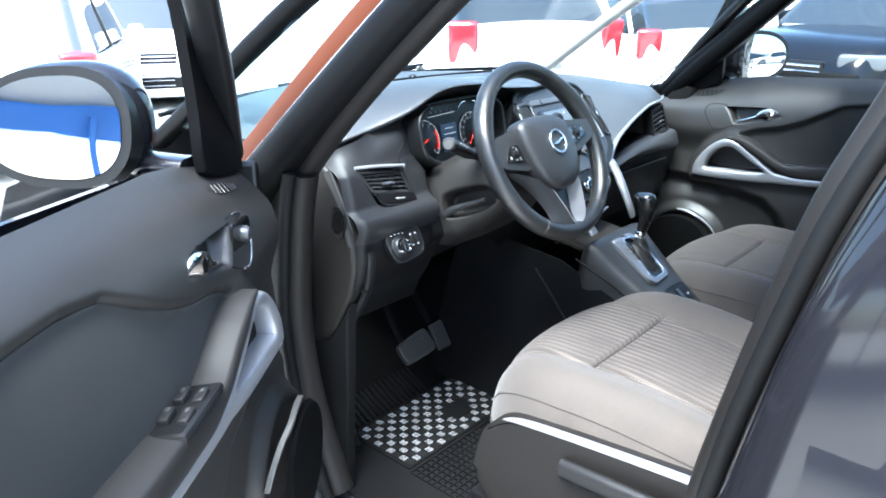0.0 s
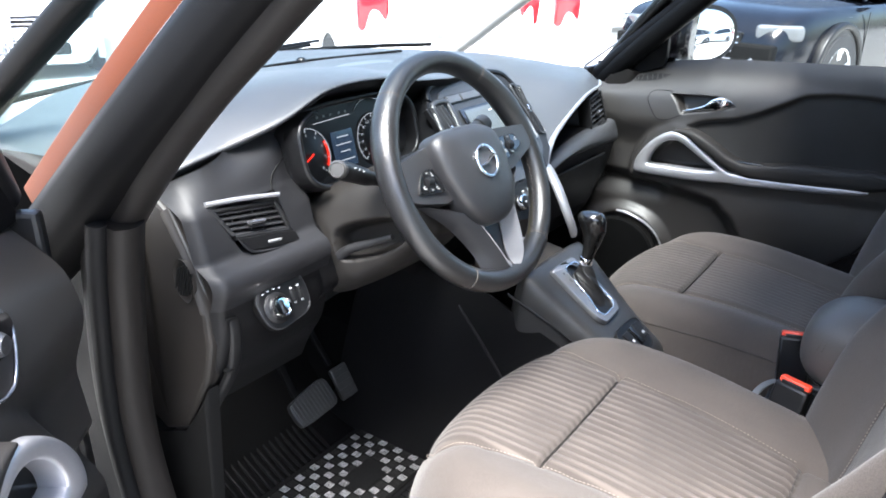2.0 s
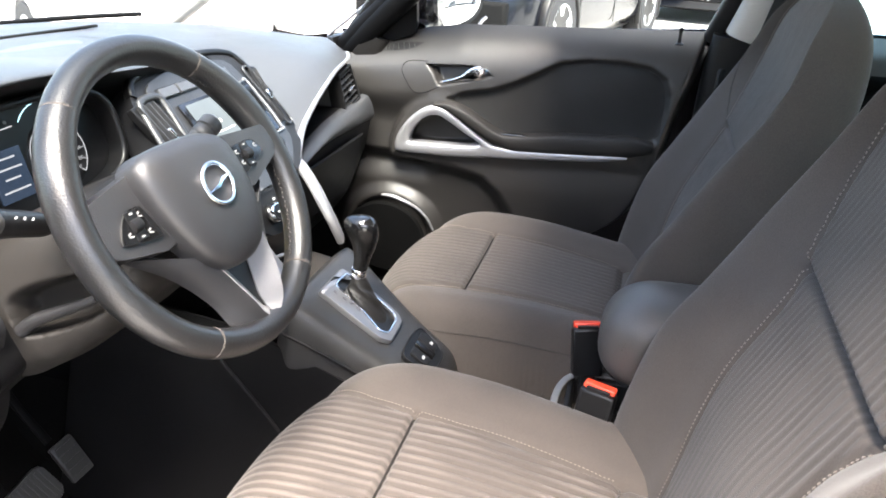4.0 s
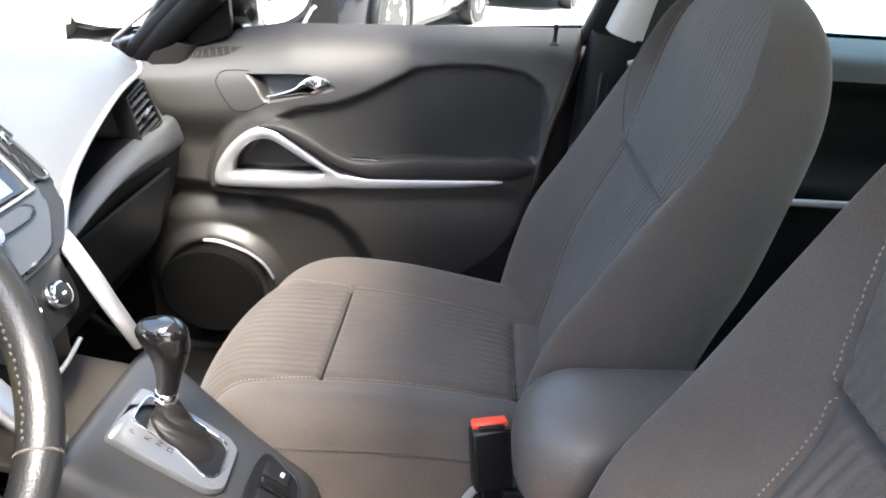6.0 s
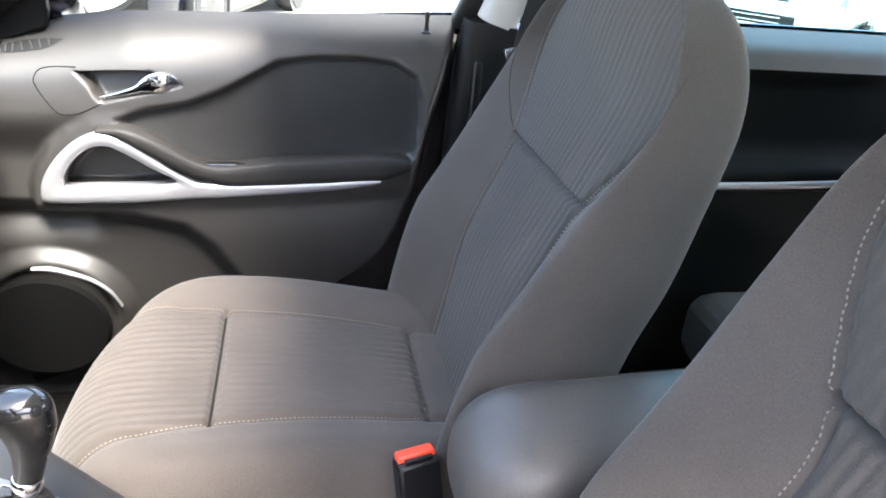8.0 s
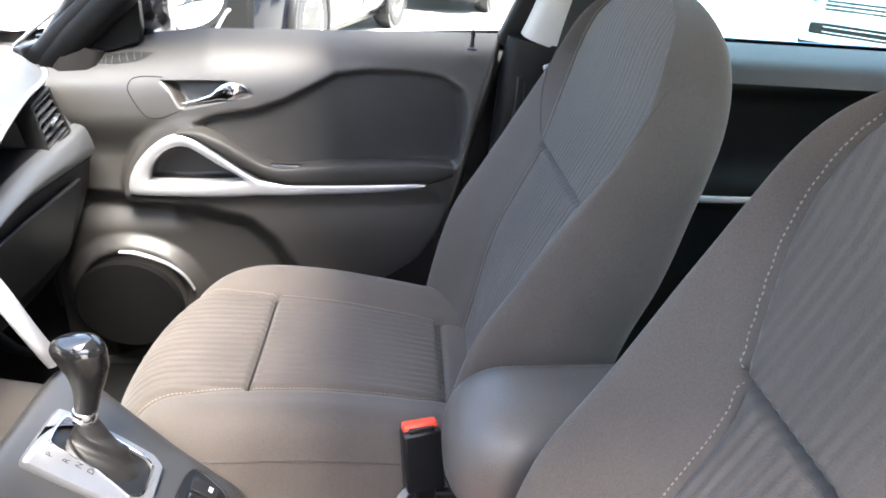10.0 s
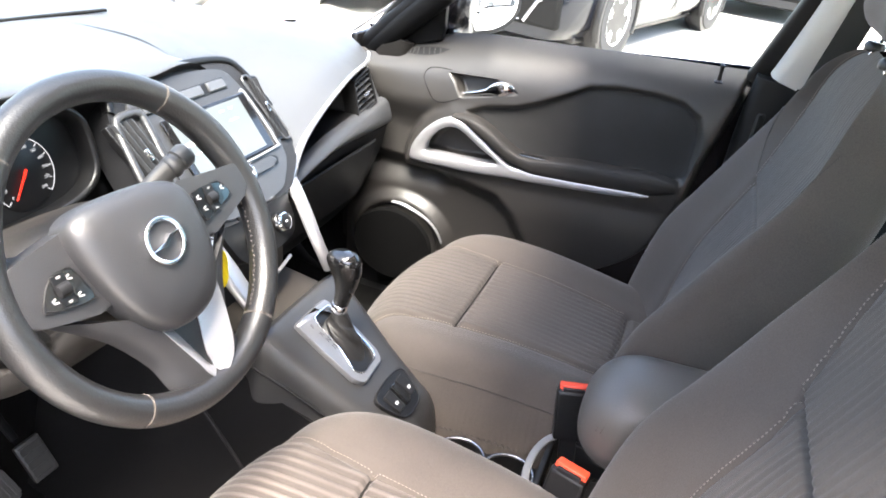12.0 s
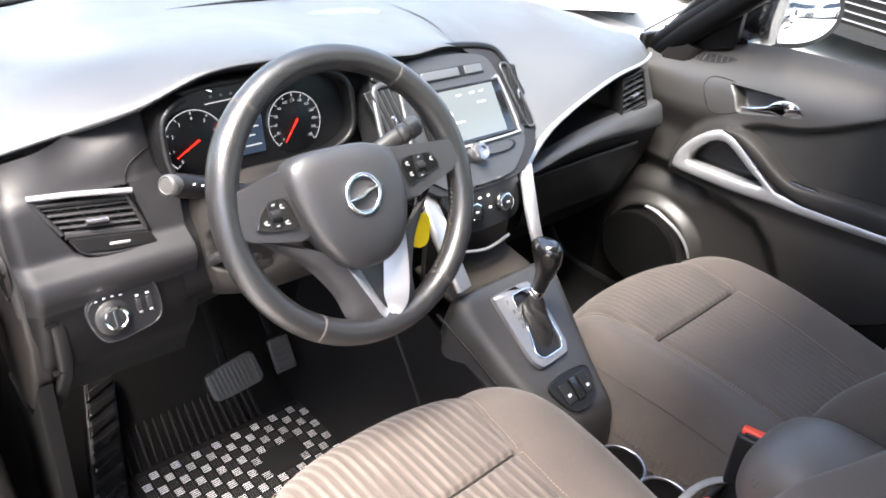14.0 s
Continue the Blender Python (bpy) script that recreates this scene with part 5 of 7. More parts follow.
def cluster():
    """The instruments behind the wheel."""
    c = thing("instrument_cluster", "instrument cluster with two round dials and lit red needles", "instrument cluster")
    tilt = -14
    m = pose(-0.338, 0.262, 1.060, 90 + tilt, 0, 0)

    def put(nm, bm, mat, note="", parent=None):
        bmesh.ops.transform(bm, matrix=m, verts=bm.verts)
        return part(nm, bm, mat, parent or c, note)

    face = [(0.150 * math.copysign(abs(math.cos(a)) ** 0.55, math.cos(a)), 0.060 * math.copysign(abs(math.sin(a)) ** 0.6, math.sin(a))) for a in np.linspace(0, 2 * math.pi, 48, endpoint=False)]
    put("face", prism(face, Matrix.Identity(4), 0.004, 0.001), PLASTIC_BLACK)
    rimc = curve([(x * 1.03, y * 1.08, 0.006) for x, y in face], 96, True)
    put("bezel", sweep(rimc, bar(0.010, 0.05, 0.004), True, up=(0, 0, 1)), PLASTIC_BLACK, "black hooded bezel")
    cheek = np.array([(x * 1.03, y * 1.08, 0.034) for x, y in face if x < -0.105])
    put("cheek", sweep(cheek, bar(0.009, 0.058, 0.004), up=(0, 0, 1)), PLASTIC_BLACK, "deep black cheek beside the rev counter")
    for cx, r, name, marks in ((-0.093, 0.046, "rev_counter", 9), (0.062, 0.046, "speedometer", 13)):
        dial = put(name, lathe([(0, 0.0065), (r * 0.93, 0.0065), (r, 0.004)], Matrix.Translation((cx, -0.010, 0)), 48), PLASTIC_BLACK, "round black dial")
        ring = [(cx + r * 0.94 * math.cos(a), -0.010 + r * 0.94 * math.sin(a), 0.0075) for a in np.linspace(radians(-45), radians(225), 60)]
        put("dial_ring", sweep(np.array(ring), circle(0.0006, 6), up=(0, 0, 1)), DIAL_LIT, "", dial)
        for k in range(marks):
            a = radians(225 - 270 * k / (marks - 1))
            put("dial_mark", box((0.0040, 0.0008, 0.0012), (cx + r * 0.86 * math.cos(a), -0.010 + r * 0.86 * math.sin(a), 0.0075), 0, (0, 0, math.degrees(a))), DIAL_LIT, "", dial)
            txt = bpy.data.curves.new("digits", "FONT")
            txt.body = str(20 * k) if name == "speedometer" else str(k)
            txt.size, txt.align_x, txt.align_y = 0.0056 if name == "speedometer" else 0.0066, "CENTER", "CENTER"
            ob = new("dial_digits", txt)
            ob.matrix_world = m @ Matrix.Translation((cx + r * 0.70 * math.cos(a), -0.010 + r * 0.70 * math.sin(a), 0.0078))
            txt.materials.append(DIAL_LIT)
            ob.parent = dial
        a = radians(232 if name == "speedometer" else 208)
        tip = (cx + r * 0.74 * math.cos(a), -0.010 + r * 0.74 * math.sin(a), 0.011)
        tail = (cx - r * 0.12 * math.cos(a), -0.010 - r * 0.12 * math.sin(a), 0.011)
        put("needle", sweep(np.array([tail, tip]), bar(0.0030, 0.002, 0.0008), up=(0, 0, 1), scale=[1.2, 0.6]), NEEDLE, "lit red needle", dial)
        if name == "rev_counter":
            red = [(cx + r * 0.86 * math.cos(t), -0.010 + r * 0.86 * math.sin(t), 0.0072) for t in np.linspace(radians(-32), radians(28), 16)]
            put("red_zone", sweep(np.array(red), bar(0.0045, 0.001, 0.0003), up=(0, 0, 1)), NEEDLE, "red zone of the rev counter", dial)
    info = put("info_display", box((0.050, 0.060, 0.003), (-0.016, -0.012, 0.007), 0.001), DISPLAY, "small lit information display")
    for w, y in ((0.026, 0.008), (0.036, -0.004), (0.022, -0.016), (0.038, -0.030)):
        put("display_line", box((w, 0.0020, 0.0008), (-0.016, y, 0.0089), 0), DIAL_LIT, "", info)
    for x in (-0.06, -0.045, -0.03, -0.01, 0.005):
        put("warning_sign", box((0.004, 0.0035, 0.001), (x, 0.046, 0.006), 0.0004), PLASTIC_GREYISH)
    put("top_gauge", sweep(np.array([(-0.07, 0.037, 0.006), (0.012, 0.040, 0.006)]), circle(0.0008, 5)), DIAL_LIT)
    # chrome arcs at the upper edge
    for cx in (-0.085, 0.055):
        arc = [(cx + 0.05 * math.cos(t), 0.012 + 0.048 * math.sin(t), 0.012) for t in np.linspace(radians(60), radians(140), 14)]
        put("chrome_arc", sweep(np.array(arc), circle(0.0012, 6), up=(0, 0, 1)), CHROME)
    return c


cluster()


def centre_stack():
    """The middle of the dashboard: buttons, screen, radio knob and heater panel, leaning back."""
    c = thing("centre_stack", "centre stack with lit screen, chrome knobs and heater controls", "centre console")
    m = basis((0.0, 0.172, 1.02), (1, 0, 0), (0, 0.62, 0.80))

    def put(nm, bm, mat, note="", parent=None, mm=m):
        bmesh.ops.transform(bm, matrix=mm, verts=bm.verts)
        return part(nm, bm, mat, parent or c, note)

    outline = [(-0.155, 0.10), (-0.12, 0.125), (0.0, 0.135), (0.105, 0.125), (0.135, 0.10), (0.158, 0.02), (0.160, -0.045), (0.12, -0.085), (0.07, -0.105), (-0.07, -0.105), (-0.12, -0.085), (-0.165, -0.045), (-0.17, 0.03)]
    sm = curve([(x, y, 0) for x, y in outline], 80, True)[:, :2]
    put("bezel", prism(sm, Matrix.Translation((0, 0, -0.05)), 0.05, 0.008, 3), FACE_SKIN, "dark grey bezel round the screen")
    put("hood_rim", sweep(curve([(-0.150, 0.100, -0.004), (-0.12, 0.127, -0.004), (0.0, 0.137, -0.004), (0.105, 0.127, -0.004), (0.138, 0.100, -0.004), (0.160, 0.03, -0.006)], 50), bar(0.012, 0.016, 0.004), up=(0, 0, 1)), PLASTIC_BLACK, "black rim over the screen")
    inner = curve([(x * 0.80 - 0.004, y * 0.92 - 0.002, 0) for x, y in outline], 80, True)[:, :2]
    put("fascia", prism(inner, Matrix.Translation((0, 0, -0.002)), 0.006, 0.003), FASCIA, "grey plastic fascia")
    scr = put("screen", box((0.192, 0.098, 0.004), (0.006, 0.018, 0.007), 0.002), GLOSS_BLACK)
    put("lit_area", box((0.160, 0.086, 0.001), (0.002, 0.018, 0.0098), 0), SCREEN, "pale lit picture on the screen", scr)
    for x, y, w, h in ((-0.052, 0.022, 0.052, 0.006), (-0.035, 0.006, 0.060, 0.002), (0.0, 0.050, 0.010, 0.0025), (0.03, 0.050, 0.010, 0.0025), (0.052, 0.050, 0.008, 0.0025), (0.045, 0.032, 0.02, 0.002)):
        put("screen_line", box((w, h, 0.0006), (x, y, 0.0107), 0), WHITE_INK, "", scr)
    loop = [(-0.100, -0.034), (0.092, -0.034), (0.112, -0.022), (0.106, 0.06), (0.098, 0.070)]
    put("screen_edge", sweep(curve([(x, y, 0.007) for x, y in loop], 40), circle(0.0022, 8), up=(0, 0, 1)), SILVER, "thin silver edge of the screen")
    for x, w in ((-0.085, 0.040), (-0.020, 0.082), (0.055, 0.040)):
        put("button", box((w, 0.015, 0.007), (x, 0.090, 0.0055), 0.002), PLASTIC_SOFT, "wide button over the screen")
    put("button_bed", box((0.188, 0.020, 0.004), (-0.014, 0.090, 0.0035), 0.002), PLASTIC_BLACK)
    pill = soft([(-0.095, 0.011), (0.085, 0.011), (0.098, 0.0), (0.085, -0.011), (-0.095, -0.011), (-0.108, 0.0)], (0.2, 0.25))
    put("button_strip", prism(pill[::-1], Matrix.Translation((0.0, -0.050, 0.002)), 0.005, 0.002), PLASTIC_BLACK)
    for sx in (-1, 1):
        key = soft([(sx * 0.020, 0.0085), (sx * 0.082, 0.0085), (sx * 0.092, 0.0), (sx * 0.082, -0.0085), (sx * 0.020, -0.0085)], (0.12, 0.25))
        put("button", prism(key if sx < 0 else key[::-1], Matrix.Translation((-0.005, -0.050, 0.005)), 0.005, 0.002), FASCIA, "grey button beside the knob")
    put("knob", lathe([(0.0165, 0), (0.0165, 0.010), (0.014, 0.016), (0.009, 0.017), (0.009, 0.014), (0.0, 0.014)], Matrix.Translation((0.0, -0.050, 0.006)), 28), BRUSHED, "chrome ringed radio knob")
    # upright side outlets
    for sx in (-1, 1):
        x = -0.146 if sx < 0 else 0.140
        k_ = 1.0 if sx < 0 else 0.42
        vent = put("side_outlet", box((0.050 * k_, 0.116, 0.012 * k_), (x, 0.030, 0.004 * k_), 0.002, (0, 0, -sx * 9)), PLASTIC_BLACK, "narrow upright air outlet")
        for k in range(4):
            put("slat", box((0.0018, 0.104, 0.008 * k_), (x + sx * 0.0105 * k_ * (k - 1.5), 0.030, 0.012 * k_), 0.0005, (0, 12, -sx * 9)), FASCIA if k_ == 1 else PLASTIC_BLACK, "", vent)
        put("tab", box((0.006, 0.018, 0.008), (x, 0.030, 0.014 * k_), 0.002, (0, 0, -sx * 9)), CHROME, "", vent)
        rim = soft([(x - 0.026 * k_ + sx * 0.009, -0.030), (x + 0.026 * k_ + sx * 0.009, -0.030), (x + 0.026 * k_ - sx * 0.010, 0.090), (x - 0.026 * k_ - sx * 0.010, 0.090)], (0.12, 0.25))
        put("outlet_rim", sweep(np.array([(a, b, 0.010 * k_) for a, b in rim]), circle(0.0058 * k_, 10, 0.0045 * k_), True, up=(0, 0, 1)), FASCIA, "", vent)
    # heater panel
    h = basis((-0.004, 0.098, 0.911), (1, 0, 0), (0, 0.42, 0.90))
    pan = put("heater_panel", prism(curve([(x, y, 0) for x, y in ((-0.078, 0.046), (0.070, 0.046), (0.080, 0.010), (0.072, -0.026), (0.045, -0.040), (-0.045, -0.040), (-0.078, -0.015))], 60, True)[:, :2], Matrix.Translation((0, 0, -0.03)), 0.03, 0.004), PLASTIC_BLACK, "black heater panel", None, h)
    for sx in (-1, 1):
        put("knob", lathe([(0.0155, 0), (0.0155, 0.010), (0.0140, 0.015), (0.0115, 0.0160), (0.0, 0.0160)], Matrix.Translation((sx * 0.036, -0.008, 0)), 30), PLASTIC_BLACK, "black heater knob with a chrome ring", pan, h)
        put("knob_ring", lathe([(0.0118, 0.0158), (0.0142, 0.0152), (0.0158, 0.0110), (0.0162, 0.006), (0.0150, 0.006)], Matrix.Translation((sx * 0.036, -0.008, 0)), 30), CHROME, "", pan, h)
        put("sign", box((0.006, 0.003, 0.0006), (sx * 0.036, -0.008, 0.0162), 0), WHITE_INK, "", pan, h)
    for k in range(3):
        put("button", box((0.030, 0.012, 0.006), (-0.036 + 0.036 * k, 0.034, 0.001), 0.002), PLASTIC, "", pan, h)
        put("sign", box((0.008, 0.003, 0.0008), (-0.036 + 0.036 * k, 0.034, 0.0044), 0), DIAL_LIT, "", pan, h)
    for k in range(4):
        put("sign", box((0.006, 0.004, 0.0008), (-0.012 + 0.02 * (k % 2), 0.010 - 0.02 * (k // 2), 0.0004), 0), WHITE_INK, "", pan, h)
    # silver struts down to the console
    for sx, path, wd in ((1, ((0.134, 0.139, 0.936), (0.102, 0.106, 0.930), (0.084, 0.080, 0.912), (0.074, 0.056, 0.880), (0.076, 0.040, 0.846), (0.088, 0.034, 0.815)), 0.027), (-1, ((-0.108, 0.140, 0.945), (-0.112, 0.105, 0.910), (-0.113, 0.065, 0.865), (-0.108, 0.025, 0.815)), 0.036)):
        put("strut", sweep(curve(path, 24), bar(0.014, wd, 0.005), up=(1, 0.3, 0), scale=np.interp(np.linspace(0, 1, 24), [0, 0.5, 1], [0.8, 1.1, 0.9])), SILVER, "satin silver strut", None, Matrix.Identity(4))
    # open tray below, between the struts
    put("tray", box((0.20, 0.12, 0.012), (0, 0.095, 0.772), 0.004, (8, 0, 0)), TRAY_BROWN, "open tray under the heater panel", None, Matrix.Identity(4))
    put("tray_back", box((0.20, 0.012, 0.13), (0, 0.135, 0.83), 0.002), PLASTIC_BLACK, "", None, Matrix.Identity(4))
    put("tray_edge", sweep(curve([(-0.05, 0.09, 0.832), (0.0, 0.083, 0.826), (0.06, 0.09, 0.832)], 14), circle(0.003, 8)), SILVER, "thin silver edge in the tray", None, Matrix.Identity(4))
    return c


centre_stack()


# ---- steering wheel ----
W_AT = (-0.343, 0.016, 1.056)
WHEEL = basis(W_AT, (1, -0.017, 0), (0.0, 0.4695, 0.883))


def steering_wheel():
    w = thing("steering_wheel", "black leather steering wheel with silver lower spoke and round badge", "steering wheel")

    def put(nm, bm, mat, note="", parent=None, sharp=40):
        bmesh.ops.transform(bm, matrix=WHEEL, verts=bm.verts)
        return part(nm, bm, mat, parent or w, note, sharp)

    R, mid = 0.1685, np.array([0.005, -0.004, 0.0])
    a = np.linspace(0, 2 * math.pi, 140, endpoint=False)
    ring = np.stack([R * np.cos(a), R * np.sin(a), np.zeros(140)], 1) + mid
    fat = 1 + 0.10 * np.exp(-((np.degrees(a) - 28) / 16) ** 2) + 0.10 * np.exp(-((np.degrees(a) - 152) / 16) ** 2)
    put("rim", sweep(ring, circle(0.0165, 18, 0.0185), True, up=(0, 0, 1), scale=fat), LEATHER, "smooth black leather rim")
    for deg in (54, 132, 236, 305):
        t = radians(deg)
        c0 = np.array([R * math.cos(t), R * math.sin(t), 0]) + mid
        tang = np.array([-math.sin(t), math.cos(t), 0])
        put("rim_seam", sweep(np.array([c0 - tang * 0.0011, c0 + tang * 0.0011]), circle(0.0169, 18, 0.0189), up=(0, 0, 1)), FABRIC, "pale seam across the rim")
    for lo, hi in ((-52, 12), (24, 52)):
        arc = np.linspace(radians(lo), radians(hi), 40)
        thr = np.stack([(R - 0.0162) * np.cos(arc), (R - 0.0162) * np.sin(arc), 0.0016 * np.sin(np.arange(40) * 1.9)], 1) + mid
        put("rim_stitching", stitches(thr, 0.0013, 0.0036, 0.0030), FABRIC_DARK, "stitching inside the rim")
    # airbag cover: a domed pad with a crisp edge, broad above and round below
    pad = [(-0.091, 0.040), (-0.074, 0.057), (-0.030, 0.060), (0.022, 0.056), (0.053, 0.040), (0.061, 0.004), (0.058, -0.031), (0.044, -0.066), (0.018, -0.086), (-0.017, -0.090), (-0.044, -0.081), (-0.068, -0.050), (-0.085, -0.004)]
    po = curve([(x, y, 0) for x, y in pad], 72, True)[:, :2]
    rows = []
    for k, h in ((1.0, 0.0), (1.0, 0.022), (0.985, 0.0285), (0.95, 0.033), (0.88, 0.0370), (0.75, 0.0405), (0.6, 0.0428), (0.35, 0.0450), (0.0, 0.046)):
        rows.append([((x + 0.012) * k - 0.012, (y + 0.012) * k - 0.012, h) for x, y in po])
    put("airbag_cover", sheet(rows, round_v=True), PAD_SKIN, "black moulded airbag cover")
    # round badge as a plain ring with a bar
    bx, by = -0.012, -0.001
    ring2 = [(bx + 0.0225 * math.cos(t), by + 0.0225 * math.sin(t), 0.0475) for t in np.linspace(0, 2 * math.pi, 48, endpoint=False)]
    badge = put("badge", sweep(np.array(ring2), bar(0.0048, 0.0036, 0.0014), True, up=(0, 0, 1)), CHROME, "chrome ring badge")
    put("badge_bar", prism([(-0.029, -0.0052), (-0.004, -0.0052), (0.004, 0.0012), (0.029, 0.0052), (0.004, 0.0052), (-0.004, -0.0012)], Matrix.Translation((bx, by, 0.0462)), 0.0052, 0.0008), CHROME, "", badge)
    # side spokes with their switch panels
    spokes = (
        [(-0.060, 0.050), (-0.105, 0.043), (-0.139, 0.037), (-0.158, 0.034), (-0.160, -0.018), (-0.134, -0.026), (-0.068, -0.042), (-0.05, 0.0)],
        [(0.045, 0.046), (0.10, 0.040), (0.148, 0.036), (0.166, 0.034), (0.166, 0.000), (0.130, -0.012), (0.067, -0.032), (0.04, 0.0)],
    )
    panels = ([(-0.141, -0.012), (-0.128, 0.006), (-0.116, 0.016), (-0.096, 0.016), (-0.085, -0.023)], [(0.069, 0.027), (0.119, 0.026), (0.131, 0.006), (0.100, -0.002), (0.076, -0.010)])
    signs = (((-0.126, -0.006), (-0.101, -0.011), (-0.104, 0.008)), ((0.079, 0.018), (0.082, 0.004), (0.118, 0.017)))
    for sx, outline, keys, marks in zip((-1, 1), spokes, panels, signs):
        sp, kp = soft(outline, (0.16, 0.25)), soft(keys, (0.10, 0.25))
        spk = put("spoke", prism(sp[::-1] if sx > 0 else sp, Matrix.Translation((0, 0, -0.014)), 0.029, 0.004, 3), PAD_SKIN, "dark side spoke")
        put("switch_panel", prism(kp[::-1] if sx > 0 else kp, Matrix.Translation((0, 0, 0.012)), 0.006, 0.002), GLOSS_BLACK, "glossy black switch panel", spk)
        put("panel_edge", sweep(np.array([(x, y, 0.0172) for x, y in kp]), circle(0.0009, 6), True, up=(0, 0, 1)), PLASTIC, "", spk)
        cx, cy = -0.113 if sx < 0 else 0.098, 0.0 if sx < 0 else 0.011
        put("roller_bed", box((0.015, 0.030, 0.003), (cx, cy, 0.0178), 0.001), PLASTIC_BLACK, "", spk)
        put("thumb_roller", lathe([(0.004, -0.007), (0.007, -0.006), (0.0075, 0.0), (0.007, 0.006), (0.004, 0.007)], Matrix.Translation((cx, cy, 0.0165)) @ Matrix.Rotation(radians(90), 4, "Y"), 18), PLASTIC, "", spk)
        for k in (-1, 1):
            put("switch_sign", box((0.004, 0.002, 0.0006), (cx, cy + 0.012 * k, 0.0195), 0), SIGN_GREY, "", spk)
        for x, y in marks:
            put("switch_sign", box((0.0045, 0.0018, 0.0006), (x, y + 0.0014, 0.0183), 0, (0, 0, 20)), SIGN_GREY, "", spk)
            put("switch_sign", box((0.0055, 0.0018, 0.0006), (x + 0.001, y - 0.0016, 0.0183), 0, (0, 0, -15)), SIGN_GREY, "", spk)
    # lower spoke: two ridged legs that meet below, bright on their inner slopes
    ridge = [[(-0.047, -0.066, 0.016), (-0.031, -0.104, 0.017), (-0.017, -0.134, 0.016), (-0.006, -0.156, 0.012), (0.010, -0.168, 0.010)], [(0.053, -0.062, 0.016), (0.046, -0.100, 0.017), (0.038, -0.134, 0.016), (0.030, -0.154, 0.012), (0.010, -0.168, 0.010)]]
    inner = [[(-0.026, -0.070, 0.003), (-0.012, -0.104, 0.003), (-0.001, -0.132, 0.003), (0.006, -0.148, 0.003), (0.010, -0.152, 0.003)], [(0.026, -0.070, 0.003), (0.017, -0.104, 0.003), (0.009, -0.132, 0.003), (0.0095, -0.148, 0.003), (0.010, -0.152, 0.003)]]
    outer = [[(-0.134, -0.024, -0.006), (-0.086, -0.066, -0.008), (-0.056, -0.112, -0.008), (-0.046, -0.148, -0.006), (-0.028, -0.172, -0.004)], [(0.130, -0.014, -0.006), (0.092, -0.060, -0.012), (0.068, -0.110, -0.012), (0.062, -0.148, -0.008), (0.044, -0.172, -0.004)]]
    for k in (0, 1):
        rc, ic, oc = curve(ridge[k], 26), curve(inner[k], 26), curve(outer[k], 26)
        leg = put("lower_spoke", thick(sheet([oc, oc * 0.75 + rc * 0.25 + [0, 0, 0.006], oc * 0.35 + rc * 0.65 + [0, 0, 0.004], rc]), 0.006), PAD_SKIN, "dark outer slope of the lower spoke")
        put("spoke_trim", thick(sheet([rc + [0, 0, 0.0006], rc * 0.9 + ic * 0.1 + [0, 0, 0.0012], ic]), 0.003), SILVER, "satin silver inner slope", leg)
    put("spoke_plate", prism([(-0.032, -0.06), (-0.014, -0.104), (0.010, -0.154), (0.019, -0.104), (0.030, -0.06)], Matrix.Translation((0, 0, -0.004)), 0.007), LEATHER, "dark plate inside the lower spoke")
    # column shroud behind
    q = np.arange(50) / 50
    q = math.pi / 2 * q**2 / (q**2 + (1 - q) ** 2)
    turns = np.concatenate([q + math.pi / 2 * k for k in range(4)])
    sh = []
    for z, x0, x1, y0, y1 in ((-0.26, -0.128, 0.122, -0.118, 0.056), (-0.20, -0.122, 0.118, -0.115, 0.058), (-0.14, -0.104, 0.102, -0.104, 0.058), (-0.085, -0.084, 0.084, -0.084, 0.054), (-0.056, -0.068, 0.068, -0.068, 0.048), (-0.050, -0.055, 0.055, -0.055, 0.042)):
        sh.append([((x0 + x1) / 2 + (x1 - x0) / 2 * math.copysign(abs(math.cos(t)) ** 0.5, math.cos(t)), (y0 + y1) / 2 + (y1 - y0) / 2 * math.copysign(abs(math.sin(t)) ** 0.5, math.sin(t)), z) for t in turns])
    flank = basis((-0.1135, -0.036, -0.165), (0.30, 0.0, 0.95), (0.10, 1.0, 0.0))
    nook = soft([(-0.030, 0.020), (0.0, 0.023), (0.052, 0.014), (0.074, 0.004), (0.081, -0.017), (0.071, -0.031), (0.026, -0.036), (-0.041, -0.023)], (0.2, 0.25))
    rings = np.array(sh)
    cuts = np.append(np.linspace(-0.26, -0.09, 48), rings[3:, 0, 2])
    fine = np.stack([np.stack([np.interp(cuts, rings[:, 0, 2], rings[:, j, a]) for a in range(3)], 1) for j in range(rings.shape[1])], 1)
    into, back = flank.to_3x3() @ Vector((0, 0, -1)), flank.inverted()
    for ring in fine:
        for q in ring:
            u, v, n = back @ Vector(q)
            if n > -0.03:
                q += np.array(into) * 0.042 * float(step(inside(nook, np.array([[u]]), np.array([[v]]))[0, 0], -0.004, 0.008))
    shroud = put("column_shroud", sheet(fine, round_v=True, cap=True), SHROUD, "brown-grey plastic column shroud with a dark hollow", sharp=60)
    put("column_lever", sweep(curve([flank @ Vector(q) for q in ((-0.038, -0.016, -0.010), (-0.015, -0.012, -0.008), (0.030, -0.016, -0.006), (0.062, -0.018, -0.004))], 20), bar(0.017, 0.014, 0.006), up=(0, 1, 0), scale=np.interp(np.linspace(0, 1, 20), [0, 0.3, 1], [1.1, 1.1, 0.55])), FACE_SKIN, "grey adjusting lever", shroud)
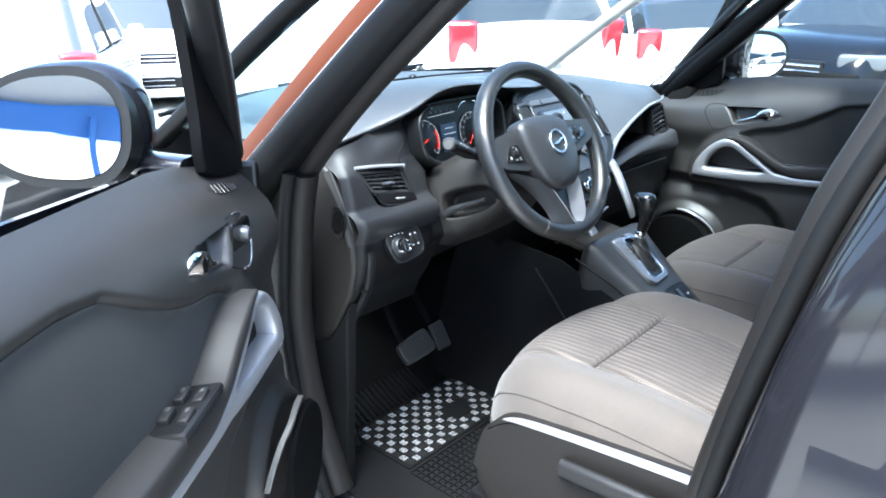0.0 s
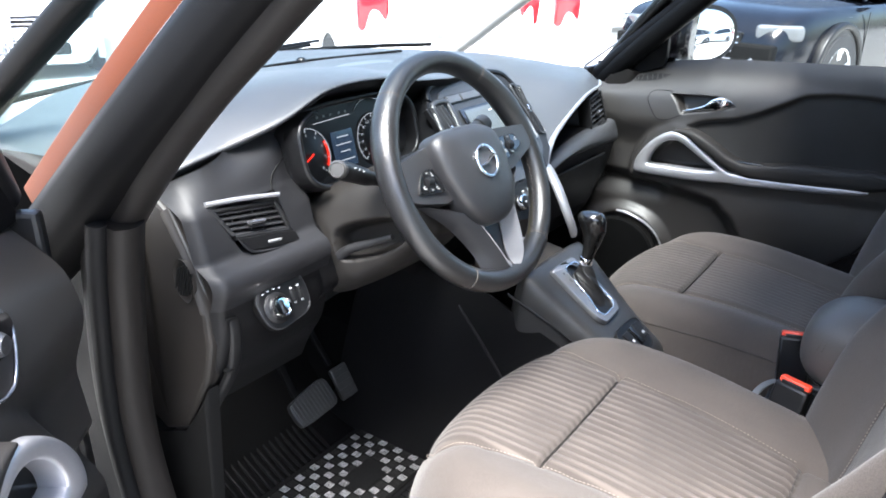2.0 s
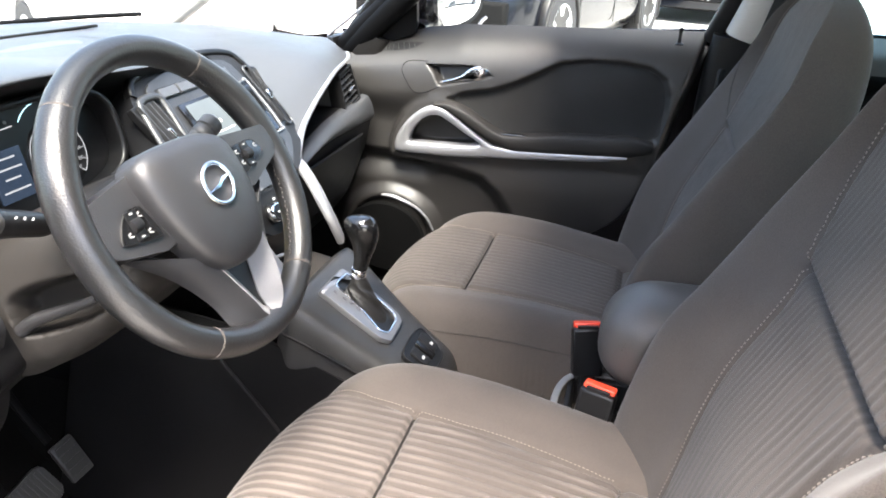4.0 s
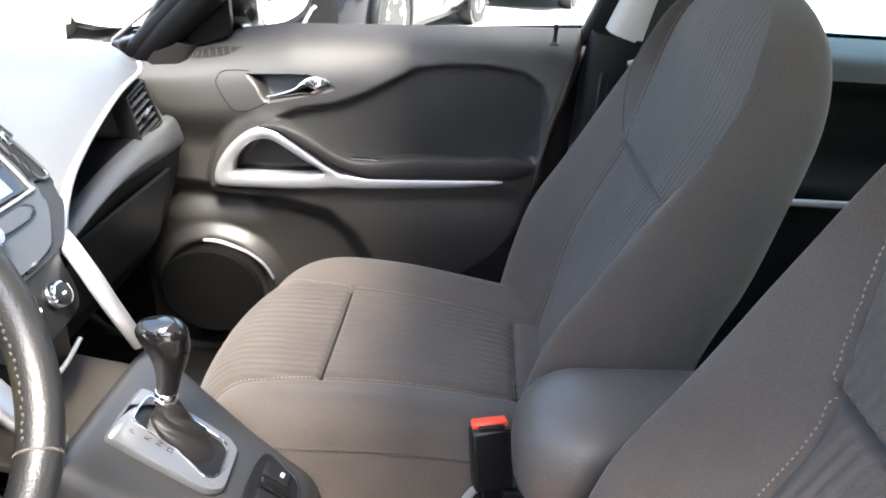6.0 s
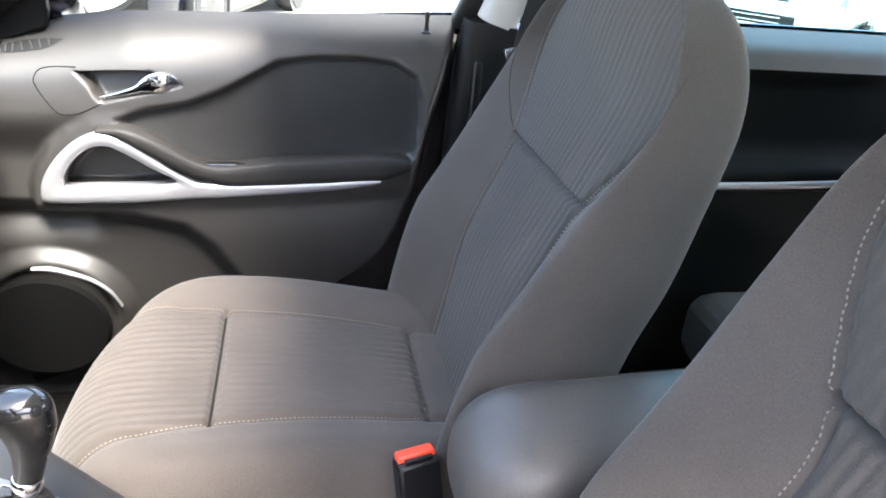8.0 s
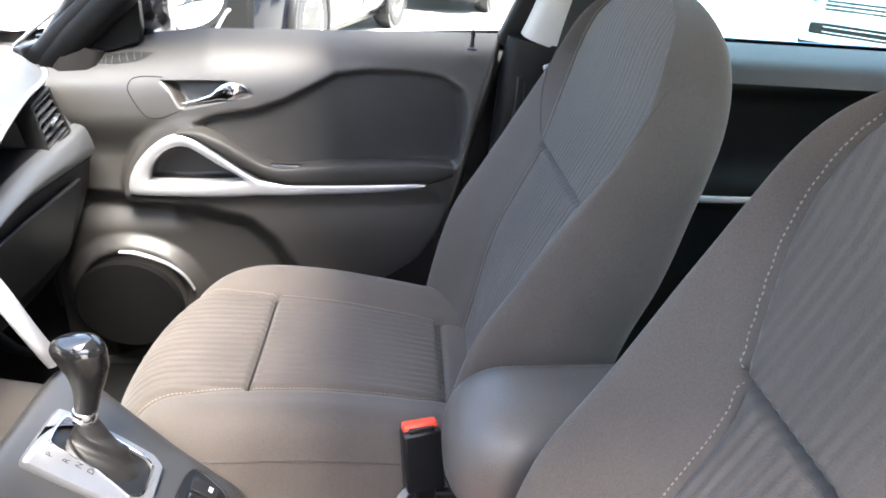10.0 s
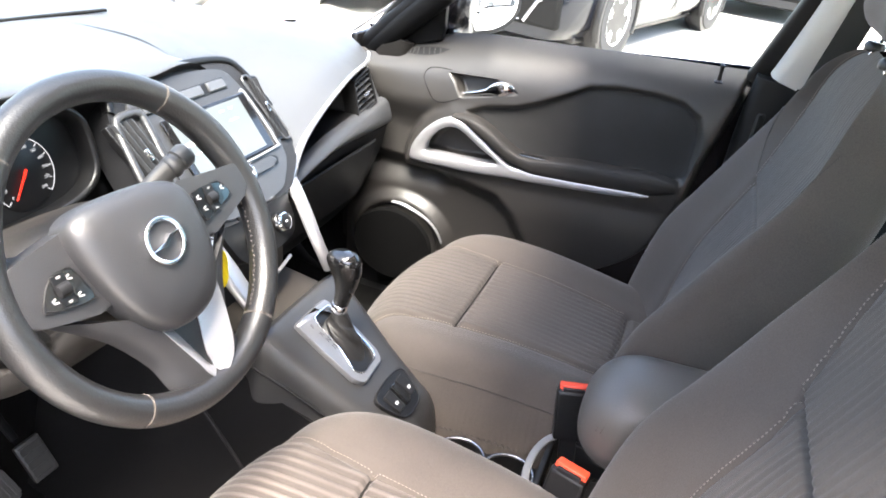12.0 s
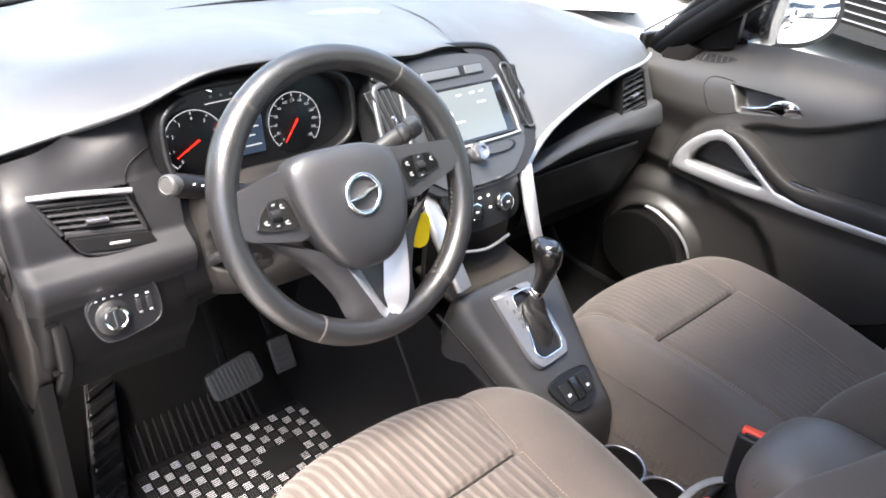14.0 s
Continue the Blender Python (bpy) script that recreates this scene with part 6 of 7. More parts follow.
    put("tab", prism([(-0.010, -0.004), (0.009, -0.003), (0.008, 0.006)], flank @ Matrix.Translation((-0.070, -0.046, -0.004)), 0.003), PLASTIC_GREYISH, "small pale tab under the shroud", shroud)
    put("hub", lathe([(0.05, -0.034), (0.055, 0.0), (0.06, 0.002), (0.0, 0.002)], Matrix.Identity(4), 28), PLASTIC_BLACK)
    # stalks
    stalk = curve([(-0.06, 0.02, -0.085), (-0.11, 0.035, -0.082), (-0.155, 0.049, -0.068), (-0.186, 0.0575, -0.056)], 20)
    st = put("indicator_stalk", sweep(stalk, circle(0.0125, 14, 0.010), up=(0, 0, 1), scale=np.interp(np.linspace(0, 1, 20), [0, 0.35, 0.45, 0.9, 1], [0.8, 0.8, 1.05, 1.15, 1.05])), PLASTIC_BLACK, "black indicator stalk with a round grey end")
    for k in range(3):
        put("switch_sign", box((0.004, 0.0016, 0.0006), (-0.168 + 0.011 * k, 0.0535 - 0.0035 * k, -0.0475 - 0.0045 * k), 0, (0, 20, 20)), WHITE_INK, "", st)
    d = Vector((-0.85, 0.1, 0.5)).normalized()
    put("stalk_end", lathe([(0.0115, -0.012), (0.0128, 0.0), (0.0122, 0.005), (0.0098, 0.0070), (0.0088, 0.0058), (0.0, 0.0062)], Matrix.Translation((-0.1925, 0.0585, -0.053)) @ d.to_track_quat("Z", "Y").to_matrix().to_4x4(), 26), STALK_GREY, "pale grey push button end", st)
    stalk = curve([(0.05, 0.018, -0.085), (0.09, 0.036, -0.078), (0.125, 0.050, -0.068), (0.148, 0.058, -0.060)], 20)
    put("wiper_stalk", sweep(stalk, circle(0.0125, 14, 0.010), up=(0, 0, 1), scale=np.interp(np.linspace(0, 1, 20), [0, 0.5, 1], [0.7, 0.95, 1.1])), STALK_GREY, "grey wiper stalk")
    put("stalk_tip", lathe([(0.012, 0), (0.0145, 0.003), (0.0145, 0.010), (0.0125, 0.012), (0.0125, 0.015), (0.0150, 0.017), (0.0150, 0.030), (0.012, 0.034), (0.0, 0.035)], Matrix.Translation((0.135, 0.053, -0.064)) @ Vector((0.85, 0.34, 0.30)).to_track_quat("Z", "Y").to_matrix().to_4x4(), 20), STALK_GREY, "grey ringed end of the wiper stalk")
    return w


steering_wheel()


def key_and_tag():
    k = thing("ignition_key", "car key in the lock with yellow plastic tag", "key")
    part("key_blade", box((0.010, 0.045, 0.022), (-0.222, 0.050, 1.006), 0.003), CHROME, k)
    ring = [(-0.220 + 0.010 * math.cos(t), 0.026, 0.994 + 0.010 * math.sin(t)) for t in np.linspace(0, 2 * math.pi, 24, endpoint=False)]
    part("ring", sweep(np.array(ring), circle(0.0012, 6), True, up=(0, 1, 0)), CHROME, k)
    tag = curve([(x, y, 0) for x, y in ((-0.011, 0.020), (0.011, 0.020), (0.013, -0.018), (0.006, -0.028), (-0.006, -0.028), (-0.013, -0.018))], 30, True)[:, :2]
    part("tag", prism(tag, basis((-0.218, 0.022, 0.964), (1, -0.35, 0), (0, 0.05, 1)), 0.003, 0.001), YELLOW, k, "yellow plastic tag")
    part("tag_hole", lathe([(0.003, 0.0), (0.003, 0.0006), (0.0, 0.0006)], basis((-0.218, 0.0208, 0.942), (1, -0.35, 0), (0, 0.05, 1)) @ Matrix.Translation((0, 0, 0.002)), 14), PLASTIC_BLACK, k)


key_and_tag()


def light_switch():
    s = thing("light_switch", "rotary headlamp switch with chrome knob in dark panel", "switch")
    m = basis((-0.582, 0.172, 0.882), (1, 0.0, -0.02), (0.0, 0.45, 0.9)) @ Matrix.Diagonal((0.84, 0.84, 0.9, 1))

    def put(nm, bm, mat, note=""):
        bmesh.ops.transform(bm, matrix=m, verts=bm.verts)
        return part(nm, bm, mat, s, note)

    o = curve([(x, y, 0) for x, y in ((-0.052, 0.004), (-0.040, 0.030), (0.030, 0.034), (0.052, 0.028), (0.050, -0.022), (0.010, -0.036), (-0.035, -0.036))], 50, True)[:, :2]
    put("panel", prism(o[::-1], Matrix.Translation((0, 0, -0.008)), 0.016, 0.004), PLASTIC_BLACK, "black switch panel")
    put("panel_edge", sweep(np.array([(x, y, 0.006) for x, y in o]), circle(0.0024, 8), True, up=(0, 0, 1)), FACE_SKIN)
    put("collar", lathe([(0.026, 0.006), (0.027, 0.010), (0.023, 0.013), (0.0, 0.013)], Matrix.Translation((-0.018, -0.004, 0)), 30), PLASTIC)
    put("knob", lathe([(0.0195, 0.010), (0.0195, 0.020), (0.0175, 0.026), (0.015, 0.0265), (0.014, 0.024), (0.0, 0.024)], Matrix.Translation((-0.018, -0.004, 0)), 30), CHROME, "chrome ringed knob")
    put("knob_face", box((0.005, 0.024, 0.004), (-0.018, -0.004, 0.025), 0.001), PLASTIC_BLACK)
    for k in range(2):
        put("roller", box((0.009, 0.020, 0.006), (0.022 + 0.016 * k, 0.004, 0.009), 0.002), PLASTIC)
        for y in (-0.008, 0.018):
            put("sign", box((0.005, 0.003, 0.001), (0.022 + 0.016 * k, y, 0.0085), 0), WHITE_INK)
    for k in range(4):
        put("sign", box((0.004, 0.0022, 0.001), (-0.036 + 0.012 * k, 0.026 + 0.002 * math.sin(k), 0.0085), 0), WHITE_INK)


light_switch()


def fuse_cover():
    """The end of the dashboard that shows in the open doorway, with a small round grille."""
    c = thing("dashboard_end_cover", "brown-grey plastic cover at the dashboard end with slotted grille", "panel")
    o = [(0.34, 1.03), (0.275, 1.046), (0.258, 1.036), (0.222, 0.965), (0.196, 0.90), (0.194, 0.85), (0.212, 0.79), (0.272, 0.688), (0.33, 0.66), (0.42, 0.70), (0.42, 0.95)]
    m = Matrix(((0, 0, -1, -0.672), (1, 0, 0, 0), (0, 1, 0, 0), (0, 0, 0, 1)))
    part("cover", prism(o, m, 0.022, 0.010, 4), COVER_BROWN, c)
    part("lip", sweep(curve([(-0.668, 0.262, 1.050), (-0.664, 0.220, 0.97), (-0.658, 0.190, 0.895), (-0.656, 0.189, 0.845), (-0.656, 0.208, 0.785), (-0.668, 0.268, 0.685)], 34), bar(0.012, 0.020, 0.005), up=(-1, 0, 0)), PLASTIC, c)
    # pale strip paints the highlight along the cover's upper edge
    part("edge", sweep(curve([(-0.684, 0.262, 1.040), (-0.682, 0.225, 0.968), (-0.680, 0.200, 0.900)], 14), circle(0.0030, 8), up=(-1, 0, 0)), STALK_GREY, c, "rounded edge of the cover with its highlight painted pale")
    for k in range(2):
        part("notch", box((0.016, 0.008, 0.004), (-0.664, 0.182 + 0.016 * k, 0.888 - 0.086 * k), 0.001), MATT_BLACK, c)
    grille = lathe([(0.0, 0.0), (0.022, 0.0), (0.024, 0.002), (0.024, -0.004)], Matrix(((0, 0, -1, -0.6942), (1, 0, 0, 0.230), (0, 1, 0, 0.942), (0, 0, 0, 1))) @ Matrix.Diagonal((0.85, 1.3, 1, 1)), 30)
    part("grille", grille, COVER_BROWN, c)
    for k in range(6):
        part("slot", box((0.003, 0.0024, 0.050 - 0.0045 * abs(k - 2.5) ** 1.4), (-0.6952, 0.2155 + 0.0058 * k, 0.942), 0.0008, (18, 0, 0)), MATT_BLACK, c)
    lower = [(0.215, 0.775), (0.275, 0.675), (0.34, 0.645), (0.42, 0.66), (0.42, 0.31), (0.25, 0.31), (0.24, 0.50)]
    part("lower_cover", prism(lower, m, 0.022, 0.006, 3), MATT_BLACK, c, "dark lower side cover")
    return c


fuse_cover()


# ---- centre console ----
def console():
    c = thing("centre_console", "centre console with gear lever, silver surround and cup holders", "centre console")
    # raised front part, sloping down towards the seats
    rows = []
    for y, z, w in ((0.060, 0.720, 0.112), (0.052, 0.772, 0.114), (0.040, 0.790, 0.116), (0.02, 0.790, 0.116), (-0.05, 0.738, 0.100), (-0.10, 0.700, 0.088), (-0.15, 0.668, 0.076), (-0.185, 0.645, 0.066), (-0.20, 0.60, 0.055), (-0.205, 0.50, 0.05)):
        rows.append(rounded([(-w - 0.035, y + 0.05, 0.36), (-w - 0.028, y + 0.02, 0.52), (-w - 0.006, y, z - 0.035), (-w, y, z - 0.012), (-w + 0.012, y, z), (w - 0.012, y, z), (w, y, z - 0.012), (w + 0.006, y, z - 0.035), (w + 0.028, y + 0.02, 0.52), (w + 0.035, y + 0.05, 0.36)], (0.2, 0.25)))
    g = np.array(rows)
    dense = np.stack([curve(g[:, j], 44) for j in range(g.shape[1])], 1)
    part("body", sheet(dense), CONSOLE, c, "dark grey plastic console body", sharp=50)
    # side joint
    for sx in (-1, 1):
        part("joint", sweep(curve([(sx * 0.128, 0.06, 0.752), (sx * 0.110, -0.05, 0.695), (sx * 0.090, -0.15, 0.622)], 16), bar(0.004, 0.005, 0.001)), PLASTIC_BLACK, c)
        part("side_wall", thick(sheet([[(sx * 0.142, 0.40, 0.78), (sx * 0.130, 0.10, 0.74), (sx * 0.10, -0.20, 0.60)], [(sx * 0.165, 0.45, 0.55), (sx * 0.158, 0.10, 0.50), (sx * 0.14, -0.2, 0.45)], [(sx * 0.19, 0.50, 0.31), (sx * 0.185, 0.10, 0.305), (sx * 0.17, -0.2, 0.305)]]), 0.006), LOWER_DASH, c, sharp=60)
    part("side_seam", sweep(curve([(-0.1605, 0.150, 0.715), (-0.1635, 0.090, 0.650), (-0.1690, 0.030, 0.580), (-0.176, -0.02, 0.500)], 18), bar(0.005, 0.003, 0.001)), FACE_SKIN, c, "grey seam down the tunnel side")
    # gear surround in the slope
    m = basis((-0.008, -0.046, 0.741), (1, 0, 0), (0, 0.800, 0.600))
    out = [(-0.052, 0.074), (-0.02, 0.074), (0.040, 0.074), (0.046, 0.0), (0.046, -0.050), (0.036, -0.066), (-0.028, -0.070), (-0.042, -0.052)]
    hole = [(-0.014, 0.062), (0.033, 0.062), (0.036, 0.0), (0.036, -0.042), (0.028, -0.054), (-0.018, -0.056), (-0.028, -0.042), (-0.016, 0.0)]
    so, si = soft(out, (0.09, 0.25, 0.25)), soft(hole, (0.10, 0.25, 0.25))
    ring = [[(x, y, 0.0) for x, y in so], [(x, y, 0.006) for x, y in so], [(x * 0.97, y * 0.97, 0.009) for x, y in so], [(x, y, 0.009) for x, y in si], [(x, y, 0.004) for x, y in si]]
    bm = sheet(ring, round_v=True)
    bmesh.ops.transform(bm, matrix=m, verts=bm.verts)
    part("gear_surround", bm, SURROUND, c, "satin silver surround of the gear lever")
    part("gate_edge", sweep(np.array([m @ Vector((x, y, 0.0092)) for x, y in si]), circle(0.0013, 6), True, up=(0, -0.6, 0.8)), CHROME, c, "bright inner edge of the surround")
    gate = prism(si[::-1], m @ Matrix.Translation((0, 0, 0.001)), 0.002)
    part("gate", gate, PLASTIC_BLACK, c)
    for ch, x, y in (("P", -0.036, 0.052), ("R", -0.033, 0.034), ("N", -0.030, 0.020), ("D", -0.030, 0.006)):
        t = bpy.data.curves.new("letters", "FONT")
        t.body, t.size, t.align_x, t.align_y = ch, 0.0105, "CENTER", "CENTER"
        ob = new("gear_letter", t)
        ob.matrix_world = m @ Matrix.Translation((x + 0.008, y, 0.0098))
        t.materials.append(PLASTIC_BLACK)
        ob.parent = c
    # parking brake switch at the end
    m2 = basis((0.002, -0.148, 0.672), (1, 0, 0), (0, 0.83, 0.557))
    def put(nm, bm, mat, note=""):
        bmesh.ops.transform(bm, matrix=m2, verts=bm.verts)
        return part(nm, bm, mat, c, note)
    o = curve([(x, y, 0) for x, y in ((-0.044, 0.026), (0.040, 0.026), (0.036, -0.016), (0.018, -0.032), (-0.020, -0.032), (-0.038, -0.016))], 40, True)[:, :2]
    put("switch_base", prism(o[::-1], Matrix.Translation((0, 0, -0.004)), 0.009, 0.002), PLASTIC_BLACK)
    put("switch_edge", sweep(np.array([(x, y, 0.005) for x, y in o]), circle(0.0016, 6), True, up=(0, 0, 1)), PLASTIC)
    put("switch", box((0.022, 0.036, 0.006), (-0.024, 0.000, 0.006), 0.002), PLASTIC, "parking brake switch")
    put("switch", box((0.022, 0.036, 0.006), (0.022, 0.002, 0.006), 0.002), PLASTIC)
    put("switch", box((0.016, 0.040, 0.008), (-0.001, 0.0, 0.006), 0.003), GLOSS_BLACK)
    for x in (-0.024, 0.022):
        put("sign", box((0.007, 0.005, 0.001), (x, -0.004, 0.0095), 0), WHITE_INK)
    # low part between the seats: cup holders and box
    part("rear_tray", box((0.17, 0.40, 0.10), (0, -0.40, 0.505), 0.015), FACE_SKIN, c, "low grey part of the console between the seats")
    for y in (-0.262, -0.345):
        part("cup_well", lathe([(0.044, -0.045), (0.0445, 0.0), (0.0385, 0.0), (0.036, -0.040), (0.0, -0.041)], Matrix.Translation((-0.002, y, 0.594)), 40), PLASTIC_BLACK, c, "deep dark cup holder")
        ring_ = [(-0.002 + 0.0415 * math.cos(t), y + 0.0415 * math.sin(t), 0.596) for t in np.linspace(0, 2 * math.pi, 44, endpoint=False)]
        part("cup_ring", sweep(np.array(ring_), circle(0.0030, 8), True), BRUSHED, c, "grey metal cup holder ring")
    walls = [(-0.082, -0.395), (0.082, -0.395), (0.082, -0.62), (-0.082, -0.62)]
    for (ax, ay), (bx_, by_) in zip(walls, walls[1:] + walls[:1]):
        part("box_wall", sweep(np.array([(ax, ay, 0.60), (bx_, by_, 0.60)]), bar(0.010, 0.055, 0.003)), PLASTIC, c)
    part("box_floor", box((0.156, 0.215, 0.006), (0, -0.508, 0.563), 0.001), TRAY_BROWN, c, "brown floor of the storage box")
    part("box_edge", sweep(curve([(-0.082, -0.60, 0.631), (-0.080, -0.40, 0.631), (0.080, -0.40, 0.631), (0.082, -0.60, 0.631)], 40), bar(0.012, 0.005, 0.002)), PLASTIC_GREYISH, c, "grey edge of the storage box")
    return c


console()


def gear_lever():
    g = thing("gear_lever", "automatic gear lever with glossy black knob and leather gaiter", "gear lever")
    base, top = np.array([0.004, -0.044, 0.742]), np.array([0.004, -0.033, 0.800])
    rows = []
    for t in np.linspace(0, 1, 26):
        c = base + (top - base) * t
        r1, r2 = np.interp(t, [0, 0.3, 0.7, 1], [0.031, 0.024, 0.015, 0.0115]), np.interp(t, [0, 0.3, 0.7, 1], [0.048, 0.032, 0.018, 0.0115])
        fold = 0.13 * math.sin(math.pi * t)
        rows.append([c + np.array([r1 * math.cos(a) * (1 + fold * math.sin(3 * a + 14 * t)), r2 * math.sin(a) * 0.82 * (1 + fold * math.cos(4 * a + 17 * t)), r2 * math.sin(a) * 0.58 * (1 - t) + 0.0022 * math.sin(2 * a + 22 * t) * math.sin(math.pi * t)]) for a in np.linspace(0, 2 * math.pi, 48, endpoint=False)])
    part("gaiter", sheet(rows, round_v=True), GAITER, g, "creased black leather gaiter", sharp=80)
    lean = Matrix.Translation(top - np.array([0, 0, 0.006])) @ pose(0, 0, 0, 8, 0, 0)
    part("collar", lathe([(0.0125, 0.0), (0.0132, 0.001), (0.0132, 0.015), (0.0122, 0.016), (0.0, 0.016)], lean, 28), CHROME, g, "chrome collar")
    # the grip swells forward over its slim neck and closes in a flat dome
    spine = curve([(0.004, -0.036, 0.808), (0.003, -0.041, 0.828), (0.002, -0.045, 0.846), (0.001, -0.046, 0.864), (0.001, -0.043, 0.880), (0.001, -0.040, 0.893), (0.001, -0.038, 0.9035)], 48)
    u = np.linspace(0, 1, 48)
    wide = curve([(0.0120, 0.0122, 0), (0.0128, 0.0140, 0), (0.0150, 0.0180, 0), (0.0182, 0.0230, 0), (0.0200, 0.0262, 0)], 36)
    ball = np.sqrt(np.clip(1 - np.linspace(0.0, 1.0, 13)[1:] ** 2.2, 0, 1))
    long = np.concatenate([wide[:, 1], 0.0262 * np.maximum(ball, 0.03)])
    wide = np.concatenate([wide[:, 0], 0.0200 * np.maximum(ball, 0.03)])
    grip = [[(x + w * math.cos(a), y + q * math.sin(a) + 0.004 * max(0, math.sin(a)) * k, z - 0.10 * q * math.sin(a) * k) for a in np.linspace(0, 2 * math.pi, 40, endpoint=False)] for (x, y, z), w, q, k in zip(spine, wide, long, u)]
    knob = part("knob", sheet(grip, round_v=True, cap=True), GRIP_SKIN, g, "satin black grip of the lever", sharp=80)
    # gloss inlay over the crown and down the back
    inlay = []
    for (x, y, z), w, q, k in list(zip(spine, wide, long, u))[24:]:
        inlay.append([(x + (w + 0.0006) * math.cos(a), y + (q + 0.0006) * math.sin(a) + 0.004 * max(0, math.sin(a)) * k, z + 0.0005 - 0.10 * q * math.sin(a) * k) for a in np.linspace(radians(-150 - 90 * step(k, 0.72, 0.9)), radians(10 + 70 * step(k, 0.72, 0.9)), 30)])
    part("knob_inlay", sheet(inlay), GLOSS_BLACK, g, "glossy black inlay of the grip", sharp=80)


gear_lever()


def armrest():
    a = thing("armrest", "padded black leather centre armrest with stitched edge", "armrest")

    def ring(d, grow=0.0):
        k = max((1 - (1 - min(d / 0.085, 1)) ** 2.3) ** (1 / 2.3), 0.02)
        h, mid, w = 0.074 * k + grow, 0.768 + 0.05 * d, 0.086 * k ** 0.7 + grow
        return [(0.012 + w * math.copysign(abs(math.cos(t)) ** 0.7, math.cos(t)), -0.430 - d, mid + h * math.copysign(abs(math.sin(t)) ** 0.7, math.sin(t))) for t in np.linspace(0, 2 * math.pi, 60, endpoint=False)]

    part("pad", sheet([ring(d) for d in 0.36 * np.linspace(0, 1, 50) ** 1.8], round_v=True, cap=True), ARM_LEATHER, a, sharp=70)
    # two rows of stitching over the front flap, and a joint along the lower edge
    for d, r in ((0.030, 0.0010), (0.037, 0.0010)):
        q = np.array(ring(d, 0.0008))[2:30] + np.array([[0, -0.018 * math.sin(math.pi * i / 27), 0] for i in range(28)])
        part("stitching", stitches(q, r, 0.0030, 0.0022), FABRIC, a, "stitched edge of the front flap")
    side_ = np.array([ring(d, 0.0006)[36] for d in np.linspace(0.004, 0.34, 40)])
    part("seam", sweep(side_, circle(0.0018, 6)), MATT_BLACK, a)
    top_ = np.array([ring(d, 0.0004)[8] for d in np.linspace(0.06, 0.34, 40)])
    part("seam", sweep(top_, circle(0.0010, 6)), FABRIC, a)
    part("support", box((0.06, 0.05, 0.16), (0.012, -0.70, 0.66), 0.012), PLASTIC_BLACK, a)


armrest()


def buckle(x, y, z, lean, red):
    b = thing("seat_belt_buckle", "black seat belt buckle with red release button", "seat belt buckle", "front belt buckles")
    m = pose(x, y, z, 14, lean, 90 + 12 * (1 if x > 0 else -1))
    def put(nm, bm, mat, note=""):
        bmesh.ops.transform(bm, matrix=m, verts=bm.verts)
        return part(nm, bm, mat, b, note)
    put("housing", box((0.052, 0.030, 0.085), (0, 0, -0.047), 0.005), PLASTIC_BLACK)
    put("release_button", box((0.046, 0.019, 0.014), (0, -0.004, -0.004), 0.003), red, "red release button")
    put("slot", box((0.034, 0.006, 0.006), (0, 0.010, -0.003), 0.001), PLASTIC_BLACK)
    put("stalk", box((0.028, 0.012, 0.16), (0, 0, -0.16), 0.004), PLASTIC_BLACK)
    put("stalk_plate", box((0.022, 0.004, 0.05), (0, -0.012, -0.115), 0.001), CHROME)


buckle(0.100, -0.408, 0.722, 4, RED)
buckle(-0.096, -0.445, 0.735, -4, RED)


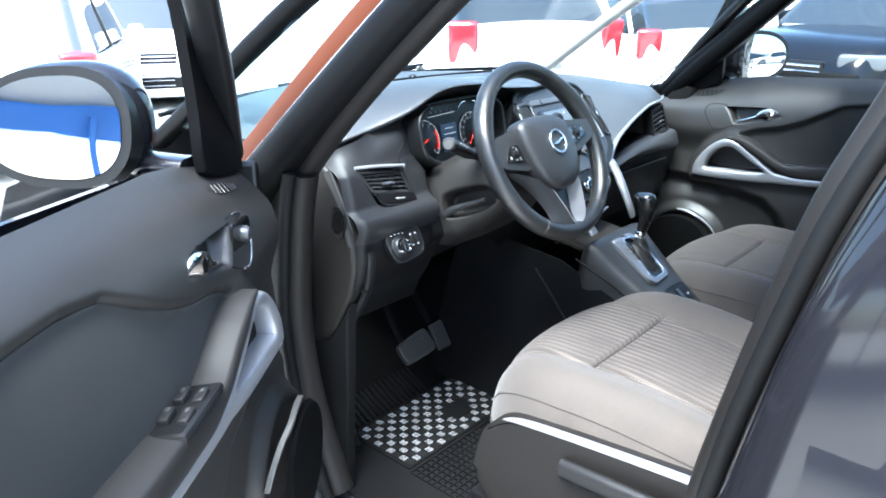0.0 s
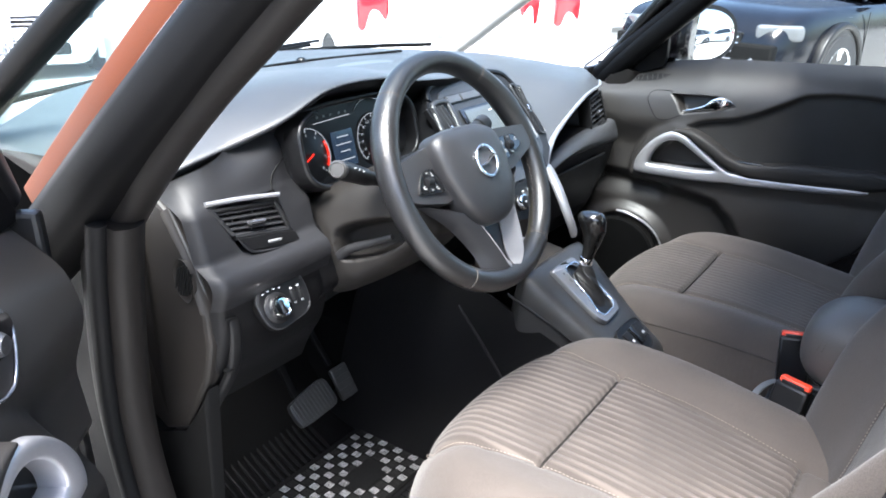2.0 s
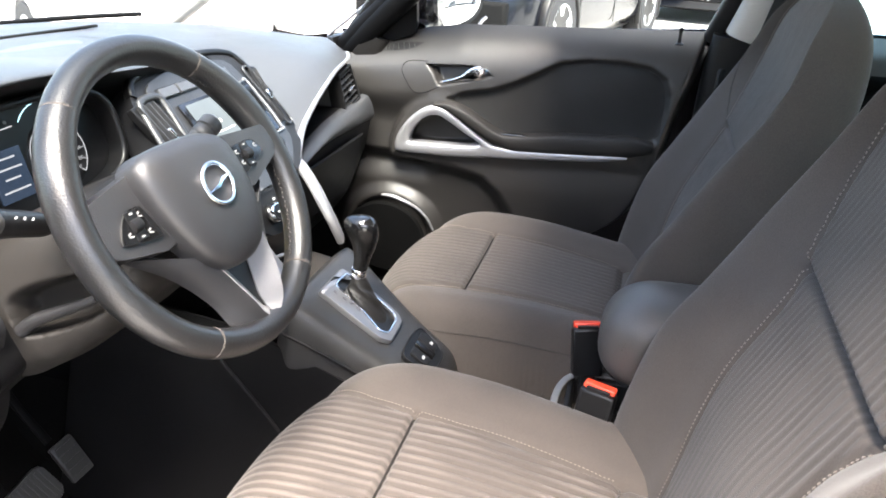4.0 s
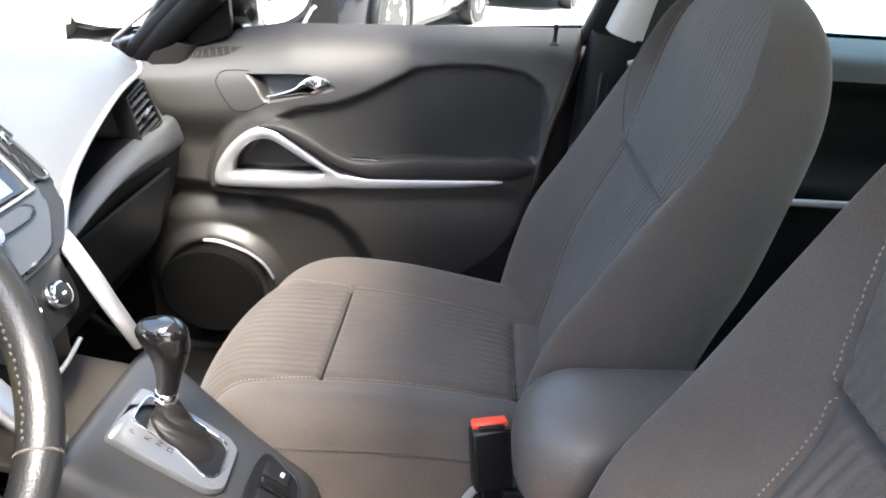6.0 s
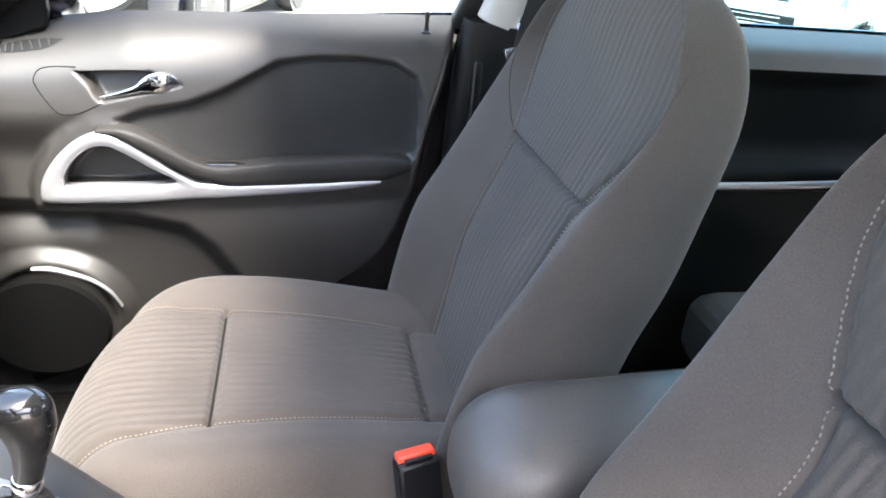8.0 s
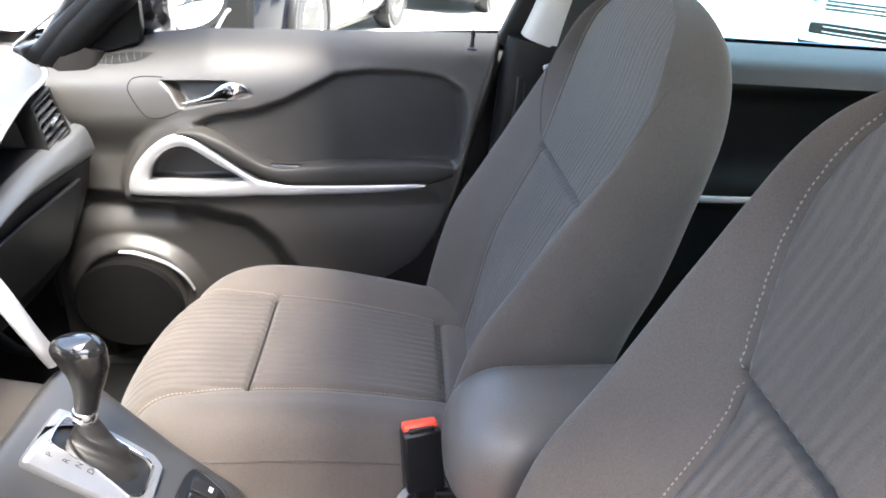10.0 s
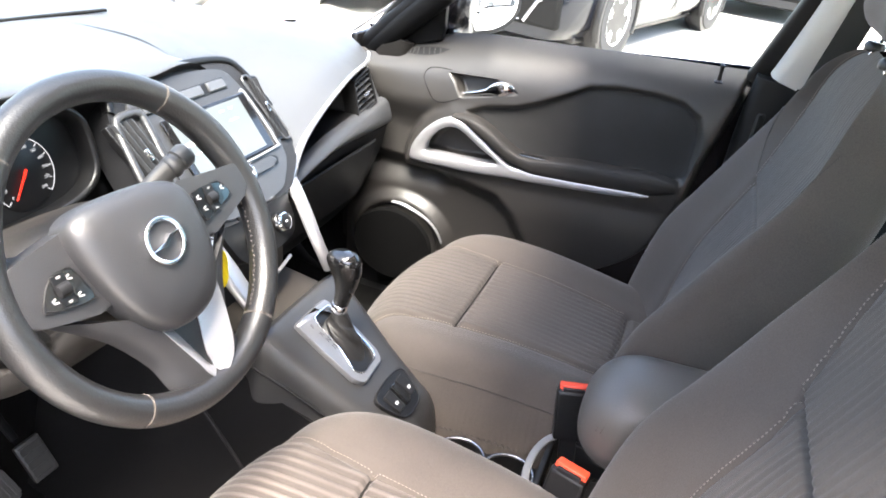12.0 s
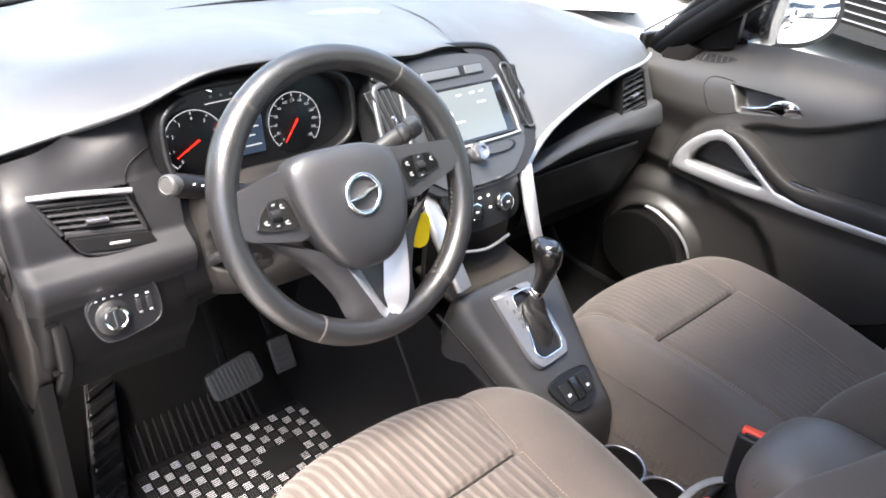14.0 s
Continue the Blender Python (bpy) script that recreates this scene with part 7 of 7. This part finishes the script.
# ---- footwell ----
def floor_mat():
    f = thing("floor_mat", "black rubber floor mat with chequered aluminium plate", "floor mat")
    m = Matrix.Translation((-0.40, 0.20, 0.322))
    o = curve([(x, y, 0) for x, y in ((-0.27, 0.36), (0.22, 0.36), (0.24, 0.30), (0.24, -0.22), (0.20, -0.25), (-0.22, -0.25), (-0.27, -0.20))], 60, True)[:, :2]
    part("mat", prism(o[::-1], m @ Matrix.Translation((0, 0, -0.006)), 0.010, 0.003), RUBBER, f)
    part("edge", sweep(np.array([(-0.40 + x, 0.20 + y, 0.328) for x, y in o]), circle(0.006, 8), True), RUBBER, f)
    for k in range(17):
        part("groove_rib", box((0.0065, 0.20, 0.010), (-0.53 + 0.017 * k, 0.510, 0.352), 0.003, (16, 0, -8)), RUBBER, f)
    # chequer plate: groups of bars, turned by a quarter from group to group
    part("plate", box((0.395, 0.200, 0.003), (-0.357, 0.300, 0.329), 0.001), MATT_BLACK, f, "black base of the chequer plate")
    cell = 0.0213
    slab = box((0.0158, 0.0018, 0.002), (0, 0, 0), 0.0006, segs=1)
    one = bpy.data.meshes.new("tread_bar")
    slab.to_mesh(one)
    slab.free()
    one.materials.append(ALU)
    turned = bmesh.new()
    for i in range(18):
        for j in range(9):
            cx, cy = -0.173 - i * cell, 0.387 - j * cell
            if math.hypot((cx + 0.30) / 0.05, (cy - 0.285) / 0.032) < 1:
                continue
            for k in range(4):
                off = (k - 1.5) * 0.0046
                # crosswise bars go in the mesh whose colour is darkened as if unlit
                if (i + j) % 2:
                    box((0.0021, 0.0175, 0.0012), (cx + off, cy, 0.3309), 0, into=turned)
                    continue
                ob = new("tread_bar", one)
                ob.matrix_world = Matrix.Translation((cx, cy + off, 0.3315))
                ob.parent = f
    tagged(part("turned_tread", turned, ALU_UNLIT, f, "tread bars turned crosswise, painted dim as if unlit"), kind="stuff")
    part("heel_pad", box((0.10, 0.064, 0.003), (-0.30, 0.285, 0.3305), 0.001), RUBBER, f, "worn smooth heel patch")
    # net of ribs towards the seat
    net = bmesh.new()
    for k in range(24):
        box((0.0022, 0.17, 0.004), (-0.56 + 0.0165 * k, 0.105, 0.3285), 0, into=net)
    for k in range(11):
        box((0.39, 0.0022, 0.004), (-0.365, 0.025 + 0.0165 * k, 0.3287), 0, into=net)
    tagged(part("net", net, RUBBER, f, "fine square ribs"), kind="stuff")
    return f


floor_mat()


def pedals():
    p = thing("brake_pedal", "wide rubber-faced brake pedal", "pedal", "pedals")
    m = pose(-0.339, 0.391, 0.487, 52, -8, 0)
    def put(nm, bm, mat, par, mm, note=""):
        bmesh.ops.transform(bm, matrix=mm, verts=bm.verts)
        return part(nm, bm, mat, par, note)
    pad = soft([(-0.052, 0.028), (0.044, 0.032), (0.052, 0.026), (0.052, -0.026), (0.044, -0.033), (-0.052, -0.030)], (0.12, 0.25))
    put("pad", prism(pad[::-1], Matrix.Identity(4), 0.014, 0.004), PEDAL_RUBBER, p, m, "grooved rubber pad")
    for k in range(11):
        put("rib", box((0.0042, 0.050, 0.003), (-0.043 + 0.0087 * k, 0, 0.0145), 0.001), PEDAL_RUBBER, p, m)
    part("arm", sweep(curve([(-0.335, 0.41, 0.46), (-0.33, 0.46, 0.50), (-0.33, 0.52, 0.62), (-0.33, 0.50, 0.78)], 16), bar(0.009, 0.018, 0.003), up=(1, 0, 0)), MATT_BLACK, p)
    g = thing("accelerator_pedal", "narrow black plastic accelerator pedal", "pedal", "pedals")
    m2 = pose(-0.216, 0.425, 0.484, 62, -6, -6)
    put("pad", box((0.046, 0.075, 0.012), (0, -0.018, 0), 0.005), PEDAL_RUBBER, g, m2)
    for k in range(5):
        put("rib", box((0.036, 0.004, 0.002), (0, -0.046 + 0.014 * k, 0.0065), 0), PEDAL_RUBBER, g, m2)
    part("arm", sweep(curve([(-0.222, 0.45, 0.50), (-0.222, 0.52, 0.60), (-0.222, 0.54, 0.74)], 12), bar(0.009, 0.014, 0.003), up=(1, 0, 0)), MATT_BLACK, g)
    r = thing("footrest", "ribbed black rubber footrest beside the pedals", "footrest")
    m3 = pose(-0.572, 0.46, 0.40, 24, 20, -9)
    put("pad", box((0.062, 0.28, 0.03), (0, 0, 0), 0.01), PLASTIC_BLACK, r, m3)
    for k in range(7):
        put("rib", prism([(-0.026, -0.030), (0.024, 0.012), (0.024, 0.028), (-0.026, -0.010)][::-1], Matrix.Translation((0, -0.115 + 0.036 * k, 0.013)), 0.009, 0.003), GRIP_SKIN, r, m3)


pedals()


# ---- rear of the cabin ----
def rear_bench():
    b = thing("rear_seat", "dark grey cloth rear bench seat", "car seat")
    part("cushion", box((1.30, 0.50, 0.16), (0, -1.30, 0.56), 0.06, segs=4), FABRIC_DARK, b)
    for k in (-1, 0, 1):
        part("backrest", box((0.42, 0.16, 0.62), (0.43 * k, -1.62, 0.92), 0.06, (-14, 0, 0), segs=4), FABRIC_DARK, b)


rear_bench()


def rear_door(side, label):
    d = thing("door_3" if side > 0 else "door_4", label, "car door", "rear doors", "structure")
    if side > 0:
        ys, zs = np.linspace(-1.75, -0.76, 60), np.linspace(0.36, 1.13, 70)
        yy, zz = np.meshgrid(ys, zs)
        x = np.interp(zz, [0.36, 0.7, 0.95, 1.06, 1.10, 1.13], [0.72, 0.70, 0.72, 0.725, 0.75, 0.80])
        x = x + 0.02 * step(inside([(-0.80, 1.04), (-1.1, 1.05), (-1.55, 1.05), (-1.55, 0.90), (-0.80, 0.90)], yy, zz), -0.01, 0.02)
        x = x - 0.05 * step(inside([(-0.80, 0.885), (-1.6, 0.90), (-1.6, 0.83), (-0.80, 0.82)], yy, zz), -0.01, 0.015)
        k = int(np.searchsorted(zs, 1.052))
        part("lining", sheet(np.stack([x, yy, zz], 2)[: k + 1]), MATT_BLACK, d, "black door lining", sharp=60)
        # top of the same lining in lighter skin, painting the sky's light on it
        part("shoulder", sheet(np.stack([x, yy, zz], 2)[k:]), DOOR_SKIN, d, "shoulder under the window, painted paler for skylight", sharp=60)
        part("trim_strip", sweep(np.array([(0.655, -0.80, 0.845), (0.655, -1.2, 0.852), (0.665, -1.58, 0.862)]), bar(0.014, 0.010, 0.003), up=(1, 0, 0)), SILVER, d, "satin silver strip")
    sk = [[(side * np.interp(z, [0.34, 0.6, 0.9, 1.13], [0.86, 0.915, 0.92, 0.87]), y, z) for y in np.linspace(-1.78, -0.66, 14)] for z in np.linspace(0.34, 1.13, 16)]
    part("outer_skin", thick(sheet(sk), 0.006), PAINT_BLACK, d, "glossy black outer skin")
    part("window_glass", sheet([[(side * 0.81, -0.78, 1.11), (side * 0.81, -1.78, 1.13)], [(side * 0.65, -0.84, 1.57), (side * 0.64, -1.7, 1.55)]]), GLASS_TEAL, d, "teal tinted window glass")
    part("outer_grip", sweep(curve([(side * 0.925, -1.45, 0.99), (side * 0.955, -1.48, 0.995), (side * 0.955, -1.62, 1.005), (side * 0.925, -1.65, 1.005)], 14), bar(0.02, 0.03, 0.008)), PAINT_BLACK, d)
    return d


rear_door(1, "closed rear passenger door with black lining and teal glass")
rear_door(-1, "closed rear door with glossy black skin")


# ---- other cars in the yard ----
def wheel_parts(car, x, y, r, tread):
    """One road wheel under a car, its axle along x."""
    m = Matrix.Translation((x, y, r)) @ Matrix.Rotation(radians(90), 4, "Y")
    prof = [(r * 0.66, -tread / 2), (r * 0.93, -tread / 2), (r, -tread * 0.36), (r, tread * 0.36), (r * 0.93, tread / 2), (r * 0.66, tread / 2)]
    a = np.linspace(0, 2 * math.pi, 36, endpoint=False)
    g = [[(q * math.cos(t), q * math.sin(t), h) for t in a] for q, h in prof]
    tyre_bm = sheet(g, round_u=True, round_v=True)
    bmesh.ops.transform(tyre_bm, matrix=m, verts=tyre_bm.verts)
    ty = part("wheel", tyre_bm, TYRE, car, "black tyre on an alloy rim")
    s = math.copysign(1, x)
    rim = lathe([(r * 0.67, -tread * 0.4), (r * 0.67, tread * 0.42), (r * 0.62, tread * 0.40), (r * 0.58, tread * 0.15), (0.10 * r, tread * 0.1), (0.0, tread * 0.1)], Matrix.Translation((x, y, r)) @ Matrix.Rotation(radians(90 * s), 4, "Y"), 30)
    part("rim_dish", rim, PLASTIC_BLACK, ty)
    for k in range(5):
        t = radians(72 * k + 18)
        for off in (-0.13, 0.13):
            d1, d2 = t + off * 0.6, t + off
            pts = np.array([(x + s * tread * 0.34, y + r * 0.10 * math.cos(d1), r + r * 0.10 * math.sin(d1)), (x + s * tread * 0.42, y + r * 0.64 * math.cos(d2), r + r * 0.64 * math.sin(d2))])
            part("rim_spoke", sweep(pts, bar(r * 0.10, tread * 0.12, 0.006), up=(1, 0, 0)), RIM, ty)
    ring = np.array([(x + s * tread * 0.44, y + r * 0.645 * math.cos(t), r + r * 0.645 * math.sin(t)) for t in np.linspace(0, 2 * math.pi, 36, endpoint=False)])
    part("rim_lip", sweep(ring, circle(r * 0.035, 8), True, up=(1, 0, 0)), RIM, ty)


def parked_car(label, paint, length, width, height, m, suv=False, lamps=True):
    """A parked car; its nose points along local +y, its wheels stand on local z = 0."""
    c = thing("parked_car", label, "car", "parked cars")
    L, Wd, H = length / 2, width / 2, height
    belt = H * 0.60
    clear = 0.22 if suv else 0.17
    nose_z = belt * (0.93 if suv else 0.86)
    # body below the belt line
    ys = np.array([-L, -L + 0.04, -L + 0.25, -L * 0.5, 0, L * 0.40, L * 0.55, L - 0.35, L - 0.06, L])
    tops = np.array([belt * 0.70, belt * 0.97, belt * 1.02, belt, belt * 0.985, belt * 0.985, belt * 0.98, nose_z, nose_z * 0.84, nose_z * 0.62])
    wid = np.array([0.84, 0.90, 0.96, 1.0, 1.0, 1.0, 1.0, 0.95, 0.86, 0.78])
    rows = []
    for y, t, w in zip(ys, tops, wid):
        rows.append(rounded([(-Wd * w * 0.90, y, clear), (-Wd * w * 0.99, y, clear + 0.10), (-Wd * w, y, (t + clear) * 0.52), (-Wd * w * 0.965, y, t * 0.93), (-Wd * w * 0.86, y, t), (0, y, t + 0.03), (Wd * w * 0.86, y, t), (Wd * w * 0.965, y, t * 0.93), (Wd * w, y, (t + clear) * 0.52), (Wd * w * 0.99, y, clear + 0.10), (Wd * w * 0.90, y, clear)], (0.22, 0.25)))
    g = np.array(rows)
    dense = np.stack([curve(g[:, j], 56) for j in range(g.shape[1])], 1)
    body = part("body", sheet(dense, round_v=True, cap=True), paint, c, "", sharp=45)
    # cabin
    b0, b1 = (-L + 0.10, L * 0.46) if suv else (-L + 0.12, L * 0.48)
    r0, r1 = (-L + 0.55, L * 0.10) if suv else (-L + 0.62, L * 0.10)
    cab = []
    for f, k in ((0.0, 0.0), (0.86, 0.80), (1.0, 1.0)):
        ya, yb, w = b0 + (r0 - b0) * k, b1 + (r1 - b1) * k, Wd * (0.90 - 0.17 * k)
        z = belt + (H - belt) * f
        w = w if f < 1 else w * 0.90
        if f == 1:
            ya, yb = ya + 0.10, yb - 0.10
        ring = curve([(w, ya + 0.05, z), (w, (ya + yb) / 2, z), (w, yb - 0.16, z), (w * 0.6, yb, z), (-w * 0.6, yb, z), (-w, yb - 0.16, z), (-w, (ya + yb) / 2, z), (-w, ya + 0.05, z), (-w * 0.75, ya, z), (w * 0.75, ya, z)], 60, True)
        cab.append(ring)
    part("cabin_glass", sheet(np.array(cab[:2]), round_v=True), GLASS_DARK, c, "dark window band", sharp=45)
    part("roof", sheet(np.array([cab[1] * [1.01, 1.0, 1] + [0, 0, 0.0], cab[2] + [0, 0, -0.01], cab[2] * [0.55, 0.6, 1] + [0, 0, 0.02], cab[2] * [0.01, 0.01, 1] + [0, 0, 0.028]]), round_v=True), paint, c, "", sharp=50)
    for s in (-1, 1):
        for ya, yb in ((b1 - 0.10, r1 - 0.02), ((b0 + b1) * 0.5, (r0 + r1) * 0.5 - 0.06), (b0 + 0.20, r0 + 0.14)):
            part("pillar", sweep(np.array([(s * Wd * 0.905, ya, belt - 0.01), (s * Wd * 0.755, yb, belt + (H - belt) * 0.88)]), bar(0.03, 0.07, 0.01), up=(0, 1, 0)), paint if ya != (b0 + b1) * 0.5 else PLASTIC_BLACK, c)
        part("door_mirror", box((0.16, 0.10, 0.13), (s * (Wd + 0.06), b1 - 0.42, belt + 0.06), 0.04, segs=3), paint, c)
        for ya in (b1 - 0.55, b0 + 1.0):
            part("door_grip", box((0.03, 0.17, 0.03), (s * (Wd + 0.005), ya - 0.45, belt * 0.90), 0.01), paint, c)
        for yj in (L * 0.42, L * 0.42 - 1.02, L * 0.42 - 1.95):
            part("door_joint", box((0.006, 0.008, belt * 0.58), (s * (Wd * 0.998), yj, belt * 0.60), 0), PLASTIC_BLACK, c)
    # wheels in dark arches
    r, tr = (0.37, 0.24) if suv else (0.315, 0.205)
    for s in (-1, 1):
        for y in (L * 0.62, -L * 0.60):
            arch = np.array([(s * (Wd - 0.015), y + (r + 0.045) * math.cos(t), r + 0.01 + (r + 0.045) * math.sin(t)) for t in np.linspace(radians(-25), radians(205), 26)])
            part("wheel_arch", sweep(arch, bar(0.06, 0.075, 0.015), up=(1, 0, 0)), PLASTIC_BLACK if suv else paint, c)
            part("arch_lining", lathe([(r + 0.05, -0.02), (r + 0.05, 0.10), (0.0, 0.10)], Matrix.Translation((s * (Wd - 0.10), y, r)) @ Matrix.Rotation(radians(90 * s), 4, "Y"), 30), PLASTIC_BLACK, c)
            wheel_parts(c, s * (Wd - tr * 0.44), y, r, tr)
    part("underside", box((width * 0.86, length * 0.86, 0.12), (0, 0, clear), 0.03), PLASTIC_BLACK, c)
    # front: grille, lamps, bumper
    part("grille", box((width * 0.52, 0.05, belt * 0.28), (0, L - 0.035, belt * 0.62), 0.02, (-6, 0, 0)), PLASTIC_BLACK, c, "black front grille")
    for k in range(5):
        part("grille_bar", box((width * 0.50, 0.02, 0.018), (0, L + 0.0, belt * (0.51 + 0.052 * k)), 0.005), CHROME, c, "chrome grille bar")
    tall = 0.36 if suv else 0.14
    part("lower_intake", box((width * (0.84 if suv else 0.66), 0.16, tall), (0, L - 0.06, clear + 0.09 + tall / 2), 0.03), MATT_BLACK, c)
    for k in range(5 if suv else 3):
        part("intake_bar", box((width * 0.46, 0.02, 0.014), (0, L + 0.016, clear + 0.13 + 0.062 * k), 0.004), BRUSHED, c)
    if suv:
        for s in (-1, 1):
            part("intake_strip", sweep(np.array([(s * width * 0.25, L + 0.016, clear + 0.12), (s * width * 0.31, L + 0.016, clear + 0.30), (s * width * 0.40, L - 0.01, clear + 0.42)]), bar(0.035, 0.02, 0.006), up=(0, 1, 0)), BRUSHED, c, "bright strip beside the intake")
    for s in (-1, 1):
        hl = part("headlamp", box((width * 0.20, 0.22, belt * 0.13), (s * width * 0.375, L - 0.20, belt * 0.76), 0.04, (0, 0, -s * 32), segs=3), LAMP_CLEAR, c, "clear headlamp")
        part("tail_lamp", box((width * 0.15, 0.13, belt * 0.34), (s * width * 0.41, -L + 0.085, belt * 0.88), 0.04, (8, 0, s * 18), segs=3), LAMP_RED, c, "red tail lamp")
        part("reflector", box((0.16, 0.03, 0.04), (s * width * 0.34, -L + 0.02, clear + 0.16), 0.01, (0, 0, s * 8)), LAMP_RED, c)
    part("rear_bumper", box((width * 0.86, 0.16, 0.22), (0, -L + 0.06, clear + 0.18), 0.06, segs=3), paint, c)
    part("plate_holder", box((0.52, 0.02, 0.12), (0, -L + 0.0, belt * 0.66), 0.005, (6, 0, 0)), WHITE_INK, c, "plain pale number plate")
    part("plate_bar", box((0.40, 0.006, 0.05), (0, -L - 0.011, belt * 0.66), 0.001, (6, 0, 0)), PLASTIC_GREYISH, c)
    c.matrix_world = m
    return c




parked_car("white hatchback seen from behind with red tail lamps", PAINT_WHITE, 4.2, 1.76, 1.74, pose(5.14, 4.92, 0, 0, 0, -30))
parked_car("white hatchback in the row with red tail lamps", PAINT_WHITE, 4.2, 1.76, 1.50, pose(7.6, 4.4, 0, 0, 0, -30))
parked_car("white estate car with its tail towards the yard", PAINT_WHITE, 4.4, 1.80, 1.50, pose(1.16, 7.1, 0, 0, 0, -30))
parked_car("white car further along the row", PAINT_WHITE, 4.3, 1.78, 1.48, pose(3.6, 9.6, 0, 0, 0, 150))
parked_car("white car beyond the row of cars", PAINT_WHITE, 4.3, 1.78, 1.55, pose(9.5, 8.5, 0, 0, 0, -30))
parked_car("black sport utility vehicle with chrome grille bars", PAINT_DARK, 4.6, 1.88, 1.66, pose(7.7, 0.96, 0, 0, 0, 75), suv=True)
parked_car("dark sport utility vehicle standing further off", PAINT_DARK, 4.6, 1.86, 1.68, pose(12.6, -1.2, 0, 0, 0, 75), suv=True)
parked_car("white hatchback parked across the lane behind", PAINT_WHITE, 4.2, 1.76, 1.50, pose(3.0, -7.4, 0, 0, 0, 78))
parked_car("silver-grey car parked beside the white hatchback", PAINT_GREY, 4.3, 1.78, 1.48, pose(0.6, -8.6, 0, 0, 0, 78))
parked_car("pale grey car standing far off in the yard", PAINT_GREY, 4.3, 1.78, 1.48, pose(9.5, -7.5, 0, 0, 0, 40))


def hall():
    """The canopy behind the open door, of which the mirror shows the blue band."""
    h = thing("canopy", "open yard canopy with blue band and blue posts", "canopy")
    blue = material("blue_fascia", (0.03, 0.13, 0.42), 0.4, vary=0.08, vary_size=0.8)
    grey = material("grey_roof_sheet", (0.20, 0.21, 0.22), 0.6, vary=0.15, vary_size=0.8)
    m = pose(-11.0, 2.0, 0, 0, 0, -90)
    for name, bm, mat in (("band", box((26, 0.5, 0.75), (0, 0.1, 2.95), 0.02), blue), ("roof", box((27, 6.0, 0.25), (0, 1.6, 3.45), 0.02), grey)):
        bmesh.ops.transform(bm, matrix=m, verts=bm.verts)
        part(name, bm, mat, h)
    for k in range(6):
        bm = box((0.14, 0.14, 3.0), (-10.0 + 3.4 * k, 0.5, 1.5), 0.02)
        bmesh.ops.transform(bm, matrix=m, verts=bm.verts)
        part("post", bm, blue, h)


hall()
